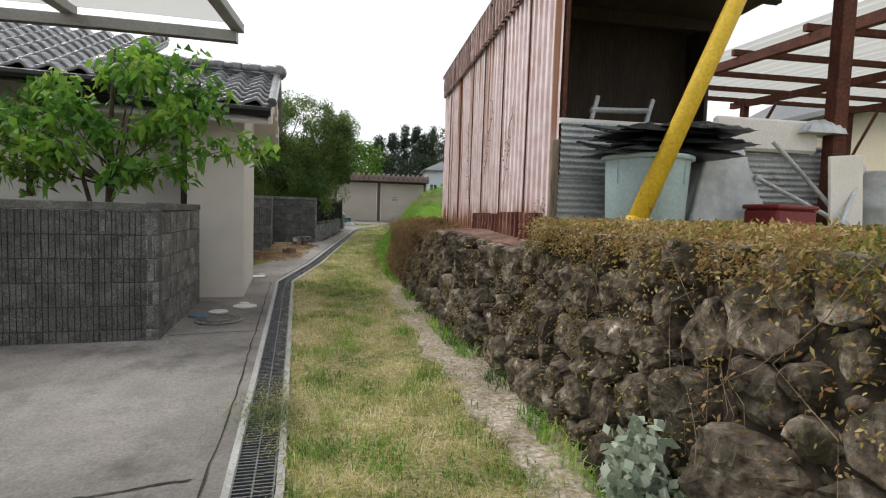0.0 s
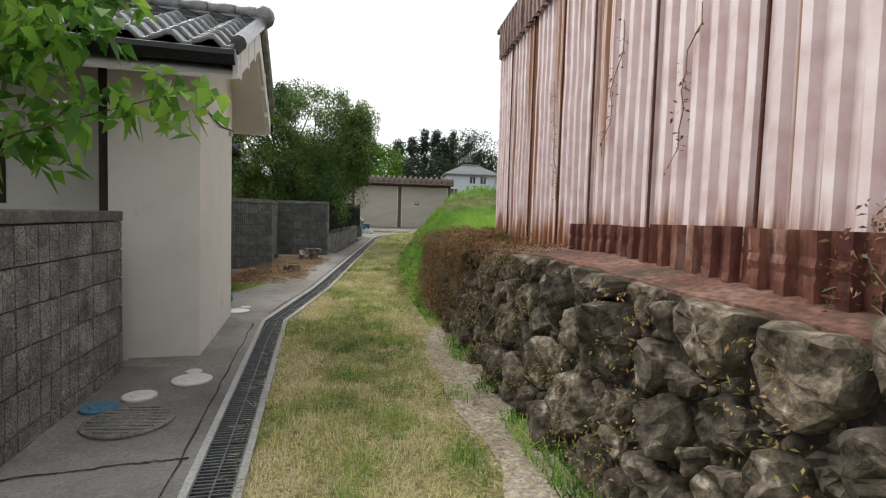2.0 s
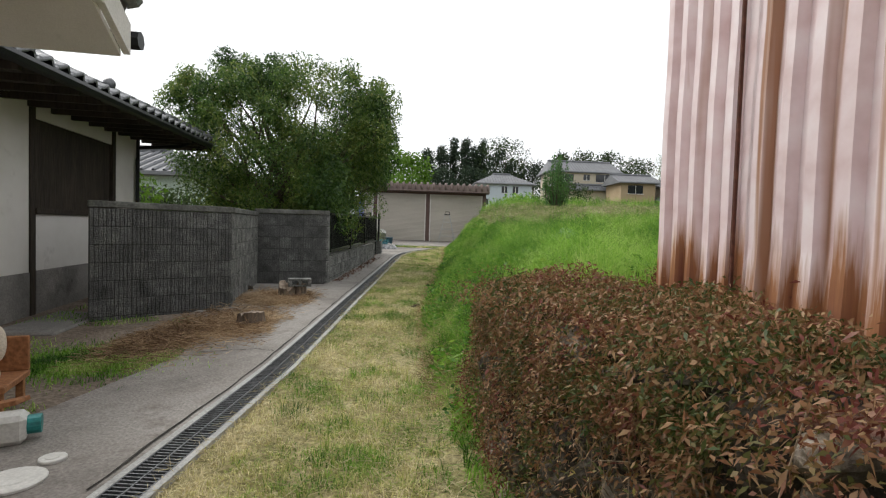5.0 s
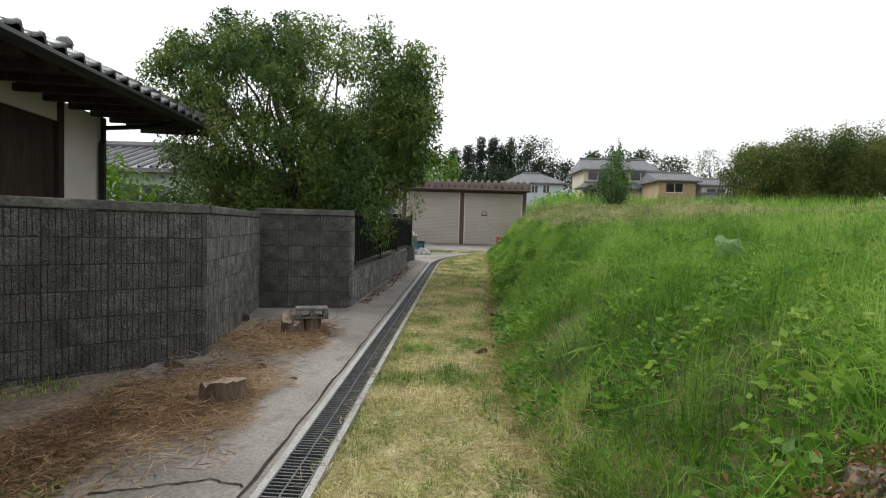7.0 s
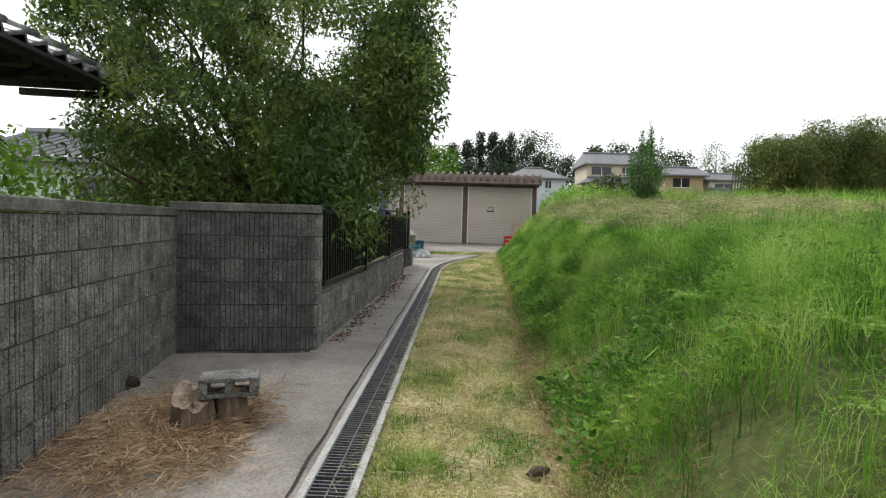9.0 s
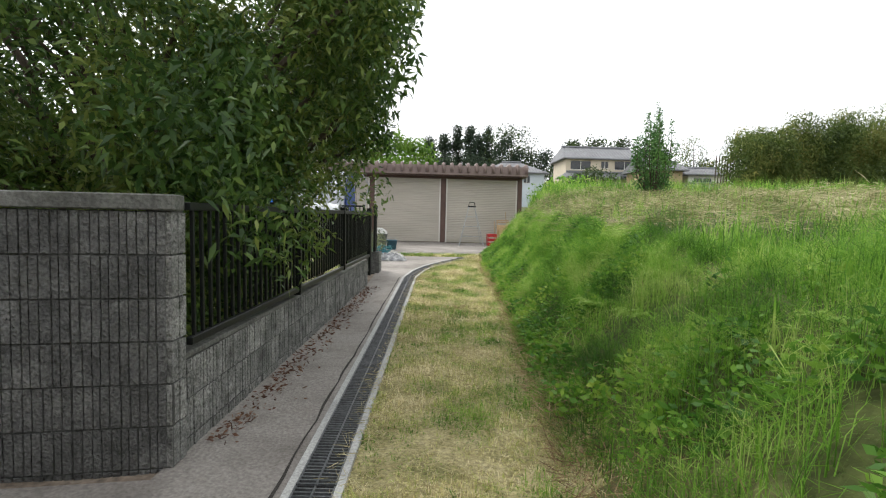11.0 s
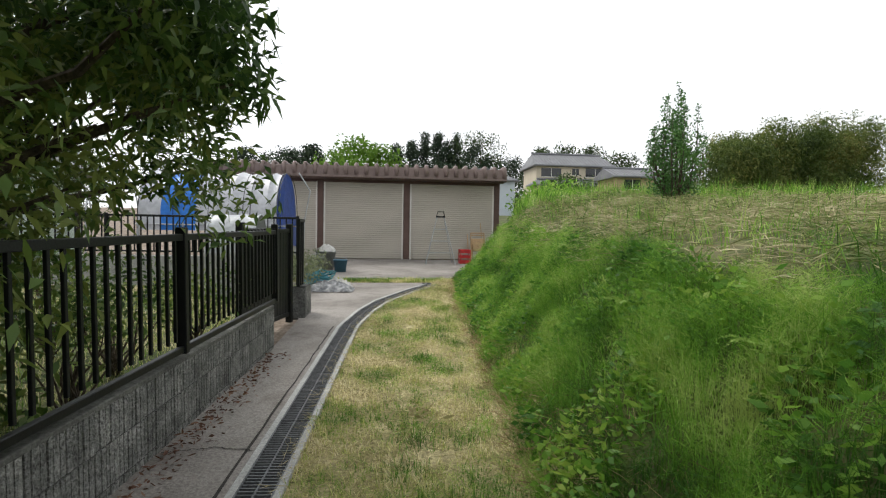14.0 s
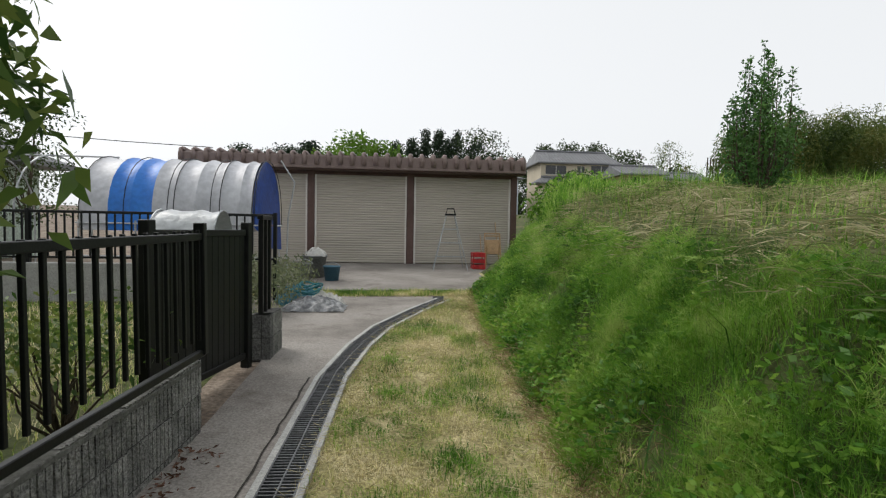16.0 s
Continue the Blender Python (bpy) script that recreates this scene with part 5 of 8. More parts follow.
stuff("bank_grass", blades(roots, RNG.uniform(0.2, 0.45, len(pts)), RNG.uniform(0.006, 0.012, len(pts)), RNG.uniform(0.5, 1.6, len(pts))), M_WEED, "long arching grass blades on the bank", "grass")
# broad weed leaves low in the bank
k = 75000
by = RNG.uniform(8.8, 26.5, k)
bx = np.array([interp(MOUND_BASE, y) for y in by]) + RNG.uniform(0.0, 2.2, k)
ok = np.array([patch(x, y, 1.8, 55) > (0.05 if y < 16.5 else -0.15) and (y < 15.5 or x < interp(MOUND_BASE, y) + 1.0) for x, y in zip(bx, by)])
bxy = np.column_stack([bx[ok], by[ok]])
bp = np.column_stack([bxy, heights(bxy) + RNG.uniform(0.03, 0.19, len(bxy))])
stuff("bank_leaves", leaf_quads(bp, np.column_stack([RNG.normal(size=len(bp)), RNG.normal(size=len(bp)), RNG.uniform(-0.3, 0.6, len(bp))]), RNG.uniform(0.03, 0.075, len(bp)), RNG.uniform(0.015, 0.04, len(bp))), M_LEAF_SHRUB, "small broad leaves of mixed weeds", "weeds")
# field on top: standing grass beyond, cut hay in front
k = 80000
fy = RNG.uniform(9.0, 44.0, k)
fx = np.array([(interp(MOUND_BASE, y) if y < 27.2 else 2.5) + 1.2 + RNG.uniform(0, 1) ** 1.4 * (4 + 0.7 * (y - 9)) for y in fy])
ok = np.array([not (16.8 < y < 24.8 and 1.2 < x < 8.5 - 0.3 * abs(y - 21)) or RNG.random() < 0.30 for x, y in zip(fx, fy)])
ok &= ~((fy < 8.8) & (fx < 3.9))
fxy = np.column_stack([fx[ok], fy[ok]])
k = len(fxy)
fr = np.column_stack([fxy, heights(fxy) - 0.02])
sz = np.where(fxy[:, 1] > 24.5, 1.25, 0.8)
stuff("field_grass", blades(fr, RNG.uniform(0.2, 0.5, k) * sz, RNG.uniform(0.005, 0.012, k) * sz, RNG.uniform(0.1, 1.0, k)), M_WEED, "rough green field grass", "grass")
k = 46000
hy = RNG.uniform(16.4, 25.0, k)
hx = 0.9 + RNG.uniform(0, 1, k) ** 1.4 * 8.0
ok = np.array([patch(x, y, 0.8, 61) > -0.30 and x > interp(MOUND_BASE, y) + interp([(16.4, 2.4), (17.6, 1.15), (19, 0.85)], y) + 0.35 * patch(x, y, 1.6, 62) for x, y in zip(hx, hy)])
hxy = np.column_stack([hx[ok], hy[ok]])
k = len(hxy)
lump = np.array([max(0.0, patch(x, y, 0.7, 70)) for x, y in hxy])
hp = np.column_stack([hxy, heights(hxy) + 0.03 + RNG.uniform(0, 0.12, k) + 0.30 * lump * RNG.random(k)])
M_CUT_HAY = leafy("mown_hay", [(0.09, 0.13, 0.035), (0.22, 0.23, 0.09), (0.38, 0.34, 0.19), (0.54, 0.48, 0.31)], 1.6, 0.8, 0.25, 0.7, 2.8)
stuff("cut_hay", leaf_quads(hp, np.column_stack([RNG.normal(size=k), RNG.normal(size=k), RNG.normal(size=k) * 0.25]), RNG.uniform(0.08, 0.26, k), RNG.uniform(0.004, 0.010, k), 0.1), M_CUT_HAY, "heaps of cut straw-coloured grass lying on the field", "hay")

# dead stalks and straw caught along the bank's foot
k = 14000
dy = RNG.uniform(9.2, 26.5, k)
dx = np.array([interp(MOUND_BASE, y) for y in dy]) + np.abs(RNG.normal(0.0, 0.22, k)) - 0.06
dxy = np.column_stack([dx, dy])
dp = np.column_stack([dxy, heights(dxy) + RNG.uniform(0.0, 0.07, k)])
stuff("bank_straw", leaf_quads(dp, np.column_stack([RNG.normal(size=k) - 0.4, RNG.normal(size=k), RNG.normal(size=k) * 0.5 + 0.1]), RNG.uniform(0.05, 0.17, k), RNG.uniform(0.002, 0.005, k)), M_STRAW, "dead brown stalks along the foot of the bank", "straw")

# dry vines over the end and top of the stone wall
k = 66000
vy = np.concatenate([RNG.uniform(6.9, 9.35, int(k * 0.72)), RNG.uniform(5.7, 6.9, int(k * 0.05)), RNG.uniform(0.9, 3.35, k - int(k * 0.72) - int(k * 0.05))])
vt = RNG.uniform(0, 1, k) ** 0.55
vp = []
for y, t in zip(vy, vt):
    over = y > 6.9
    if over and RNG.random() < 0.5:
        top = wall_top(y)
        w = RNG.uniform(0, 1)
        x0 = interp(STONE_BASE, y) + 0.02
        vp.append((x0 + w * (1.22 - x0), y, top + 0.06 + 0.10 * math.sin(math.pi * min(1, w * 1.3)) * RNG.random() + 0.02))
    elif not over and RNG.random() < 0.75:
        vp.append((RNG.uniform(interp(STONE_BASE, y) + 0.0, interp(STONE_BASE, y) + 0.75), y, wall_top(y) + RNG.uniform(0.0, 0.09)))
    else:
        if not over:
            t = t if RNG.random() < 0.25 + 0.5 * max(0, patch(y, t, 1.8, 3)) else max(0.6, 1.0 - abs(RNG.normal(0, 0.05 + 0.09 * max(0, patch(y, 0, 2.2, 8)))))
        elif y < 8.2 and RNG.random() < (8.2 - y) / 1.5:
            t = 1.0 - 0.25 * (1 - t)
        p = wall_face(y, t)
        vp.append((p.x - RNG.uniform(0.02, 0.14 if over else 0.07) + (0.09 * patch(y, p.z, 3.2, 6) if over else 0.0), y, p.z))
m = 9000
ey = RNG.uniform(6.6, 9.3, m)
for y in ey:
    vp.append((interp(STONE_BASE, y) + RNG.normal(0.12, 0.14), y + RNG.normal(0, 0.02), wall_top(y) + 0.02 + abs(RNG.normal(0, 0.06))))
m = 7000
for i in range(m):
    y = RNG.uniform(6.8, 9.3)
    w = RNG.uniform(0, 1)
    x0 = interp(STONE_BASE, y) + 0.1
    vp.append((x0 + w * (1.24 - x0), y, wall_top(y) + 0.05 + 0.22 * w * (0.6 + 0.5 * patch(y, w, 2.5, 9)) * RNG.random() ** 0.5))
vp = np.array(vp)
vp[:, 2] += np.array([(0.10 * patch(x, y, 2.6, 90) + 0.04 * patch(x, y, 7.0, 91)) if y > 6.6 and z > 0.95 else 0.0 for x, y, z in vp])
k = len(vp)
vd = np.column_stack([RNG.normal(size=k) - 0.5, RNG.normal(size=k), RNG.normal(size=k) - 0.1])
near = vp[:, 1] < 4.0
M_IVY_GOLD = leafy("golden_vine_leaf", [(0.10, 0.12, 0.025), (0.26, 0.22, 0.05), (0.38, 0.29, 0.10), (0.30, 0.14, 0.06), (0.46, 0.38, 0.18)], 3.0, 0.5, 0.3, 0.9, 2.6)
nk = int(near.sum())
stuff("golden_creeper", leaf_quads(vp[near], vd[near], RNG.uniform(0.014, 0.032, nk), RNG.uniform(0.007, 0.014, nk), 0.15), M_IVY_GOLD, "yellow-brown creeper spilling over the wall's top", "creeper")
# single leaves and moss sprigs caught on the stones
m = 9000
qy, qt = RNG.uniform(0.9, 8.6, m), RNG.uniform(0.03, 0.99, m)
ok = np.array([patch(a * 1.0, b * 1.2, 2.6, 12) > 0.0 for a, b in zip(qy, qt)])
qp = np.array([wall_face(a, b) for a, b in zip(qy[ok], qt[ok])]) + np.column_stack([RNG.uniform(-0.09, 0.0, int(ok.sum())), np.zeros(int(ok.sum())), np.zeros(int(ok.sum()))])
m = len(qp)
stuff("stone_creeper", leaf_quads(qp, np.column_stack([RNG.normal(size=m) - 0.6, RNG.normal(size=m), RNG.normal(size=m)]), RNG.uniform(0.012, 0.030, m), RNG.uniform(0.006, 0.013, m), 0.2), M_IVY_GOLD, "sparse creeper leaves clinging to rough stones", "creeper")
vp, vd = vp[~near], vd[~near]
k = len(vp)
stuff("dry_vines", leaf_quads(vp, vd, RNG.uniform(0.012, 0.030, k), RNG.uniform(0.005, 0.011, k), 0.2), M_IVY, "reddish brown and olive creeper leaves over the stone wall", "creeper")
M_STEM = surface("dry_stem", [(0.13, 0.09, 0.055), (0.28, 0.21, 0.14)], 10, 0.9, 0.2, 60)
bm = bmesh.new()
rnd = random.Random(4)
for i in range(84):
    y = rnd.choice((rnd.uniform(6.6, 9.2), rnd.uniform(6.6, 9.2), rnd.uniform(5.6, 7.4), rnd.uniform(1.0, 3.4)))
    p = wall_face(y, 1.0) + Vector((rnd.uniform(-0.02, 0.2), 0, 0.07))
    pts = [p.copy()]
    t = 1.0
    for j in range(7):
        t -= rnd.uniform(0.03, 0.14)
        y += rnd.uniform(-0.11, 0.11)
        q = wall_face(y, max(0.02, t))
        pts.append(q + Vector((-rnd.uniform(0.03, 0.13), 0, 0)))
    tube(bm, pts, 0.0016, 4, False)
tagged(part("vine_stems", bm, M_STEM), "thin dry creeper stems hanging down the stones", "creeper", kind="stuff")
# thin twigs that have climbed the iron sheets
for i, (y0, z0, rise, lean) in enumerate(((5.5, 1.75, 0.75, -0.25), (6.3, 1.5, 0.95, 0.12), (4.75, 1.6, 0.7, -0.18), (3.68, 1.08, 0.32, 0.05), (3.85, 1.08, 0.22, -0.06))):
    tw = thing("climbing_twig", "thin leafy twig climbing the rusty iron sheets", "creeper", group="climbing twigs")
    rnd = random.Random(40 + i)
    pts = [Vector((1.245 - 0.035 * (y0 + lean * f - 3.57), y0 + lean * f + 0.05 * rnd.uniform(-1, 1), z0 + rise * f)) for f in np.linspace(0, 1, 9)]
    part("stem", tube(bmesh.new(), pts, 0.003, 5), M_STEM, tw)
    many = 70 if i > 2 else 26
    pick = [pts[rnd.randrange(9)].lerp(pts[rnd.randrange(9)], 0.15) for k in range(many)]
    crown("foliage", pick, [0.04 if i > 2 else 0.02] * many, many * 2, 0.026, 0.011, M_IVY, tw, 0.2, 41 + i)
# small ferns and weeds at the wall's foot
k = 2600
fy = RNG.uniform(1.0, 9.0, k)
fx = np.array([interp(STONE_BASE, y) for y in fy]) + RNG.uniform(-0.16, 0.03, k)
ok = np.array([patch(y, 0, 1.7, 77) > -0.1 for y in fy])
fr = np.column_stack([fx[ok], fy[ok], SLOPE * fy[ok]])
k = len(fr)
stuff("wall_foot_weeds", blades(fr, RNG.uniform(0.05, 0.2, k), RNG.uniform(0.004, 0.010, k), RNG.uniform(0.3, 1.3, k)), M_WEED, "tufts of weeds at the foot of the stone wall", "weeds")


def limbs(bm, base, tips, r0, rnd):
    for tip in tips:
        a, b = Vector(base), Vector(tip)
        pts = [a]
        for i in range(1, 5):
            q = a.lerp(b, i / 4)
            q += Vector((rnd.uniform(-1, 1), rnd.uniform(-1, 1), rnd.uniform(-0.3, 0.6))) * 0.09 * (b - a).length * (1 if i < 4 else 0)
            pts.append(q)
        tube(bm, pts, [r0, r0 * 0.75, r0 * 0.5, r0 * 0.3, r0 * 0.1], 6, False)


# the big evergreen behind the block wall
tree = thing("tree", "broad dense dark evergreen tree leaning over the fence", "tree")
rnd = random.Random(8)
cent, spr = [], []
C = Vector((-3.2, 17.8, 3.25))
while len(cent) < 430:
    v = Vector((rnd.uniform(-1, 1), rnd.uniform(-1, 1), rnd.uniform(-1, 1)))
    if v.length > 1 or v.length < 0.66:
        continue
    if noise.noise(v * 2.6 + Vector((9, 4, 2))) < -0.16:
        continue
    rad = Vector((2.66, 2.45, 1.72)) * (1 + 0.26 * noise.noise(v.normalized() * 2.4 + Vector((3, 1, 7))) + 0.12 * noise.noise(v.normalized() * 5.5))
    q = C + Vector((v.x * rad.x, v.y * rad.y, v.z * rad.z))
    if q.z < 1.15 or (q.y > 17.3 and q.x > -0.45 - 0.5 * (q.y - 17.3)) or (q.x < -2.3 and 2.1 < q.z < 3.8 and rnd.random() < 0.3):
        continue
    cent.append(q)
    spr.append(rnd.uniform(0.10, 0.19))
# boughs reaching out over the path
for i in range(40):
    cent.append(Vector((rnd.uniform(-1.7, -0.82), rnd.uniform(16.3, 17.5), rnd.uniform(2.7, 4.2))))
    spr.append(rnd.uniform(0.10, 0.18))
for i in range(34):
    cent.append(Vector((rnd.uniform(-2.6, -1.45), rnd.uniform(18.2, 19.2), rnd.uniform(2.65, 3.7))))
    spr.append(rnd.uniform(0.09, 0.16))
# boughs hanging to the fence
for i in range(46):
    y = rnd.uniform(15.4, 18.6)
    cent.append(Vector((rnd.uniform(-2.5, -1.6), y, rnd.uniform(1.35, 2.6))))
    spr.append(rnd.uniform(0.12, 0.22))
for i in range(40):
    cent.append(Vector((rnd.uniform(-4.6, -1.6), rnd.uniform(15.4, 17.5), rnd.uniform(1.3, 2.6))))
    spr.append(rnd.uniform(0.16, 0.26))
for i in range(26):
    cent.append(Vector((rnd.uniform(-4.6, -2.2), rnd.uniform(16.8, 18.6), rnd.uniform(4.5, 4.95))))
    spr.append(rnd.uniform(0.10, 0.18))
for i in range(75):
    cent.append(Vector((rnd.uniform(-2.9, -2.0), rnd.uniform(15.3, 18.4), rnd.uniform(0.6, 1.7))))
    spr.append(rnd.uniform(0.14, 0.24))
for i in range(24):
    v = Vector((rnd.gauss(0, 1), rnd.gauss(0, 1), rnd.gauss(0, 1))).normalized() * rnd.uniform(0.2, 0.6)
    cent.append(C + Vector((v.x * 2.7, v.y * 2.5, v.z * 2.0)))
    spr.append(rnd.uniform(0.2, 0.3))
crown("crown", cent, spr, 125000, 0.085, 0.031, M_LEAF_TREE, tree, 0.3, 3)
bm = bmesh.new()
tube(bm, [(-3.3, 18.1, 0.40), (-3.32, 18.05, 1.0), (-3.28, 18.0, 1.7)], [0.17, 0.14, 0.12], 10)
part("trunk", bm, M_BARK, tree)
bm = bmesh.new()
limbs(bm, (-3.3, 18.0, 1.2), [c for c in cent[::7]], 0.07, rnd)
part("branching", bm, M_BARK, tree)

# the shrub in the planter
shrub = thing("planter_shrub", "light green leafy dogwood standing in a block planter", "shrub")
rnd = random.Random(21)
tips = []
for ang, reach, z in ((-10, 1.45, 1.92), (5, 1.0, 2.5), (20, 0.75, 2.75), (-35, 0.9, 2.1), (60, 0.5, 2.85), (100, 0.4, 2.7), (150, 0.8, 2.5), (185, 1.0, 2.15), (170, 1.3, 2.0), (200, 1.0, 1.7), (230, 0.7, 1.8), (250, 0.6, 2.2), (-60, 0.65, 1.65), (-80, 0.6, 2.0), (0, 0.65, 1.7), (140, 1.3, 2.4), (-20, 1.1, 2.25), (215, 1.4, 2.0), (195, 1.5, 1.6), (-45, 0.6, 2.6)):
    tips.append(Vector((-2.48 + reach * math.cos(radians(ang)), 5.15 + 0.6 * reach * math.sin(radians(ang)), z)))
cent, spr = [], []
for t in tips:
    for i in range(7):
        q = Vector((-2.48, 5.15, 1.5)).lerp(t, 0.42 + 0.58 * i / 6)
        q.z = q.z * 0.3 + 0.7 * (t.z - 0.12 * (1 - i / 6) + 0.05 * math.sin(i)) - (0.10 if i == 6 else 0)
        cent.append(q)
        spr.append(rnd.uniform(0.05, 0.10))
crown("crown", cent, spr, 2600, 0.105, 0.062, M_LEAF_SHRUB, shrub, 0.45, 5)
bm = bmesh.new()
tube(bm, [(-2.49, 5.16, 1.1), (-2.47, 5.15, 1.7), (-2.44, 5.14, 2.3), (-2.40, 5.12, 2.7)], [0.035, 0.028, 0.018, 0.008], 8)
tube(bm, [(-2.62, 5.2, 1.1), (-2.75, 5.2, 1.6), (-2.95, 5.2, 2.1)], [0.022, 0.017, 0.007], 7)
part("trunk", bm, M_BARK, shrub)
bm = bmesh.new()
limbs(bm, (-2.46, 5.15, 1.45), tips, 0.013, rnd)
part("branching", bm, M_BARK, shrub)

# upright sapling on the field
sapling = thing("sapling", "young upright tree with many straight leafy shoots", "tree")
rnd = random.Random(31)
cent, spr = [], []
bm = bmesh.new()
z0 = field_height(4.72, 24.2)
for i in range(44):
    a, r = rnd.uniform(0, 6.28), rnd.uniform(0.05, 0.52)
    top = Vector((4.75 + r * math.cos(a), 24.2 + r * math.sin(a), z0 + rnd.uniform(1.35, 2.32) - r * 1.8))
    base = Vector((4.75 + 0.15 * math.cos(a), 24.2 + 0.15 * math.sin(a), z0 + 0.1))
    mid = base.lerp(top, 0.4) + Vector((0.3 * r * math.cos(a), 0.3 * r * math.sin(a), 0))
    tube(bm, [base, mid, top], [0.014, 0.009, 0.003], 5, False)
    for j in range(16):
        f = j / 15
        cent.append(mid.lerp(top, f) if j > 4 else base.lerp(mid, f * 3))
        spr.append(0.13 * (1 - f) + 0.022)
part("stem", bm, M_BARK, sapling)
crown("crown", cent, spr, 7500, 0.06, 0.028, leafy("sapling_leaf", [(0.035, 0.095, 0.025), (0.075, 0.18, 0.045), (0.13, 0.26, 0.06)], 1.5, 0.45, 0.3, 0.6), sapling, 0.1, 9, 0.5)

# tuft of weeds and clippings spilling over the gutter
k = 900
ty = RNG.normal(2.95, 0.22, k)
tx = np.array([interp(DRAIN, y) for y in ty]) + RNG.normal(0.06, 0.11, k)
tp = np.column_stack([tx, ty, SLOPE * ty + 0.02 + RNG.uniform(0, 0.05, k)])
stuff("gutter_weeds", join(blades(tp, RNG.uniform(0.03, 0.09, k), RNG.uniform(0.003, 0.006, k), RNG.uniform(0.8, 1.7, k))), M_CUT_HAY, "tuft of weeds spilling over the gutter", "weeds")
# greener tufts standing in the lawn
cs = [(RNG.uniform(-0.9, 0.5), RNG.uniform(1.5, 24)) for i in range(90)]
tr = []
for cx0, cy0 in cs:
    cx0 = interp(DRAIN, cy0) + 0.2 + RNG.uniform(0, 1.2)
    m = int(RNG.uniform(60, 200))
    tr.append(np.column_stack([RNG.normal(cx0, 0.07, m), RNG.normal(cy0, 0.08, m)]))
tr = np.concatenate(tr)
k = len(tr)
stuff("lawn_tufts", blades(np.column_stack([tr, heights(tr) - 0.01]), RNG.uniform(0.04, 0.10, k), RNG.uniform(0.003, 0.006, k), RNG.uniform(0.2, 1.2, k)), M_WEED, "greener tufts standing in the mown grass", "grass")


def fern(x, y, z, length, turn, seed):
    """A fern frond plant: arching ribs with paired leaflets."""
    rr = np.random.default_rng(seed)
    P, D, L, W = [], [], [], []
    for fr_ in range(6):
        a = turn + fr_ * 1.05 + rr.uniform(-0.2, 0.2)
        for i in range(1, 15):
            f = i / 14
            c = np.array([x + math.cos(a) * length * f, y + math.sin(a) * length * f, z + length * (0.75 * f - 0.75 * f * f) + 0.05])
            for s in (-1, 1):
                P.append(c)
                D.append((-math.sin(a) * s + 0.5 * math.cos(a), math.cos(a) * s + 0.5 * math.sin(a), 0.05))
                L.append(length * 0.30 * (1.05 - f))
                W.append(length * 0.075)
    return leaf_quads(np.array(P), np.array(D), np.array(L), np.array(W), 0.1)


M_FERN = leafy("fern_leaf", [(0.20, 0.33, 0.06), (0.32, 0.46, 0.11)], 2, 0.6, 0.4, 0.6)
for i, (y, off) in enumerate(((12.0, 0.75), (12.4, 1.0), (13.6, 0.9), (14.6, 1.0), (15.9, 0.6), (16.6, 0.55), (17.4, 0.8), (18.6, 0.7), (20.4, 0.9), (22.0, 0.7))):
    x = interp(MOUND_BASE, y) + off
    ob = new("fern", array_mesh("fern", *fern(x, y, ground_height(x, y) + 0.06, 0.17 + 0.04 * (i % 3), i * 0.7, i), M_FERN))
    tagged(ob, "pale green fern standing among the bank weeds", "fern", "bank ferns")
# broad butterbur leaves on the bank
M_BROAD = leafy("broad_leaf", [(0.16, 0.28, 0.12), (0.26, 0.38, 0.18)], 2, 0.5, 0.3, 0.5)
for i, (x, y, s) in enumerate(((1.75, 12.3, 0.11), (1.95, 12.6, 0.10), (1.6, 11.9, 0.10))):
    bm = bmesh.new()
    z = ground_height(x, y)
    c = bm.verts.new((0, 0, 0))
    ring = [bm.verts.new((s * (1 + 0.25 * math.cos(a)) * math.cos(a), s * (1 + 0.25 * math.cos(a)) * math.sin(a), 0.03 * math.sin(5 * a) * s / 0.15 + 0.12 * s)) for a in np.linspace(0, 2 * math.pi, 18, endpoint=False)]
    for k in range(18):
        bm.faces.new((c, ring[k], ring[(k + 1) % 18]))
    lf = thing("broad_leaf_weed", "broad pale green weed leaf on the bank", "weed", (x, y, z), "broad weeds", turn=i * 70)
    part("blade", bm, M_BROAD, lf).matrix_basis = Matrix.Translation((0, 0, 0.24)) @ Matrix.Rotation(0.45, 4, "X")
    part("stalk", tube(bmesh.new(), [(0, 0, 0), (0.01, 0.02, 0.24)], 0.006, 6), M_FERN, lf)


# ---- distance ----
M_FAR_WALL = surface("cream_wall", [(0.50, 0.44, 0.34), (0.58, 0.52, 0.41)], 0.5, 0.9, 0, 20, fine=0.06)
M_FAR_BLUE = surface("pale_blue_wall", [(0.50, 0.56, 0.62), (0.58, 0.63, 0.68)], 0.5, 0.9, 0, 20, fine=0.06)
M_FAR_BROWN = surface("tan_wall", [(0.36, 0.27, 0.17), (0.44, 0.34, 0.22)], 0.5, 0.9, 0, 20, fine=0.06)
M_FAR_ROOF = surface("far_roof", [(0.13, 0.135, 0.145), (0.20, 0.205, 0.215)], 0.8, 0.6, 0, 20, fine=0.15)
M_FAR_GLASS = surface("dark_window", [(0.012, 0.014, 0.016), (0.03, 0.033, 0.036)], 1, 0.15, 0, 20, spec=0.6)


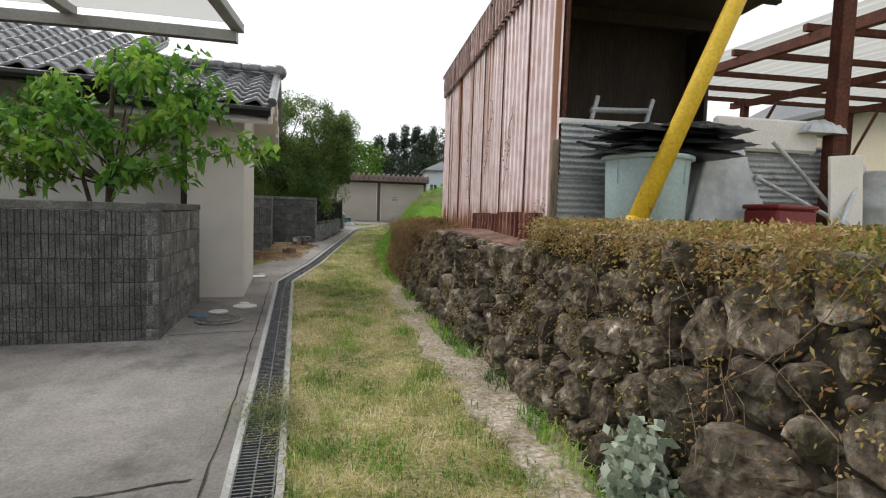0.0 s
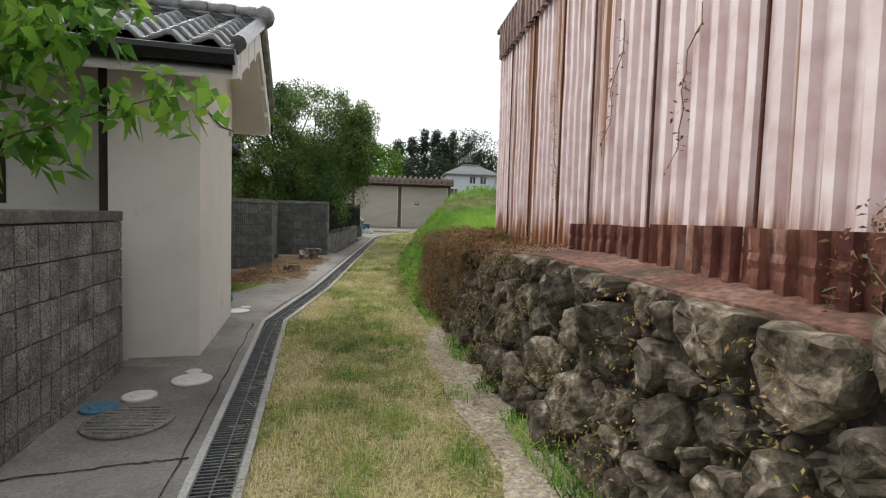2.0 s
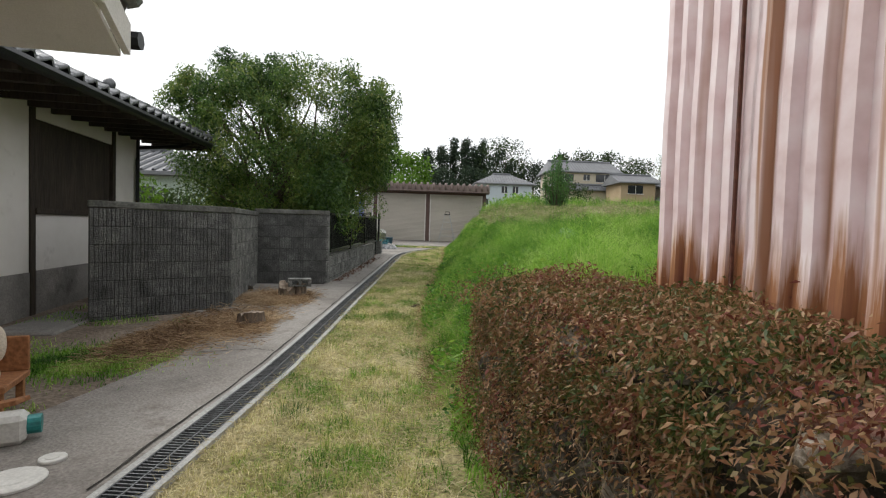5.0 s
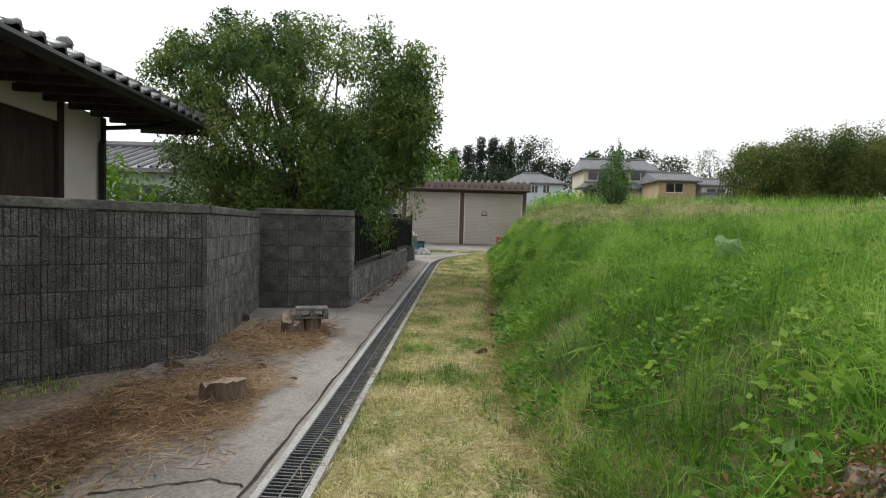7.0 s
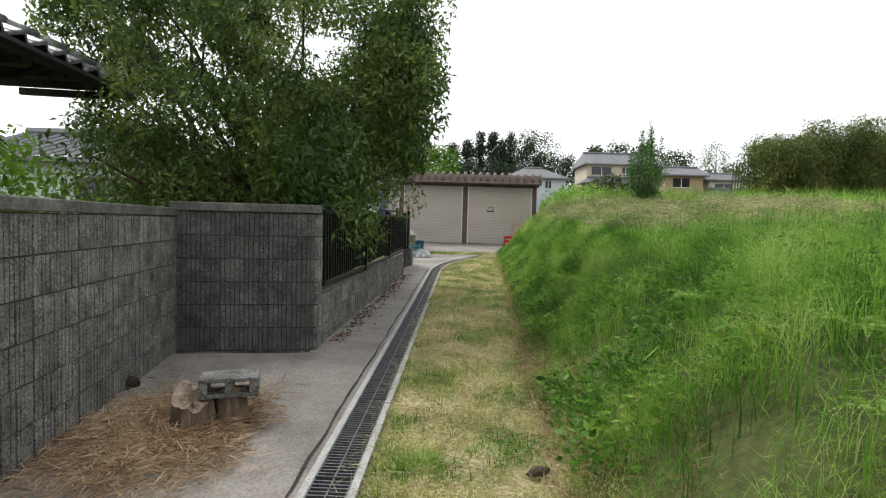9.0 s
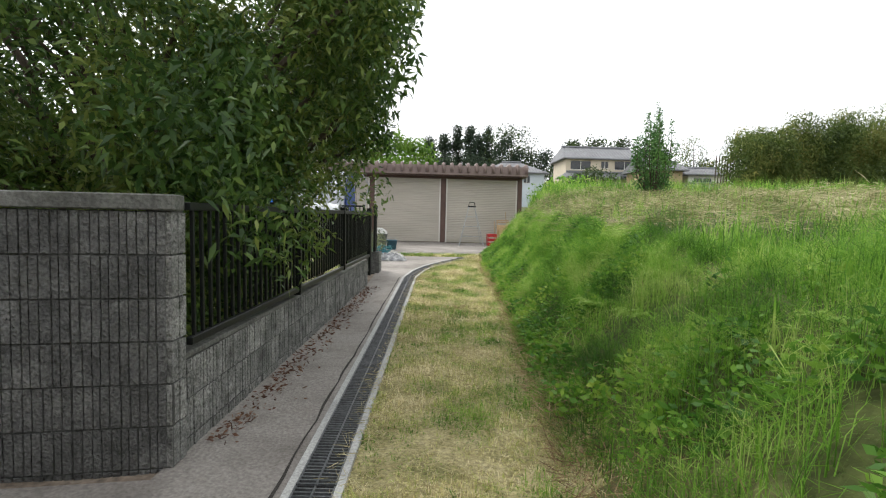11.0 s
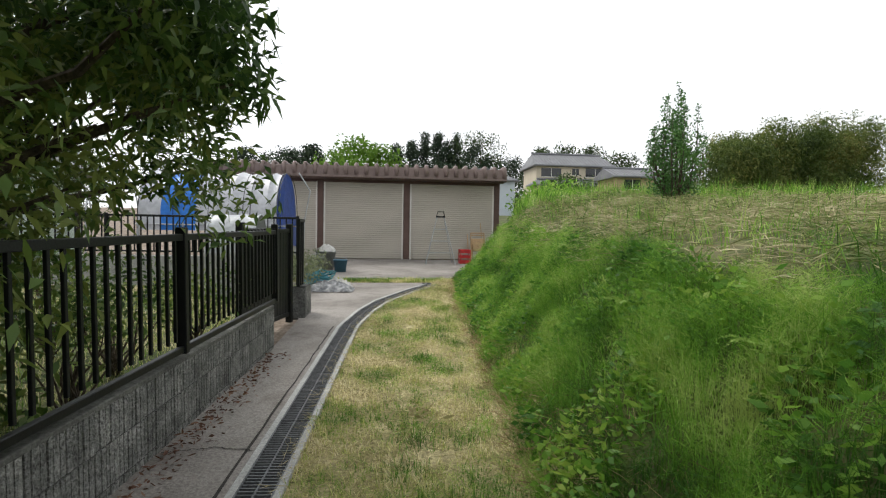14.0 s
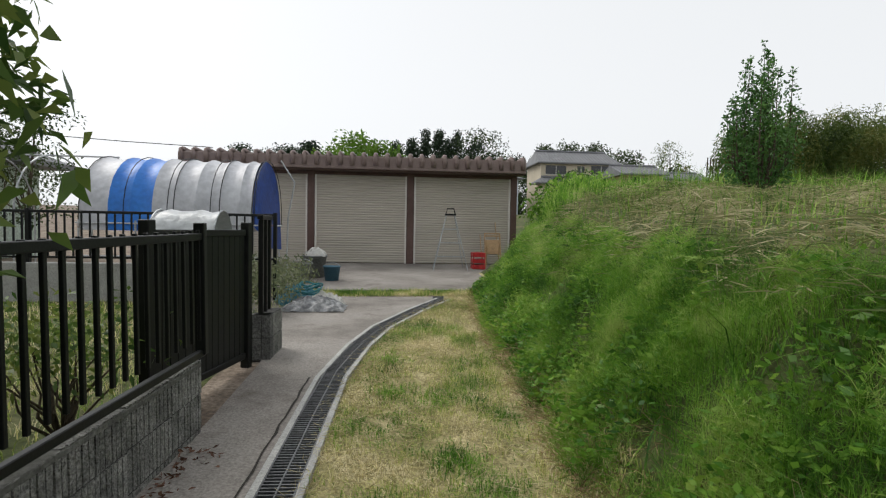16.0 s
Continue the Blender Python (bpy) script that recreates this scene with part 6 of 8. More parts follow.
def hip_roof(x0, x1, y0, y1, z0, z1, ridge, over=0.6):
    """A hipped or, with ridge as long as the house, gabled roof with its ridge."""
    bm = bmesh.new()
    x0, x1, y0, y1 = x0 - over, x1 + over, y0 - over, y1 + over
    cx, cy = (x0 + x1) / 2, (y0 + y1) / 2
    e = [bm.verts.new(p) for p in ((x0, y0, z0), (x1, y0, z0), (x1, y1, z0), (x0, y1, z0))]
    r = [bm.verts.new((cx - ridge / 2, cy, z1)), bm.verts.new((cx + ridge / 2, cy, z1))]
    u = [bm.verts.new((v.co.x, v.co.y, z0 - 0.15)) for v in e]
    bm.faces.new((e[0], e[1], r[1], r[0]))
    bm.faces.new((e[2], e[3], r[0], r[1]))
    bm.faces.new((e[1], e[2], r[1]))
    bm.faces.new((e[3], e[0], r[0]))
    for i in range(4):
        bm.faces.new((u[i], u[(i + 1) % 4], e[(i + 1) % 4], e[i]))
    bm.faces.new(u[::-1])
    tube(bm, [(cx - ridge / 2, cy, z1 + 0.1), (cx + ridge / 2, cy, z1 + 0.1)], 0.18, 6)
    return bm


def roof_ribs(roof, x0, x1, y0, y1, z0, z1, ridge, over=0.6):
    """Rounded ribs of tile up the front slope of a hip_roof."""
    x0, x1, y0, y1 = x0 - over, x1 + over, y0 - over, y1 + over
    cx, cy = (x0 + x1) / 2, (y0 + y1) / 2
    n = int((x1 - x0) / 0.45)
    for i in range(n + 1):
        x = x0 + (x1 - x0) * i / n
        f = 1.0
        if x < cx - ridge / 2:
            f = (x - x0) / max(0.01, cx - ridge / 2 - x0)
        elif x > cx + ridge / 2:
            f = (x1 - x) / max(0.01, x1 - cx - ridge / 2)
        if f > 0.05:
            part("tile_rib", tube(bmesh.new(), [(x, y0, z0 + 0.03), (x, y0 + f * (cy - y0), z0 + f * (z1 - z0) + 0.03)], 0.07, 4, False), M_FAR_ROOF, roof)


def window(parent, x0, x1, y, z0, z1):
    w = part("window", boxed(x0, x1, y - 0.06, y + 0.02, z0, z1, 0.01), M_FAR_GLASS, parent)
    part("window_frame", boxed(x0 - 0.08, x1 + 0.08, y - 0.10, y - 0.061, z0 - 0.08, z0, 0.01), M_WHITE_BOARD, w)
    part("window_mullion", boxed((x0 + x1) / 2 - 0.04, (x0 + x1) / 2 + 0.04, y - 0.10, y - 0.061, z0, z1, 0.01), M_WHITE_BOARD, w)


def simple_house(name, label, x0, x1, y0, y1, base, eave, top, ridge, wall, openings, skirt=None):
    h = thing(name, label, "house")
    part("wall", boxed(x0, x1, y0, y1, base, eave), wall, h)
    roof_ribs(part("roof", hip_roof(x0, x1, y0, y1, eave, top, ridge), M_FAR_ROOF, h), x0, x1, y0, y1, eave, top, ridge)
    if skirt:
        low = part("lower_roof", hip_roof(x0 - 0.6, x1 + 0.6, y0 - 1.2, y0 + 0.6, skirt, skirt + 0.8, x1 - x0), M_FAR_ROOF, h)
        roof_ribs(low, x0 - 0.6, x1 + 0.6, y0 - 1.2, y0 + 0.6, skirt, skirt + 0.8, x1 - x0)
        part("lower_wall", boxed(x0 - 0.4, x1 + 0.4, y0 - 1.0, y0 - 0.01, base, skirt), wall, h)
    for a, b, c, d in openings:
        window(h, a, b, y0, c, d)
    return h


simple_house("farmhouse", "two-storey cream house with grey tiled roofs on a rise", 20.0, 30.8, 86, 93, 4.0, 11.2, 13.2, 10.4, M_FAR_WALL, ((20.7, 23.6, 9.6, 10.8), (25.2, 26.2, 9.9, 10.8), (27.2, 30.0, 9.7, 10.9)), 8.3)
simple_house("blue_house", "pale blue house with a dark hipped roof far off", 8.6, 17.4, 88, 95, 3.5, 9.1, 10.9, 3.0, M_FAR_BLUE, ((12.5, 13.4, 7.6, 8.7), (14.3, 15.2, 7.6, 8.7), (9.3, 10.4, 5.6, 6.6)))
simple_house("tan_house", "tan house with a low grey gable roof far off", 28.2, 33.2, 78, 84, 3.5, 9.0, 10.3, 6.2, M_FAR_BROWN, ((29.2, 31.4, 7.4, 8.6),))
simple_house("white_house", "white house with a grey roof half hidden by trees", 35.0, 40.5, 80, 86, 3.5, 8.7, 9.8, 6.0, M_WHITE_BOARD, ((35.8, 38.2, 7.2, 8.2),), 6.6)
simple_house("green_house", "pale green house with a grey roof beyond the garden wall", -18.5, -10.2, 27.5, 33, 0.8, 3.4, 4.6, 5.0, surface("pale_green_wall", [(0.42, 0.52, 0.45), (0.50, 0.58, 0.52)], 1, 0.9, 0, 20), ((-13.0, -11.2, 1.6, 2.8),))
simple_house("cream_house", "cream-walled house behind the open canopy", 13.0, 18.5, 11.0, 17.0, 1.2, 4.6, 6.0, 4.0, M_FAR_WALL, ((14.5, 16.0, 2.6, 3.8),))

M_CONIFER = leafy("conifer_leaf", [(0.016, 0.032, 0.018), (0.03, 0.052, 0.028), (0.05, 0.078, 0.036)], 0.3, 0.7, 0.1, 0.5)
M_FAR_LEAF = leafy("far_leaf", [(0.018, 0.035, 0.01), (0.04, 0.07, 0.018), (0.075, 0.11, 0.03)], 0.35, 0.6, 0.2, 0.5)
M_FRESH = leafy("fresh_leaf", [(0.06, 0.14, 0.012), (0.11, 0.22, 0.02), (0.17, 0.29, 0.04)], 0.4, 0.6, 0.3, 0.5)
M_BAMBOO = leafy("bamboo_leaf", [(0.03, 0.055, 0.012), (0.075, 0.12, 0.024), (0.16, 0.19, 0.045), (0.30, 0.27, 0.08)], 0.25, 0.6, 0.3, 0.45)


def far_tree(name, label, x, y, base, top, width, material, shape, seed, count=1600, leaf=0.5):
    t = thing(name, label, "tree", group="far trees")
    r = np.random.default_rng(seed)
    h = top - base
    cent, spr = [], []
    for i in range(90):
        f = r.uniform(0.12, 1.0)
        if shape == "cone":
            w = width * 0.5 * (1.02 - f) ** 0.8 + 0.1
        elif shape == "tall":
            w = width * 0.5 * (1.03 - f) ** 0.6 * (0.75 + 0.25 * math.sin(f * 23 + seed))
        else:
            w = width * 0.5 * math.sqrt(max(0.02, 1 - (2 * f - 1.05) ** 2))
        a = r.uniform(0, 6.28)
        q = w * r.uniform(0.3, 1.0)
        cent.append((x + 1.25 * q * math.cos(a), y + q * math.sin(a), base + f * h))
        spr.append(0.07 * width + 0.14)
    crown("crown", cent, spr, count, leaf, leaf * 0.45, material, t, 0.2, seed)
    bm = bmesh.new()
    tube(bm, [(x, y, base), (x + 0.02 * h, y, base + 0.5 * h), (x, y, base + 0.95 * h)], [0.03 * h * 0.5, 0.02 * h * 0.5, 0.03], 6)
    part("trunk", bm, M_BARK, t)


# conifers and crowns along the skyline behind the garages
for i, (x, top, w, sh, mt) in enumerate(((0.5, 18.5, 4.5, "cone", M_CONIFER), (4.2, 20.0, 3.6, "tall", M_CONIFER), (7.3, 22.6, 3.2, "tall", M_CONIFER), (9.6, 21.6, 3.4, "tall", M_CONIFER), (12.0, 20.4, 3.6, "cone", M_CONIFER), (14.3, 22.9, 3.0, "tall", M_CONIFER), (17.0, 19.0, 4.5, "round", M_CONIFER), (19.6, 22.0, 7.5, "round", M_FAR_LEAF), (22.5, 18.2, 5.0, "round", M_FAR_LEAF), (26.0, 16.4, 5.0, "round", M_CONIFER))):
    far_tree("conifer" if sh != "round" else "far_tree", "dark tall tree on the skyline", x, 128 + (i % 3) * 3, 2.0, top + 1.2, w * 1.9, mt, sh, 100 + i, 4400, 0.6)
for i, (x, y, top, w, mt) in enumerate(((-5.2, 78, 12.0, 7.5, M_FRESH), (-1.8, 80, 11.5, 6.0, M_FRESH), (-13.5, 100, 15.2, 5.0, M_CONIFER), (-18.5, 104, 14.6, 8.0, M_CONIFER), (-24.0, 104, 14.2, 9.0, M_CONIFER), (-10.5, 112, 14.8, 5.0, M_CONIFER), (30.5, 118, 18.6, 6.0, M_FAR_LEAF), (35, 118, 19.0, 8.0, M_FAR_LEAF), (41, 118, 18.8, 9.0, M_FAR_LEAF), (47, 118, 17.6, 9.0, M_FAR_LEAF), (56, 116, 14.6, 12.0, M_FAR_LEAF), (4.0, 120, 14.5, 9.0, M_CONIFER), (10.5, 122, 15.0, 9.0, M_CONIFER), (16.5, 122, 14.8, 9.0, M_CONIFER), (30, 120, 14.0, 9.0, M_FAR_LEAF))):
    far_tree("far_tree", "rounded tree on the skyline", x, y, 2.0, top, w, mt, "round", 200 + i, 3600, 0.6)
for i, (x, y, base, top, w, mt) in enumerate(((15.2, 60, 2.5, 6.5, 4.5, M_FAR_LEAF), (6.6, 38, 1.6, 3.2, 2.6, M_FRESH), (4.6, 30.5, 1.8, 2.9, 1.9, M_WEED), (42, 92, 3.5, 15.4, 5.5, M_BAMBOO), (-13.0, 31.5, 0.8, 3.6, 3.6, M_FAR_LEAF), (-9.0, 24.0, 0.6, 2.2, 2.0, M_FAR_LEAF), (-7.5, 21.5, 0.5, 2.0, 1.8, M_FAR_LEAF), (-7.2, 17.5, 0.4, 2.4, 2.2, M_FRESH), (-10, 19, 0.4, 3.0, 3.5, M_FAR_LEAF), (-2.2, 38, 1.0, 4.6, 2.6, M_FRESH))):
    far_tree("bush", "rounded green garden bush growing on its own", x, y, base, top, w, mt, "round", 300 + i, 2600, 0.16 if y < 45 else 0.3)

# bamboo grove on the field's far side
grove = thing("bamboo_grove", "dense olive green bamboo grove with feathery tops", "grove")
r = np.random.default_rng(77)
cent, spr = [], []
for i in range(420):
    a = r.uniform(0, 1)
    x, y = 26.2 + a * 18 + r.uniform(-1.0, 1.0), 55 + 4 * a + r.uniform(-2.0, 3.0)
    top = 9.2 + 2.6 * a + 1.8 * noise.noise((x * 0.45, 0, 0)) + 1.6 * noise.noise((x * 1.3, y * 0.6, 4))
    z = 2.6 + (top - 2.6) * r.uniform(0.03, 1.0) ** 0.7
    cent.append((x, y, z))
    spr.append(0.62)
crown("foliage", cent, spr, 90000, 0.40, 0.08, M_BAMBOO, grove, 0.3, 78)
bm = bmesh.new()
for i in range(60):
    x = 25.2 + 18 * i / 60
    tube(bm, [(x, 57 + 0.06 * i, 2.2), (x + 0.2, 57 + 0.06 * i, 8.0)], 0.05, 5)
cu = part("culms", bm, M_BARK, grove)
cu["kind"] = "stuff"

# low twiggy shrubs in the garden behind the fence
for i, (x, y, h) in enumerate(((-2.25, 18.9, 0.95), (-2.5, 19.9, 0.8), (-2.15, 20.6, 0.7), (-3.3, 20.4, 1.0))):
    sb = thing("garden_shrub", "low twiggy dark green shrub behind the railing", "shrub", group="garden shrubs")
    rnd = random.Random(60 + i)
    tips = [Vector((x + rnd.uniform(-0.35, 0.35), y + rnd.uniform(-0.35, 0.35), g(y) + h * rnd.uniform(0.55, 1.0))) for k in range(16)]
    crown("crown", tips, [0.11] * 16, 900, 0.055, 0.024, M_LEAF_TREE, sb, 0.2, 61 + i)
    bm = bmesh.new()
    limbs(bm, (x, y, g(y) - 0.02), tips, 0.012, rnd)
    part("branching", bm, M_BARK, sb)

# thin tree, pale hoops and tarpaulin tunnel in the garden
thin = thing("thin_tree", "thin sparse tree in the garden", "tree")
rnd = random.Random(3)
cent = [(-9.2 + rnd.uniform(-0.9, 0.9), 31.0 + rnd.uniform(-0.6, 0.6), rnd.uniform(1.8, 4.4)) for i in range(60)]
crown("crown", cent, [0.18] * 60, 2400, 0.10, 0.045, M_FAR_LEAF, thin, 0.2, 4)
bm = bmesh.new()
tube(bm, [(-9.2, 31, 0.75), (-9.15, 31, 2.4), (-9.0, 31, 4.0)], [0.06, 0.04, 0.015], 6)
limbs(bm, (-9.2, 31, 1.8), [Vector(c) for c in cent[::6]], 0.02, rnd)
part("trunk", bm, M_BARK, thin)


# ---- things by the shed ----
M_TUB = surface("pale_blue_plastic", [(0.34, 0.45, 0.47), (0.42, 0.53, 0.55)], 3, 0.45, 0.05, 50, fine=0.12)
M_YELLOW = surface("yellow_paint", [(0.55, 0.36, 0.02), (0.68, 0.46, 0.04)], 3, 0.5, 0.1, 50, fine=0.15, spots=((0.25, 0.13, 0.03), 9, 0.62, 0.72))
M_NET = surface("black_net", [(0.006, 0.006, 0.007), (0.02, 0.02, 0.022)], 9, 0.4, 0.5, 60)
M_FILM = surface("grey_plastic_film", [(0.34, 0.36, 0.37), (0.50, 0.52, 0.53)], 4, 0.3, 0.5, 12, fine=0.15)
M_REDBOX = surface("dark_red_plastic", [(0.14, 0.018, 0.02), (0.20, 0.03, 0.03)], 4, 0.5, 0.1, 40, fine=0.15)

tub = thing("plastic_tub", "large round pale blue plastic tub on the terrace", "tub", (1.755, 3.15, 1.22))
bm = bmesh.new()
lathe(bm, [(0.225, 0.0), (0.24, 0.02), (0.262, 0.44), (0.268, 0.46)], 32)
part("body", bm, M_TUB, tub, smooth=True)
bm = bmesh.new()
lathe(bm, [(0.268, 0.45), (0.287, 0.455), (0.287, 0.48), (0.268, 0.485)], 32)
part("rim", bm, M_TUB, tub, smooth=True)
for a in (200, 250, 300):
    part("stiffener", boxed(0.245, 0.266, -0.004, 0.004, 0.30, 0.45, 0, Matrix.Rotation(radians(a), 4, "Z")), M_TUB, tub)


def crumpled(w, d, h, seed, material, name, n=18, amp=0.05):
    """A folded sheet heap: a domed grid with sharp creases."""
    bm = bmesh.new()
    rows = []
    for i in range(n + 1):
        row = []
        for j in range(n + 1):
            u, v = i / n * 2 - 1, j / n * 2 - 1
            z = h * max(0.0, 1 - max(abs(u), abs(v)) ** 2.2)
            k = noise.noise((u * 3.1 + seed, v * 3.1, seed)) + 0.5 * noise.noise((u * 8 + seed, v * 7, 1))
            row.append(bm.verts.new((u * w / 2 * (1 + 0.12 * k), v * d / 2 * (1 + 0.12 * noise.noise((v * 4, u * 4, seed))), z + amp * abs(k) * (0.3 + z / max(h, 0.01)))))
        rows.append(row)
    for a, b in zip(rows, rows[1:]):
        for j in range(n):
            bm.faces.new((a[j], b[j], b[j + 1], a[j + 1]))
    bm.faces.new([r[0] for r in rows] + rows[-1][1:] + [r[-1] for r in rows[::-1][1:]] + rows[0][-2:0:-1])
    return bm


for i, (x, z, w, rz) in enumerate(((1.85, 1.71, 0.86, 4), (1.95, 1.77, 0.80, -6), (1.82, 1.83, 0.72, 3), (2.02, 1.86, 0.62, -4))):
    net = thing("folded_net", "folded black plastic net lying in a pile over a tub", "net", (x, 3.15, z), "net pile", "", rz)
    part("fold", crumpled(w, 0.55, 0.07, i * 3.3, M_NET, "fold", 16, 0.02), M_NET, net)
    for e in range(5):
        part("edge", boxed(-w / 2 - 0.10, -w / 2 + 0.12, -0.22 + 0.09 * e, -0.19 + 0.09 * e, 0.01, 0.02, 0.002, Matrix.Rotation(radians(-4 + 3 * e), 4, "Y")), M_NET, net)

pole = thing("yellow_pole", "leaning yellow painted steel pole, chipped", "pole")
part("tube", tube(bmesh.new(), [(1.49, 2.80, 1.22), (2.21, 3.0, 2.69), (2.61, 3.11, 3.49)], 0.056, 14), M_YELLOW, pole, smooth=True)
part("base_collar", tube(bmesh.new(), [(1.485, 2.798, 1.21), (1.52, 2.81, 1.29)], 0.062, 14), M_YELLOW, pole)
stand = thing("pipe_stand", "grey steel pipe frame standing in the dark shed", "frame")
for x in (1.80, 2.30):
    part("leg", tube(bmesh.new(), [(x - 0.03, 4.2, 1.2), (x, 4.2, 2.1), (x + 0.06, 4.2, 2.34)], 0.022, 8), M_GALV, stand)
part("cross_bar", tube(bmesh.new(), [(1.80, 4.2, 2.22), (2.32, 4.2, 2.24)], 0.026, 8), M_GALV, stand)
film = thing("plastic_sheet", "crumpled grey plastic sheeting draped over a pile", "sheeting", (2.42, 3.36, 1.22))
part("drape", crumpled(0.62, 0.30, 0.66, 7.7, M_FILM, "drape", 22, 0.08), M_FILM, film, smooth=True)
box_red = thing("red_box", "dark red plastic box lying on the terrace", "box", (2.66, 3.05, 1.22), turn=14)
part("body", boxed(-0.19, 0.19, -0.12, 0.12, 0.0, 0.17, 0.015), M_REDBOX, box_red)
part("lid", boxed(-0.20, 0.20, -0.13, 0.13, 0.17, 0.20, 0.01), M_REDBOX, box_red)
for i, (a, b) in enumerate((((2.70, 3.2, 1.86), (3.25, 3.1, 1.28)), ((2.62, 3.25, 1.62), (3.30, 3.05, 1.24)), ((3.05, 3.0, 1.24), (3.42, 3.2, 1.72)))):
    pp = thing("steel_pipe", "loose grey steel pipe leaning on the low iron wall", "pipe", group="loose pipes")
    part("pipe", tube(bmesh.new(), [a, b], 0.016, 8), M_GALV, pp)
sheetb = thing("white_board", "bent white painted board leaning on the low wall", "board", (3.22, 3.12, 1.22), turn=8)
part("panel", boxed(-0.13, 0.17, -0.01, 0.01, 0.0, 0.56, 0.004, Matrix.Rotation(radians(-6), 4, "Y")), M_WHITE_BOARD, sheetb)
cloth = thing("torn_sheet", "torn pale sheet hanging over the low iron wall", "sheet", (2.85, 3.46, 1.85))
part("drape", boxed(-0.42, 0.42, -0.03, 0.03, -0.02, 0.22, 0.02), M_WHITE_BOARD, cloth)
part("fold", crumpled(0.34, 0.22, 0.10, 3.1, M_FILM, "fold", 12, 0.04), M_FILM, cloth).matrix_basis = Matrix.Translation((0.40, -0.02, 0.12))
drum = thing("metal_drum", "pale grey steel drum behind the low wall", "drum", (4.05, 3.7, 1.22))
bm = bmesh.new()
lathe(bm, [(0.24, 0), (0.25, 0.02), (0.25, 0.22), (0.262, 0.24), (0.25, 0.26), (0.25, 0.50), (0.26, 0.52)], 24)
part("body", bm, M_FILM, drum, smooth=True)

canopy = thing("open_canopy", "open farm canopy of pale corrugated panels on rusty steel posts", "canopy")


def canopy_z(y):
    return 3.55 + 0.07 * (y - 4.0)


bm = bmesh.new()
xs = np.arange(4.9, 12.01, 0.06)
a = [bm.verts.new((x, 4.2, canopy_z(4.2) + 0.015 * math.sin(x * 40))) for x in xs]
b = [bm.verts.new((x, 10.0, canopy_z(10.0) + 0.015 * math.sin(x * 40))) for x in xs]
for i in range(len(xs) - 1):
    bm.faces.new((a[i], a[i + 1], b[i + 1], b[i]))
part("roof_sheet", bm, M_PANEL, canopy)
for y in (4.25, 5.4, 6.6, 7.8, 8.9, 9.9):
    part("purlin", boxed(4.85, 12, y - 0.03, y + 0.03, canopy_z(y) - 0.11, canopy_z(y) - 0.03), M_RUST, canopy)
for x in (4.95, 7.4, 9.8):
    part("beam", boxed(x - 0.05, x + 0.05, 4.2, 10.0, -0.06, 0.06, 0, Matrix.Translation((0, 4.0, 3.36)) @ Matrix.Rotation(math.atan(0.07), 4, "X") @ Matrix.Translation((0, -4.0, 0))), M_RUST, canopy)
for x, y in ((4.95, 9.6), (7.4, 9.6), (9.8, 9.6), (7.4, 4.5), (9.8, 4.5)):
    part("post", boxed(x - 0.06, x + 0.06, y - 0.06, y + 0.06, 1.1, canopy_z(y) - 0.1, 0.006), M_RUST, canopy)
    part("brace", tube(bmesh.new(), [(x + 0.05, y, 2.6), (x + 0.25, y, 3.0), (x + 0.7, y, canopy_z(y) - 0.12)], 0.03, 6), M_RUST, canopy)
rpost = thing("rusty_post", "rusty red steel post at the corner of the shed", "post")
part("column", boxed(3.34, 3.45, 3.38, 3.48, 1.15, 3.50, 0.005), M_RUST, rpost)

# ---- things in the yard ----
M_DISC = surface("pale_lid", [(0.50, 0.49, 0.46), (0.60, 0.59, 0.56)], 5, 0.7, 0.1, 60, fine=0.12)
M_BLUE_LID = surface("blue_lid", [(0.05, 0.13, 0.19), (0.08, 0.18, 0.25)], 5, 0.6, 0.1, 60)
M_IRON = surface("cast_iron", [(0.13, 0.125, 0.115), (0.21, 0.20, 0.185)], 8, 0.8, 0.5, 50)
for x, y, r, mt, lab in ((-1.507, 6.165, 0.055, M_DISC, "small pale round drain lid in the concrete"), (-1.457, 5.999, 0.13, M_DISC, "pale round drain lid in the concrete"), (-1.658, 5.697, 0.10, M_DISC, "pale round drain lid in the concrete"), (-1.798, 5.516, 0.10, M_BLUE_LID, "blue round water meter lid in the concrete"), (-1.828, 8.26, 0.13, M_DISC, "pale round drain lid in the concrete"), (-1.80, 8.47, 0.06, M_DISC, "small pale round drain lid in the concrete"), (-1.54, 5.33, 0.23, M_IRON, "cast iron manhole cover in the concrete")):
    lid = thing("drain_lid", lab, "drain lid", (x, y, g(y) + 0.012), "drain lids")
    bm = bmesh.new()
    lathe(bm, [(r, 0.0), (r, 0.010), (r * 0.95, 0.014)], 28)
    part("disc", bm, mt, lid)
    bm = bmesh.new()
    lathe(bm, [(r * 0.55, 0.014), (r * 0.5, 0.018)], 20)
    part("boss", bm, mt, lid)
    if r > 0.2:
        for i in range(-4, 5):
            w = math.sqrt(max(0.001, 0.20 ** 2 - (i * 0.045) ** 2))
            part("rib", boxed(-w, w, i * 0.045 - 0.008, i * 0.045 + 0.008, 0.014, 0.020), mt, lid)
# joints and cracks in the concrete are thin dark seams
M_SEAM = surface("dark_seam", [(0.025, 0.023, 0.02), (0.05, 0.046, 0.04)], 20, 0.95, 0.2, 60)


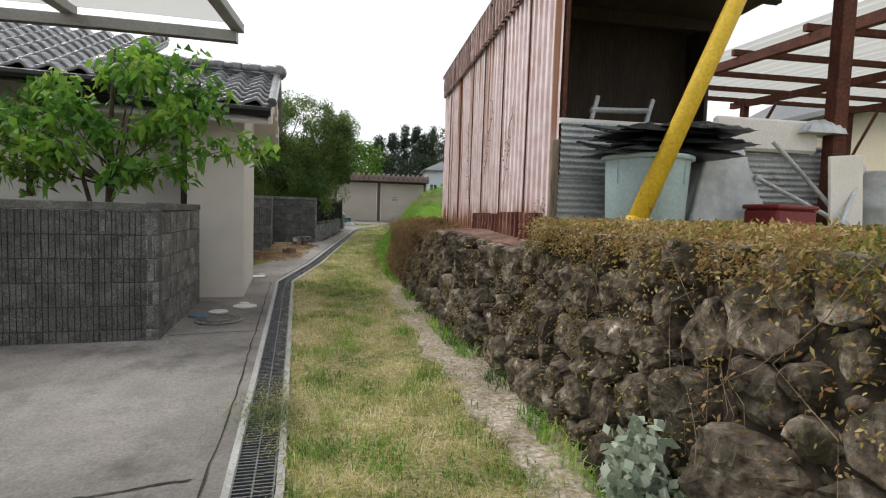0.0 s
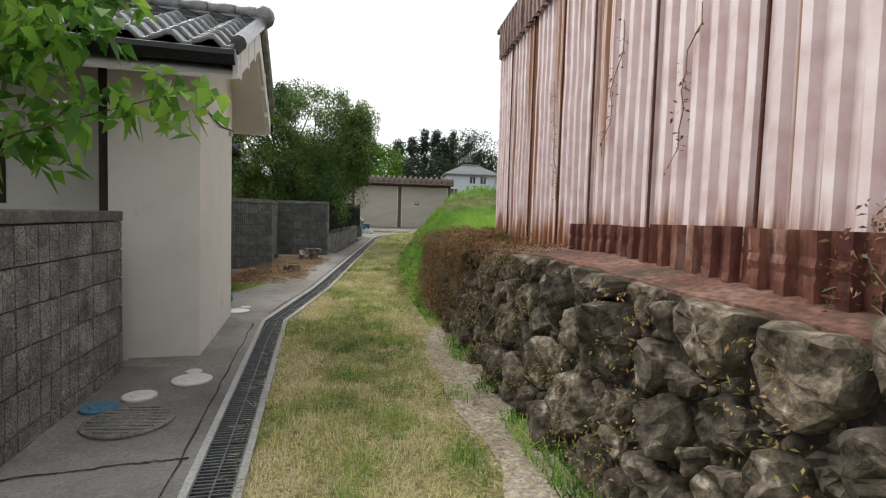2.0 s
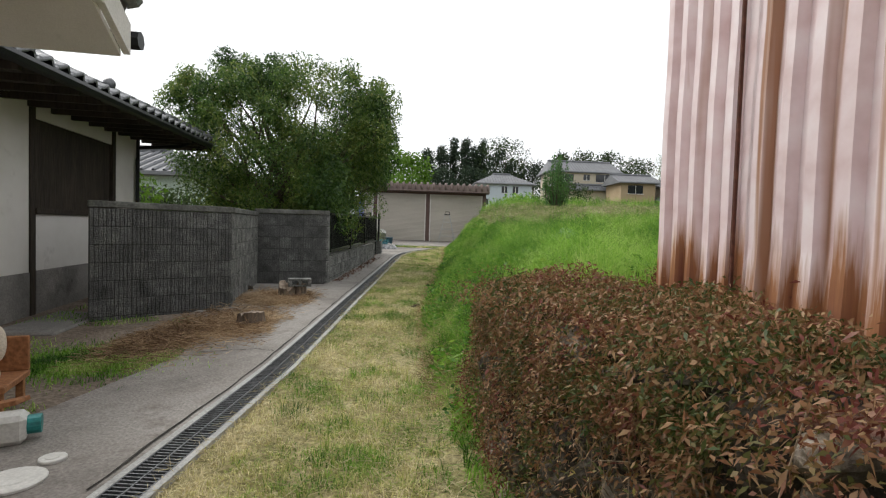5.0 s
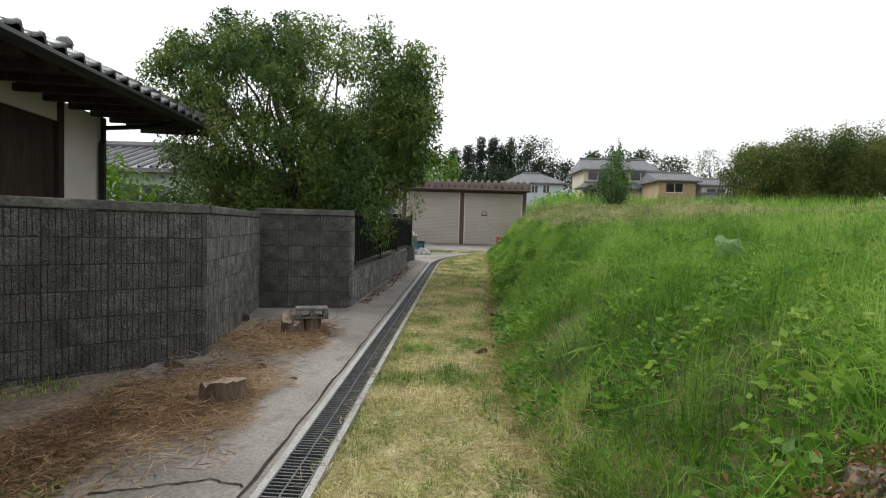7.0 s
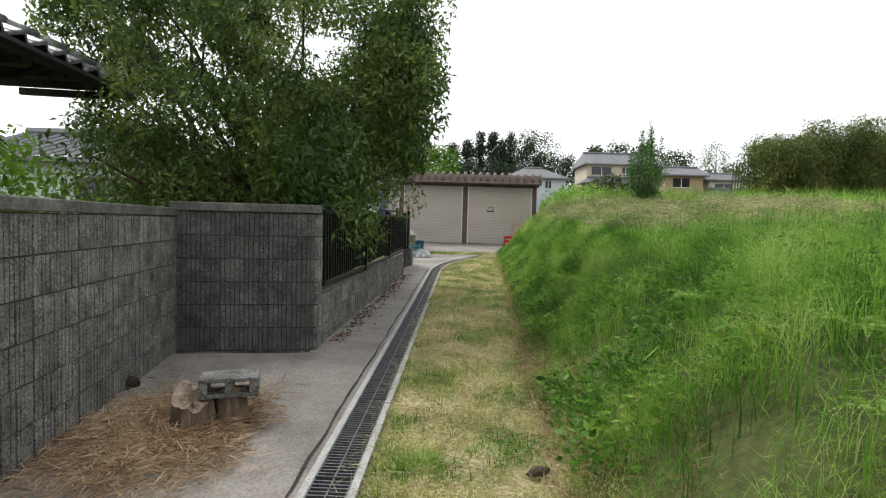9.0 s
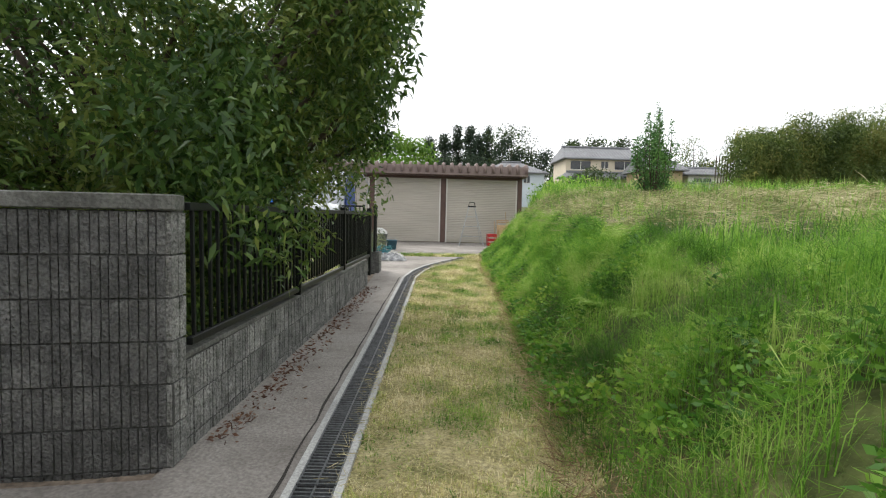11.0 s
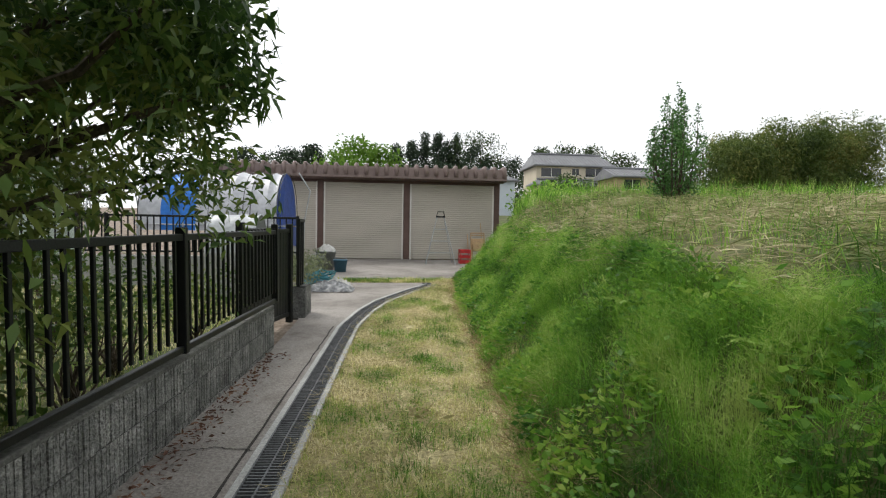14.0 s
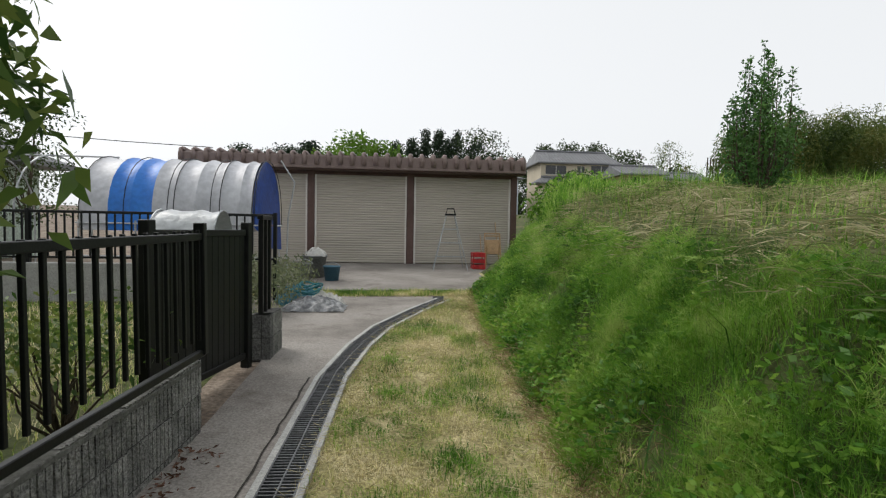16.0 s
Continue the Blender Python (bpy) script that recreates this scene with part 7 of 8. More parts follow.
def seam(points, w=0.008):
    bm = bmesh.new()
    rnd = random.Random(len(points))
    pts = []
    for (x0, y0), (x1, y1) in zip(points, points[1:]):
        for i in range(14):
            f = i / 14
            pts.append((x0 + (x1 - x0) * f + rnd.uniform(-0.008, 0.008), y0 + (y1 - y0) * f + rnd.uniform(-0.008, 0.008)))
    pts.append(points[-1])
    L, R = [], []
    for i, (x, y) in enumerate(pts):
        a, b = pts[max(0, i - 1)], pts[min(len(pts) - 1, i + 1)]
        d = Vector((b[0] - a[0], b[1] - a[1])).normalized()
        k = w * rnd.uniform(0.3, 0.7)
        L.append((x - d.y * k, y + d.x * k, g(y) + 0.0165))
        R.append((x + d.y * k, y - d.x * k, g(y) + 0.0165))
    strip(bm, L, R)
    return tagged(part("seam", bm, M_SEAM), "thin dark joint in the concrete path", "seam", kind="structure")


seam([(-4.5, 2.35), (-1.3, 2.15), (-0.78, 2.30)], 0.012)
seam([(-1.05, 4.9), (-1.3, 4.85), (-1.8, 4.72)], 0.012)
seam([(interp(DRAIN, y) - 0.20, y) for y in (1.0, 3.0, 5.0, 7.7)], 0.010)
seam([(interp(DRAIN, y) - 0.17, y) for y in (8.2, 10.0, 12.0, 14.0, 17.0, 20.0, 21.6)], 0.014)
seam([(-1.95, 10.4), (-1.5, 10.55), (-1.32, 10.5)], 0.01)
seam([(-1.50, 18.4), (-1.25, 18.45), (-1.02, 18.4)], 0.008)

M_CUT = surface("cut_wood", [(0.22, 0.17, 0.13), (0.36, 0.29, 0.23)], 14, 0.9, 0.4, 60)
M_STUMP = surface("stump_bark", [(0.07, 0.05, 0.036), (0.19, 0.145, 0.11)], 9, 0.95, 1.0, 30, stretch=(1, 1, 0.25))


def stump(x, y, r, h, seed):
    s = thing("tree_stump", "rough weathered sawn tree stump in straw", "tree stump", (x, y, g(y) - 0.01), "stumps")
    for nm, mt in (("bark", M_STUMP), ("cut_top", M_CUT)):
        bm = bmesh.new()
        rings = []
        for k, (f, z) in enumerate(((1.35, 0.0), (1.1, 0.3), (1.0, 0.7), (0.98, 1.0)) if nm == "bark" else ((0.985, 1.0), (0.5, 1.015), (0.05, 1.01))):
            ring = []
            for i in range(24):
                a = 2 * math.pi * i / 24
                q = r * f * (1 + 0.16 * noise.noise((math.cos(a) * 2.5 + seed, math.sin(a) * 2.5, z * 0.6)) + 0.05 * math.cos(a * 7 + seed))
                ring.append(bm.verts.new((q * math.cos(a), q * math.sin(a), h * z * (1 + 0.22 * math.cos(a + seed) + 0.30 * noise.noise((math.cos(a) * 4 + seed, math.sin(a) * 4, 3))))))
            rings.append(ring)
        for a, b in zip(rings, rings[1:]):
            for i in range(24):
                bm.faces.new((a[i], a[(i + 1) % 24], b[(i + 1) % 24], b[i]))
        if nm == "cut_top":
            bm.faces.new(rings[-1])
        part(nm, bm, mt, s)


stump(-1.86, 11.52, 0.135, 0.15, 1.0)
stump(-1.97, 13.30, 0.11, 0.20, 4.0)
stump(-1.80, 13.42, 0.09, 0.19, 7.5)
hb = thing("concrete_block", "grey hollow concrete block resting on a stump", "block", (-1.80, 13.40, g(13.4) + 0.200), turn=18)
part("slab", boxed(-0.16, 0.16, -0.085, 0.085, 0.065, 0.09, 0.005), M_BLOCK_PALE_LIT, hb)
part("web", boxed(-0.16, -0.11, -0.085, 0.085, 0.0, 0.065, 0.004), M_BLOCK_PALE_LIT, hb)
part("web_end", boxed(0.11, 0.16, -0.085, 0.085, 0.0, 0.065, 0.004), M_BLOCK_PALE_LIT, hb)
part("web_middle", boxed(-0.02, 0.02, -0.085, 0.085, 0.0, 0.065, 0.004), M_BLOCK_PALE_LIT, hb)
part("base_slab", boxed(-0.16, 0.16, -0.085, 0.085, -0.022, 0.0, 0.004), M_BLOCK_PALE_LIT, hb)
for i, (x, y, r) in enumerate(((-1.89, 12.22, 0.05), (-2.55, 12.2, 0.07), (-2.7, 13.9, 0.09), (-1.55, 12.0, 0.03), (-0.10, 12.91, 0.055))):
    st = new("loose_stone" if i < 4 else "dark_clod", ROCKS[i])
    st.matrix_world = Matrix.Translation((x, y, g(y) + r * 0.35)) @ Matrix.Diagonal((r, r * 0.8, r * 0.55, 1))
    tagged(st, "small loose grey stone on the ground" if i < 4 else "small dark clod lying in the mown grass", "stone")

M_BEAR = surface("cream_plush", [(0.58, 0.50, 0.40), (0.68, 0.60, 0.50)], 12, 0.95, 0.5, 90, fine=0.15)
bm = bmesh.new()
for (x, y, z), (a, b, c) in (((0, 0, 0.16), (0.13, 0.12, 0.16)), ((0, -0.01, 0.38), (0.105, 0.10, 0.10)), ((0.08, 0, 0.47), (0.04, 0.03, 0.04)), ((-0.08, 0, 0.47), (0.04, 0.03, 0.04)), ((0.0, -0.10, 0.36), (0.05, 0.05, 0.04)), ((0.13, -0.05, 0.22), (0.045, 0.05, 0.11)), ((-0.13, -0.05, 0.22), (0.045, 0.05, 0.11)), ((0.09, -0.13, 0.06), (0.055, 0.10, 0.055)), ((-0.09, -0.13, 0.06), (0.055, 0.10, 0.055))):
    t = bmesh.ops.create_icosphere(bm, subdivisions=3, radius=1.0, matrix=Matrix.Translation((x, y, z)) @ Matrix.Diagonal((a, b, c, 1)))
bear = part("toy_bear", bm, M_BEAR, smooth=True)
bear.matrix_world = pose(-2.66, 9.0, g(9.0) + 0.20, 0, 0, 40)
tagged(bear, "cream toy bear figure sitting on a brown wooden stool", "toy bear")
M_STOOL = surface("orange_wood", [(0.26, 0.11, 0.05), (0.38, 0.18, 0.08)], 6, 0.6, 0.2, 40)
stool = thing("low_stool", "low reddish brown wooden stool in the yard", "stool", (-2.66, 9.03, g(9.05)), turn=20)
part("seat", boxed(-0.22, 0.22, -0.2, 0.2, 0.16, 0.20, 0.006), M_STOOL, stool)
part("backrest", boxed(-0.22, 0.22, 0.17, 0.20, 0.20, 0.42, 0.006), M_STOOL, stool)
for x in (-0.18, 0.18):
    for y in (-0.16, 0.16):
        part("leg", boxed(x - 0.02, x + 0.02, y - 0.02, y + 0.02, 0.0, 0.16, 0.003), M_STOOL, stool)
can = thing("sprayer_can", "white plastic canister with a teal cap on the concrete", "canister", (-2.17, 8.64, g(8.62) + 0.012), turn=30)
part("body", boxed(-0.14, 0.10, -0.08, 0.08, 0.0, 0.15, 0.025), M_DISC, can)
part("cap", tube(bmesh.new(), [(0.10, 0, 0.08), (0.16, 0, 0.08)], 0.05, 14), surface("teal_plastic", [(0.02, 0.16, 0.16), (0.03, 0.22, 0.21)], 5, 0.4, 0, 30), can)
plank = thing("plank", "short brown wooden plank leaning near the stool", "plank", (-2.36, 8.75, g(8.75)))
part("board", boxed(-0.25, 0.25, -0.05, 0.05, 0.13, 0.155, 0.003, Matrix.Rotation(radians(-14), 4, "Y")), M_STOOL, plank)

# leaves blown against the low wall
k = 900
ly = RNG.uniform(15.2, 20.4, k)
lx = np.array([interp([(15.2, -1.66), (20.6, -1.40)], y) for y in ly]) + np.abs(RNG.normal(0, 0.09, k)) + 0.02
lp = np.column_stack([lx, ly, SLOPE * ly + 0.014 + RNG.uniform(0, 0.02, k)])
stuff("leaf_litter", leaf_quads(lp, np.column_stack([RNG.normal(size=k), RNG.normal(size=k), RNG.normal(size=k) * 0.25]), RNG.uniform(0.02, 0.06, k), RNG.uniform(0.006, 0.02, k)), leafy("dead_leaf", [(0.06, 0.03, 0.02), (0.14, 0.07, 0.045), (0.22, 0.13, 0.08)], 3, 0.8, 0.1, 0.7), "dead brown leaves and twigs along the low wall", "leaves")
k = 26
lp = np.column_stack([RNG.normal(-0.05, 0.10, k), RNG.normal(18.85, 0.08, k), np.full(k, g(18.85) + 0.03)])
stuff("pale_peelings", leaf_quads(lp, np.column_stack([RNG.normal(size=k), RNG.normal(size=k), RNG.uniform(0, 0.5, k)]), RNG.uniform(0.06, 0.13, k), RNG.uniform(0.015, 0.03, k)), M_HAY, "pale peeled shoots lying in the mown grass", "peelings")

# ---- by the garages ----
M_BLUE_TARP = surface("blue_tarpaulin", [(0.02, 0.14, 0.50), (0.035, 0.20, 0.62)], 3, 0.4, 0.4, 14, fine=0.12)
M_SILVER_TARP = surface("silver_tarpaulin", [(0.40, 0.41, 0.44), (0.52, 0.53, 0.56)], 2.5, 0.42, 0.5, 10, fine=0.1)
tunnel = thing("tarpaulin_tunnel", "hooped tunnel covered with silver and blue tarpaulins", "tunnel")
TY0, TY1, TZ0, TZ1 = 26.6, 28.8, 1.75, 2.98


def hoop(f, r=1.0):
    """A point round the tunnel's section: f from 0 at the near side to 1 at the far side."""
    a = math.pi * f
    return Vector((0, (TY0 + TY1) / 2 - math.cos(a) * (TY1 - TY0) / 2 * r, TZ0 + math.sin(a) ** 0.8 * (TZ1 - TZ0) * r))


spans = [(-5.50, -5.05, "s"), (-5.05, -4.70, "b"), (-4.70, -4.35, "b"), (-4.35, -4.0, "s"), (-4.0, -3.65, "s"), (-3.65, -3.25, "s"), (-3.25, -2.92, "s"), (-2.92, -2.72, "s")]
for i, (x0, x1, kind) in enumerate(spans):
    bm = bmesh.new()
    rows = []
    for j in range(9):
        x = x0 + (x1 - x0) * j / 8
        sag = 0.035 * math.sin(math.pi * j / 8)
        rows.append([bm.verts.new(Vector((x, 0, 0)) + hoop(f, 1.0 - sag - 0.015 * abs(noise.noise((x * 3, f * 6, i)))) + Vector((0, 0, -0.12 * (1 if f in (0.0, 1.0) else 0)))) for f in np.linspace(0, 1, 17)])
    for a, b in zip(rows, rows[1:]):
        for q in range(16):
            bm.faces.new((a[q], b[q], b[q + 1], a[q + 1]))
    part("tarpaulin", bm, M_BLUE_TARP if kind == "b" else M_SILVER_TARP, tunnel, "blue tarpaulin" if kind == "b" else "", smooth=True)
    if i in (0, 1, 3, 4, 5, 6, 7):
        part("strap", tube(bmesh.new(), [Vector((x0 + 0.25 * (i % 2), 0, 0)) + hoop(f, 1.005) for f in np.linspace(0, 1, 17)], 0.008, 5), M_BLACK_METAL, tunnel)
bm = bmesh.new()
ring = [Vector((-2.70, 0, 0)) + hoop(f, 0.99) for f in np.linspace(0, 1, 17)]
vs = [bm.verts.new(p) for p in ring] + [bm.verts.new((-2.66, TY1 - 0.05, 1.25)), bm.verts.new((-2.62, TY0 + 0.5, 1.35)), bm.verts.new((-2.6, TY0 + 0.1, 1.62))]
bm.faces.new(vs)
part("end_curtain", bm, surface("dark_blue_tarpaulin", [(0.01, 0.04, 0.20), (0.02, 0.07, 0.30)], 3, 0.45, 0.4, 14), tunnel)
for x in (-5.5, -4.6, -3.65, -2.72):
    for y in (TY0, TY1):
        part("leg", tube(bmesh.new(), [(x, y, g(y)), (x, y, TZ0 + 0.05)], 0.016, 6), M_GALV, tunnel)
for z in (1.75, 1.2):
    part("side_rail", tube(bmesh.new(), [(-5.55, TY0, z), (-2.2, TY0, z)], 0.014, 6), M_GALV, tunnel)
for x in (-6.5, -7.6):
    hp = thing("bare_hoop", "bare bent steel hoop of an uncovered tunnel", "hoop", group="bare hoops")
    part("hoop", tube(bmesh.new(), [(x, TY0, g(TY0))] + [Vector((x, 0, 0)) + hoop(f) for f in np.linspace(0, 1, 15)] + [(x, TY1, g(TY1))], 0.016, 6), M_GALV, hp)
rl = thing("ridge_pipe", "long steel pipe joining the bare hoops", "pipe")
part("pipe", tube(bmesh.new(), [(-8.0, 27.7, 2.98), (-5.4, 27.7, 2.98)], 0.016, 6), M_GALV, rl)
sp = thing("bent_pipe", "bent pale pipe standing by the garage shutter", "pipe")
part("pipe", tube(bmesh.new(), [(-2.25, 27.2, g(27.2)), (-2.22, 27.2, 1.9), (-2.1, 27.2, 2.55), (-2.35, 27.2, 2.95)], 0.015, 6), M_GALV, sp)
clo = thing("small_tunnel", "small clear plastic hooped cloche in the garden", "cloche")
bm = bmesh.new()
rows = []
for x in np.linspace(-3.2, -2.45, 7):
    rows.append([bm.verts.new((x, 24.3 - 0.42 * math.cos(math.pi * f), 1.30 + 0.62 * math.sin(math.pi * f) ** 0.8 * (1 - 0.03 * math.sin(x * 19)))) for f in np.linspace(0, 1, 13)])
for a, b in zip(rows, rows[1:]):
    for q in range(12):
        bm.faces.new((a[q], b[q], b[q + 1], a[q + 1]))
part("film", bm, M_FILM, clo, smooth=True)
for x in (-3.2, -2.45):
    part("hoop", tube(bmesh.new(), [(x, 23.88, g(24))] + [(x, 24.3 - 0.425 * math.cos(math.pi * f), 1.30 + 0.63 * math.sin(math.pi * f) ** 0.8) for f in np.linspace(0, 1, 11)] + [(x, 24.72, g(24))], 0.012, 6), M_GALV, clo)
part("table", boxed(-3.25, -2.4, 23.85, 24.75, g(24), 1.30, 0.01), M_KERB, clo)

# fence across the garden's far side
back = thing("garden_fence", "black metal railing on a low grey wall across the garden", "fence")
part("base_wall", boxed(-9.0, -3.3, 25.2, 25.34, 0.5, 1.18, 0.01), M_KERB, back)
part("top_rail", boxed(-9.0, -2.0, 25.25, 25.29, 1.88, 1.92, 0.003), M_BLACK_METAL, back)
part("bottom_rail", boxed(-9.0, -2.0, 25.25, 25.29, 1.24, 1.27, 0.003), M_BLACK_METAL, back)
bal2 = bpy.data.meshes.new("baluster")
b = boxed(-0.010, 0.010, -0.010, 0.010, 1.27, 1.88)
b.to_mesh(bal2)
b.free()
bal2.materials.append(M_BLACK_METAL)
for i in range(62):
    shared("baluster", bal2, back, Matrix.Translation((-8.95 + i * 0.112, 25.27, 0)))
for x in (-8.98, -7.2, -5.4, -3.6, -2.02):
    part("post", boxed(x - 0.025, x + 0.025, 25.24, 25.30, 0.55, 1.94, 0.003), M_BLACK_METAL, back)
urn = thing("garden_urn", "pale garden urn on a dark pedestal", "urn", (-5.35, 22.6, g(22.6)))
bm = bmesh.new()
lathe(bm, [(0.12, 1.28), (0.14, 1.32), (0.17, 1.50), (0.21, 1.56), (0.21, 1.59), (0.16, 1.60)], 20)
part("bowl", bm, M_DISC, urn, smooth=True)
bm = bmesh.new()
lathe(bm, [(0.17, 0.0), (0.15, 0.06), (0.13, 1.2), (0.15, 1.28)], 16)
part("pedestal", bm, M_BLACK_METAL, urn)

M_TEAL_TARP = surface("teal_tarpaulin", [(0.03, 0.12, 0.17), (0.07, 0.21, 0.27), (0.22, 0.33, 0.37)], 5, 0.45, 0.6, 14, fine=0.2)
M_GREY_TARP = surface("grey_tarpaulin", [(0.06, 0.065, 0.075), (0.22, 0.225, 0.235), (0.48, 0.48, 0.48)], 7, 0.5, 0.6, 14, fine=0.15)
# heap of tarpaulin and hose, pots and buckets
for i, (x, y, w, d, h, mt, lab) in enumerate(((-1.35, 24.55, 0.85, 0.55, 0.12, M_GREY_TARP, "crumpled grey tarpaulin lying on the concrete"), (-1.62, 25.0, 0.6, 0.5, 0.24, M_TEAL_TARP, "crumpled teal tarpaulin lying in a heap"), (-1.25, 24.85, 0.5, 0.4, 0.14, M_DISC, "crumpled white sheet lying on the concrete"))):
    tp = thing("tarpaulin_heap", lab, "tarpaulin", (x, y, g(y) + 0.012), "heap", turn=i * 25)
    part("folds", crumpled(w, d, h, i * 5.1, mt, "folds", 18, 0.09), mt, tp)
M_HOSE = surface("teal_hose", [(0.02, 0.14, 0.17), (0.04, 0.20, 0.23)], 5, 0.5, 0, 30)
hose = thing("hose_coil", "coiled teal garden hose on the heap", "hose", (-1.55, 24.85, g(24.85) + 0.16))
rnd = random.Random(2)
for j in range(4):
    r0 = rnd.uniform(0.15, 0.23)
    part("loop", tube(bmesh.new(), [(r0 * math.cos(a) + 0.04 * j, r0 * math.sin(a), 0.05 + 0.03 * j + 0.03 * math.sin(2 * a + j)) for a in np.linspace(0, 6.2, 20)], 0.012, 6), M_HOSE, hose)


def bucket(x, y, r, h, mt, label):
    b = thing("bucket", label, "bucket", (x, y, g(y) + 0.02))
    bm = bmesh.new()
    lathe(bm, [(r * 0.8, 0), (r, h), (r * 1.06, h), (r * 1.06, h + 0.02), (r * 0.95, h + 0.02), (r * 0.78, 0.03)], 20)
    part("body", bm, mt, b, smooth=True)
    part("bail", tube(bmesh.new(), [(r * math.cos(a), 0, h + 0.5 * r * math.sin(a)) for a in np.linspace(0, math.pi, 12)], 0.006, 5), M_GALV, b)
    return b


M_GREY_PLASTIC = surface("grey_plastic", [(0.16, 0.17, 0.165), (0.23, 0.24, 0.235)], 5, 0.6, 0.1, 40)
bucket(-1.85, 28.0, 0.24, 0.42, M_GREY_PLASTIC, "grey plastic bucket filled with rubbish")
bucket(-1.45, 27.5, 0.16, 0.26, M_BLUE_LID, "blue plastic bucket on the forecourt")
bucket(-1.95, 27.2, 0.18, 0.34, M_GREY_PLASTIC, "grey plastic bucket beside the tunnel")
rb = thing("white_bag", "crumpled white plastic bag on a bucket", "bag", (-1.82, 28.0, g(28) + 0.44))
part("bag", crumpled(0.40, 0.36, 0.16, 9.1, M_DISC, "bag", 12, 0.06), M_DISC, rb)
herb = thing("garden_plants", "grey-green garden plants beside the gate pier", "plants")
rnd = random.Random(14)
crown("foliage", [(-1.95 + rnd.uniform(-0.45, 0.35), 24.8 + rnd.uniform(-0.9, 1.6), g(25) + rnd.uniform(0.1, 0.65)) for i in range(50)], [0.10] * 50, 2600, 0.09, 0.022, leafy("grey_green_leaf", [(0.10, 0.13, 0.07), (0.18, 0.21, 0.11), (0.30, 0.31, 0.18)], 2, 0.6, 0.3, 0.5), herb, 0.1, 15, 0.6)
# grass in the joint before the forecourt
k = 9000
gx_ = RNG.uniform(-2.6, 1.2, k)
gy_ = 25.95 + RNG.normal(0, 0.13, k) + 0.05 * gx_
stuff("joint_grass", blades(np.column_stack([gx_, gy_, SLOPE * gy_]), RNG.uniform(0.03, 0.12, k), RNG.uniform(0.004, 0.008, k), RNG.uniform(0.1, 1.2, k)), M_TURF_BLADE, "strip of short grass before the forecourt", "grass")

ladder = thing("stepladder", "small silver aluminium stepladder standing open", "stepladder", (1.08, 29.62, g(29.62) + 0.02))
for s in (-1, 1):
    part("front_rail", tube(bmesh.new(), [(s * 0.41, -0.22, 0), (s * 0.10, 0.0, 1.30)], 0.013, 6), M_GALV, ladder)
    part("rear_rail", tube(bmesh.new(), [(s * 0.38, 0.35, 0), (s * 0.10, 0.04, 1.30)], 0.011, 6), M_GALV, ladder)
for i in range(1, 4):
    f = i / 4
    w = 0.41 - 0.31 * f
    part("tread", boxed(-w, w, -0.22 * (1 - f) - 0.03, -0.22 * (1 - f) + 0.03, 1.30 * f - 0.012, 1.30 * f + 0.012), M_GALV, ladder)
part("top_cap", boxed(-0.13, 0.13, -0.07, 0.10, 1.30, 1.34, 0.008), M_BLACK_METAL, ladder, "dark top cap")
part("hand_grip", tube(bmesh.new(), [(-0.11, 0.0, 1.34), (-0.08, 0.0, 1.46), (0.08, 0.0, 1.46), (0.11, 0.0, 1.34)], 0.016, 6), M_BLACK_METAL, ladder)
crate = thing("red_crate", "red plastic bottle crate standing on the forecourt", "crate", (1.82, 29.95, g(29.95) + 0.02))
M_CRATE = surface("red_plastic", [(0.38, 0.02, 0.025), (0.50, 0.04, 0.04)], 5, 0.5, 0.1, 30)
for z0, z1 in ((0.0, 0.10), (0.15, 0.24), (0.30, 0.40)):
    part("band", boxed(-0.15, 0.15, -0.19, 0.19, z0, z1, 0.006), M_CRATE, crate)
for x in (-0.14, 0.14):
    for y in (-0.18, 0.18):
        part("corner_post", boxed(x - 0.012, x + 0.012, y - 0.012, y + 0.012, 0.0, 0.40), M_CRATE, crate)
chair = thing("folding_chair", "folded wooden chair leaning by the shutter", "chair", (2.28, 30.35, g(30.35) + 0.02))
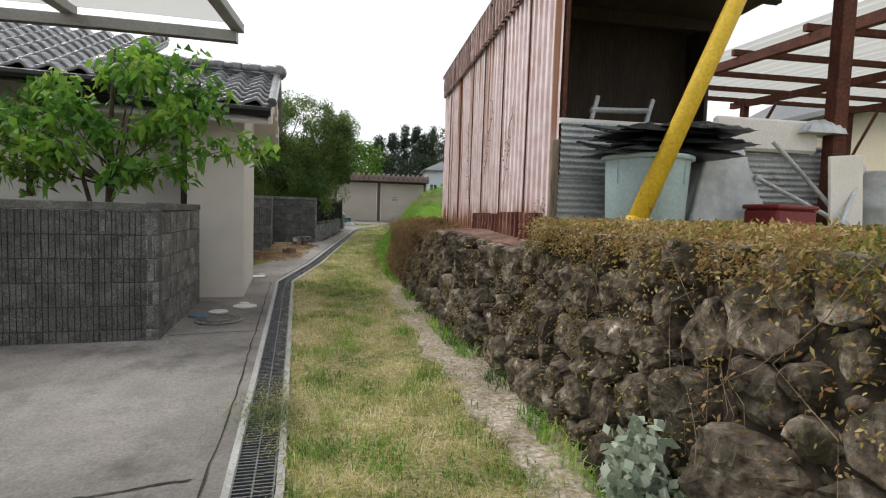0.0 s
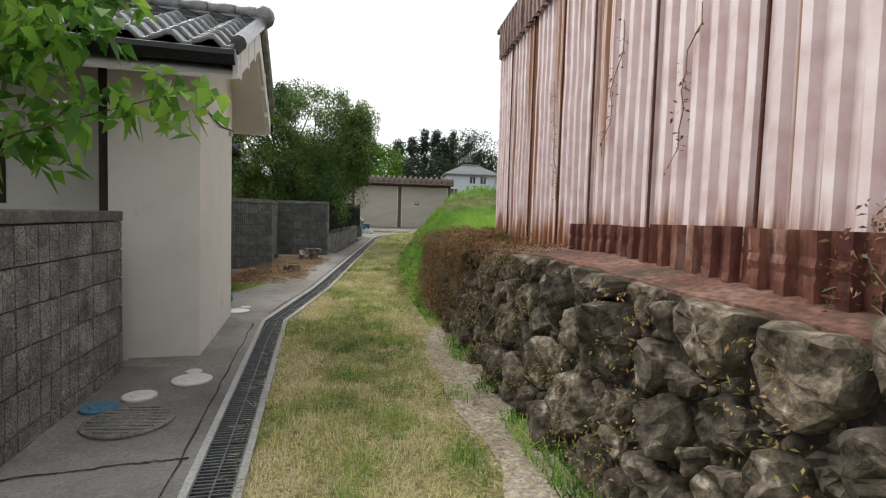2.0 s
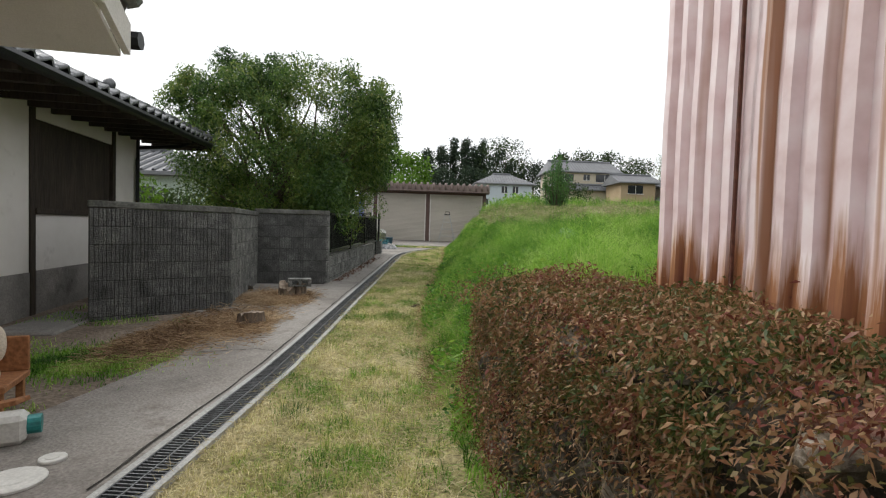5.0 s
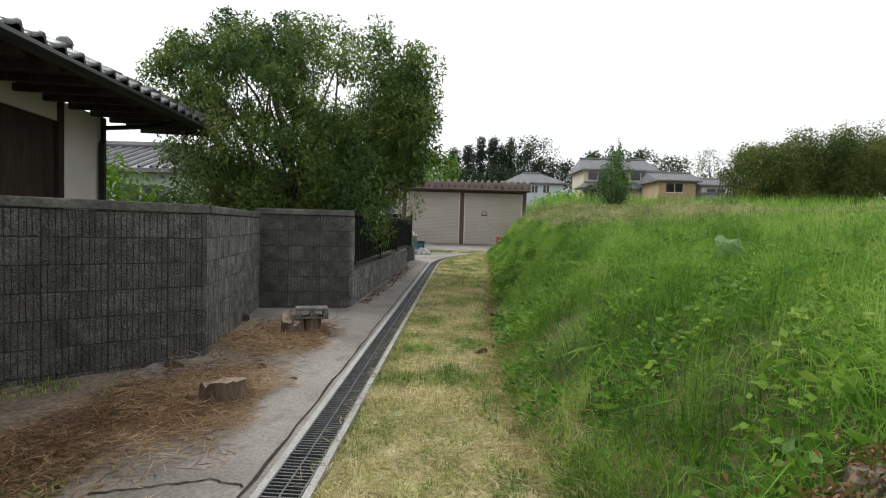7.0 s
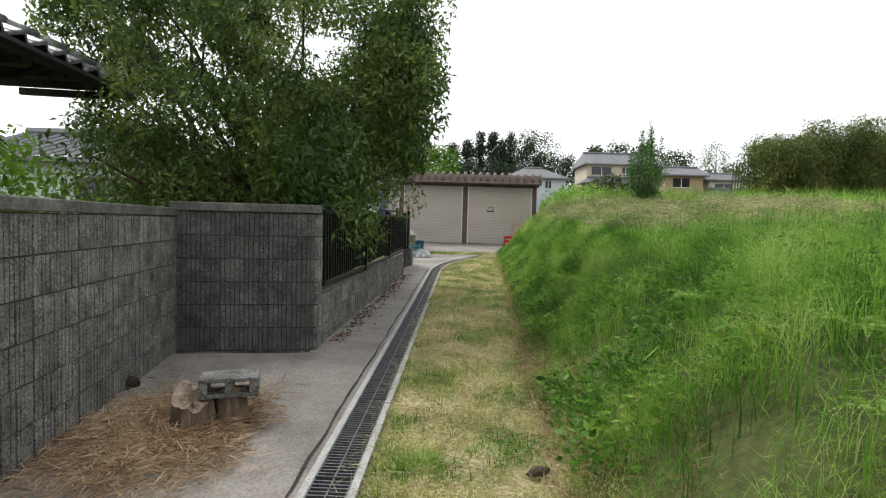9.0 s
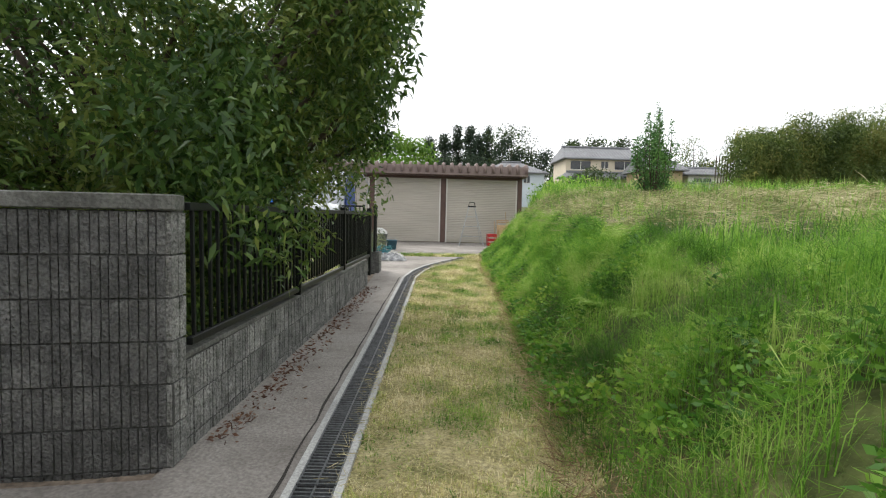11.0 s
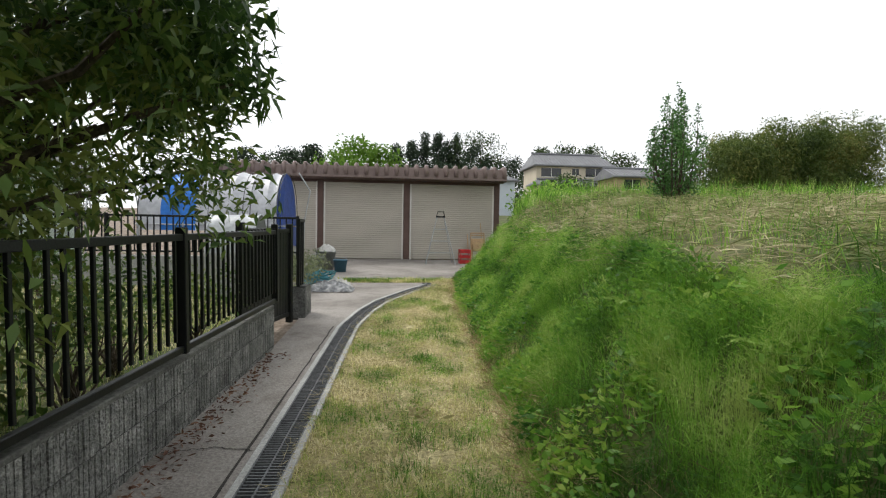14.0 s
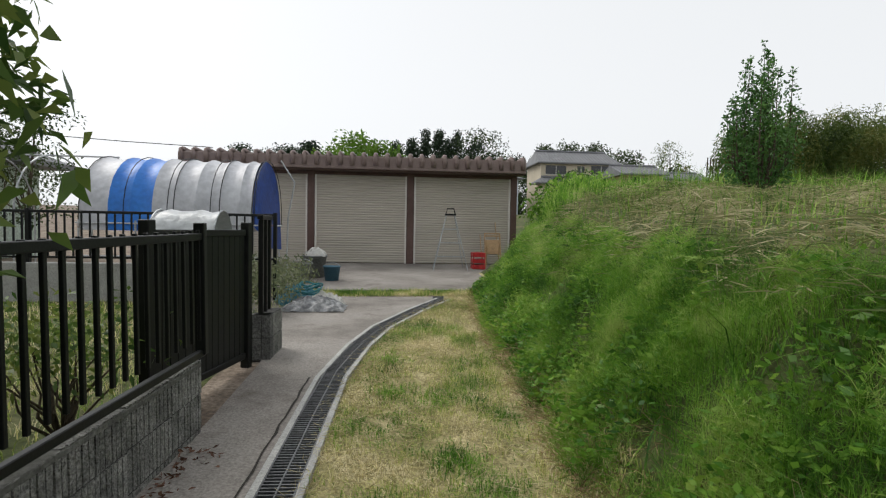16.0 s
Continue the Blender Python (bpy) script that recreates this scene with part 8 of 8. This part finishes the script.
M_PALEWOOD = surface("pale_wood", [(0.36, 0.23, 0.12), (0.48, 0.33, 0.18)], 6, 0.6, 0.2, 40)
for x in (-0.20, 0.20):
    part("leg", tube(bmesh.new(), [(x, -0.08, 0), (x, 0.20, 0.86)], 0.018, 6), M_PALEWOOD, chair)
    part("rear_leg", tube(bmesh.new(), [(x * 0.8, 0.12, 0), (x * 0.8, 0.02, 0.55)], 0.016, 6), M_PALEWOOD, chair)
part("seat", boxed(-0.19, 0.19, -0.02, 0.02, 0.34, 0.72, 0.006, Matrix.Rotation(radians(-16), 4, "X")), M_PALEWOOD, chair)
for z in (0.78, 0.84):
    part("back_slat", boxed(-0.20, 0.20, 0.165, 0.185, z, z + 0.035, 0.004), M_PALEWOOD, chair)
rod = thing("long_stick", "long thin wooden stick leaning on the shutter", "stick")
part("stick", tube(bmesh.new(), [(2.50, 30.6, GZ), (2.46, 31.08, GZ + 1.15)], 0.012, 6), M_PALEWOOD, rod)
rod2 = thing("garden_pole", "dark garden pole leaning on the garage post", "pole")
part("pole", tube(bmesh.new(), [(2.02, 30.45, GZ), (2.06, 31.08, GZ + 0.8)], 0.012, 6), M_PALEWOOD, rod2)

# overhead wire
wire = thing("overhead_wire", "thin overhead wire sagging across the sky", "wire")
part("cable", tube(bmesh.new(), [(-30 + i * 2.45, 33.0, 6.2 - 0.27 * i + 0.02 * (i - 5) ** 2) for i in range(11)], 0.012, 5), M_BLACK_METAL, wire)

# pale leafy plant growing from the foot of the stones
pale = thing("pale_plant", "pale grey-green leafy plant at the foot of the stone wall", "plant")
rnd = random.Random(19)
crown("foliage", [(1.04 + rnd.uniform(-0.08, 0.08), 1.80 + rnd.uniform(-0.12, 0.12), 0.10 + rnd.uniform(0.0, 0.36)) for i in range(24)], [0.05] * 24, 700, 0.055, 0.04, leafy("pale_leaf", [(0.22, 0.28, 0.20), (0.42, 0.48, 0.38), (0.60, 0.64, 0.54)], 6, 0.6, 0.3, 0.8), pale, 0.1, 20)
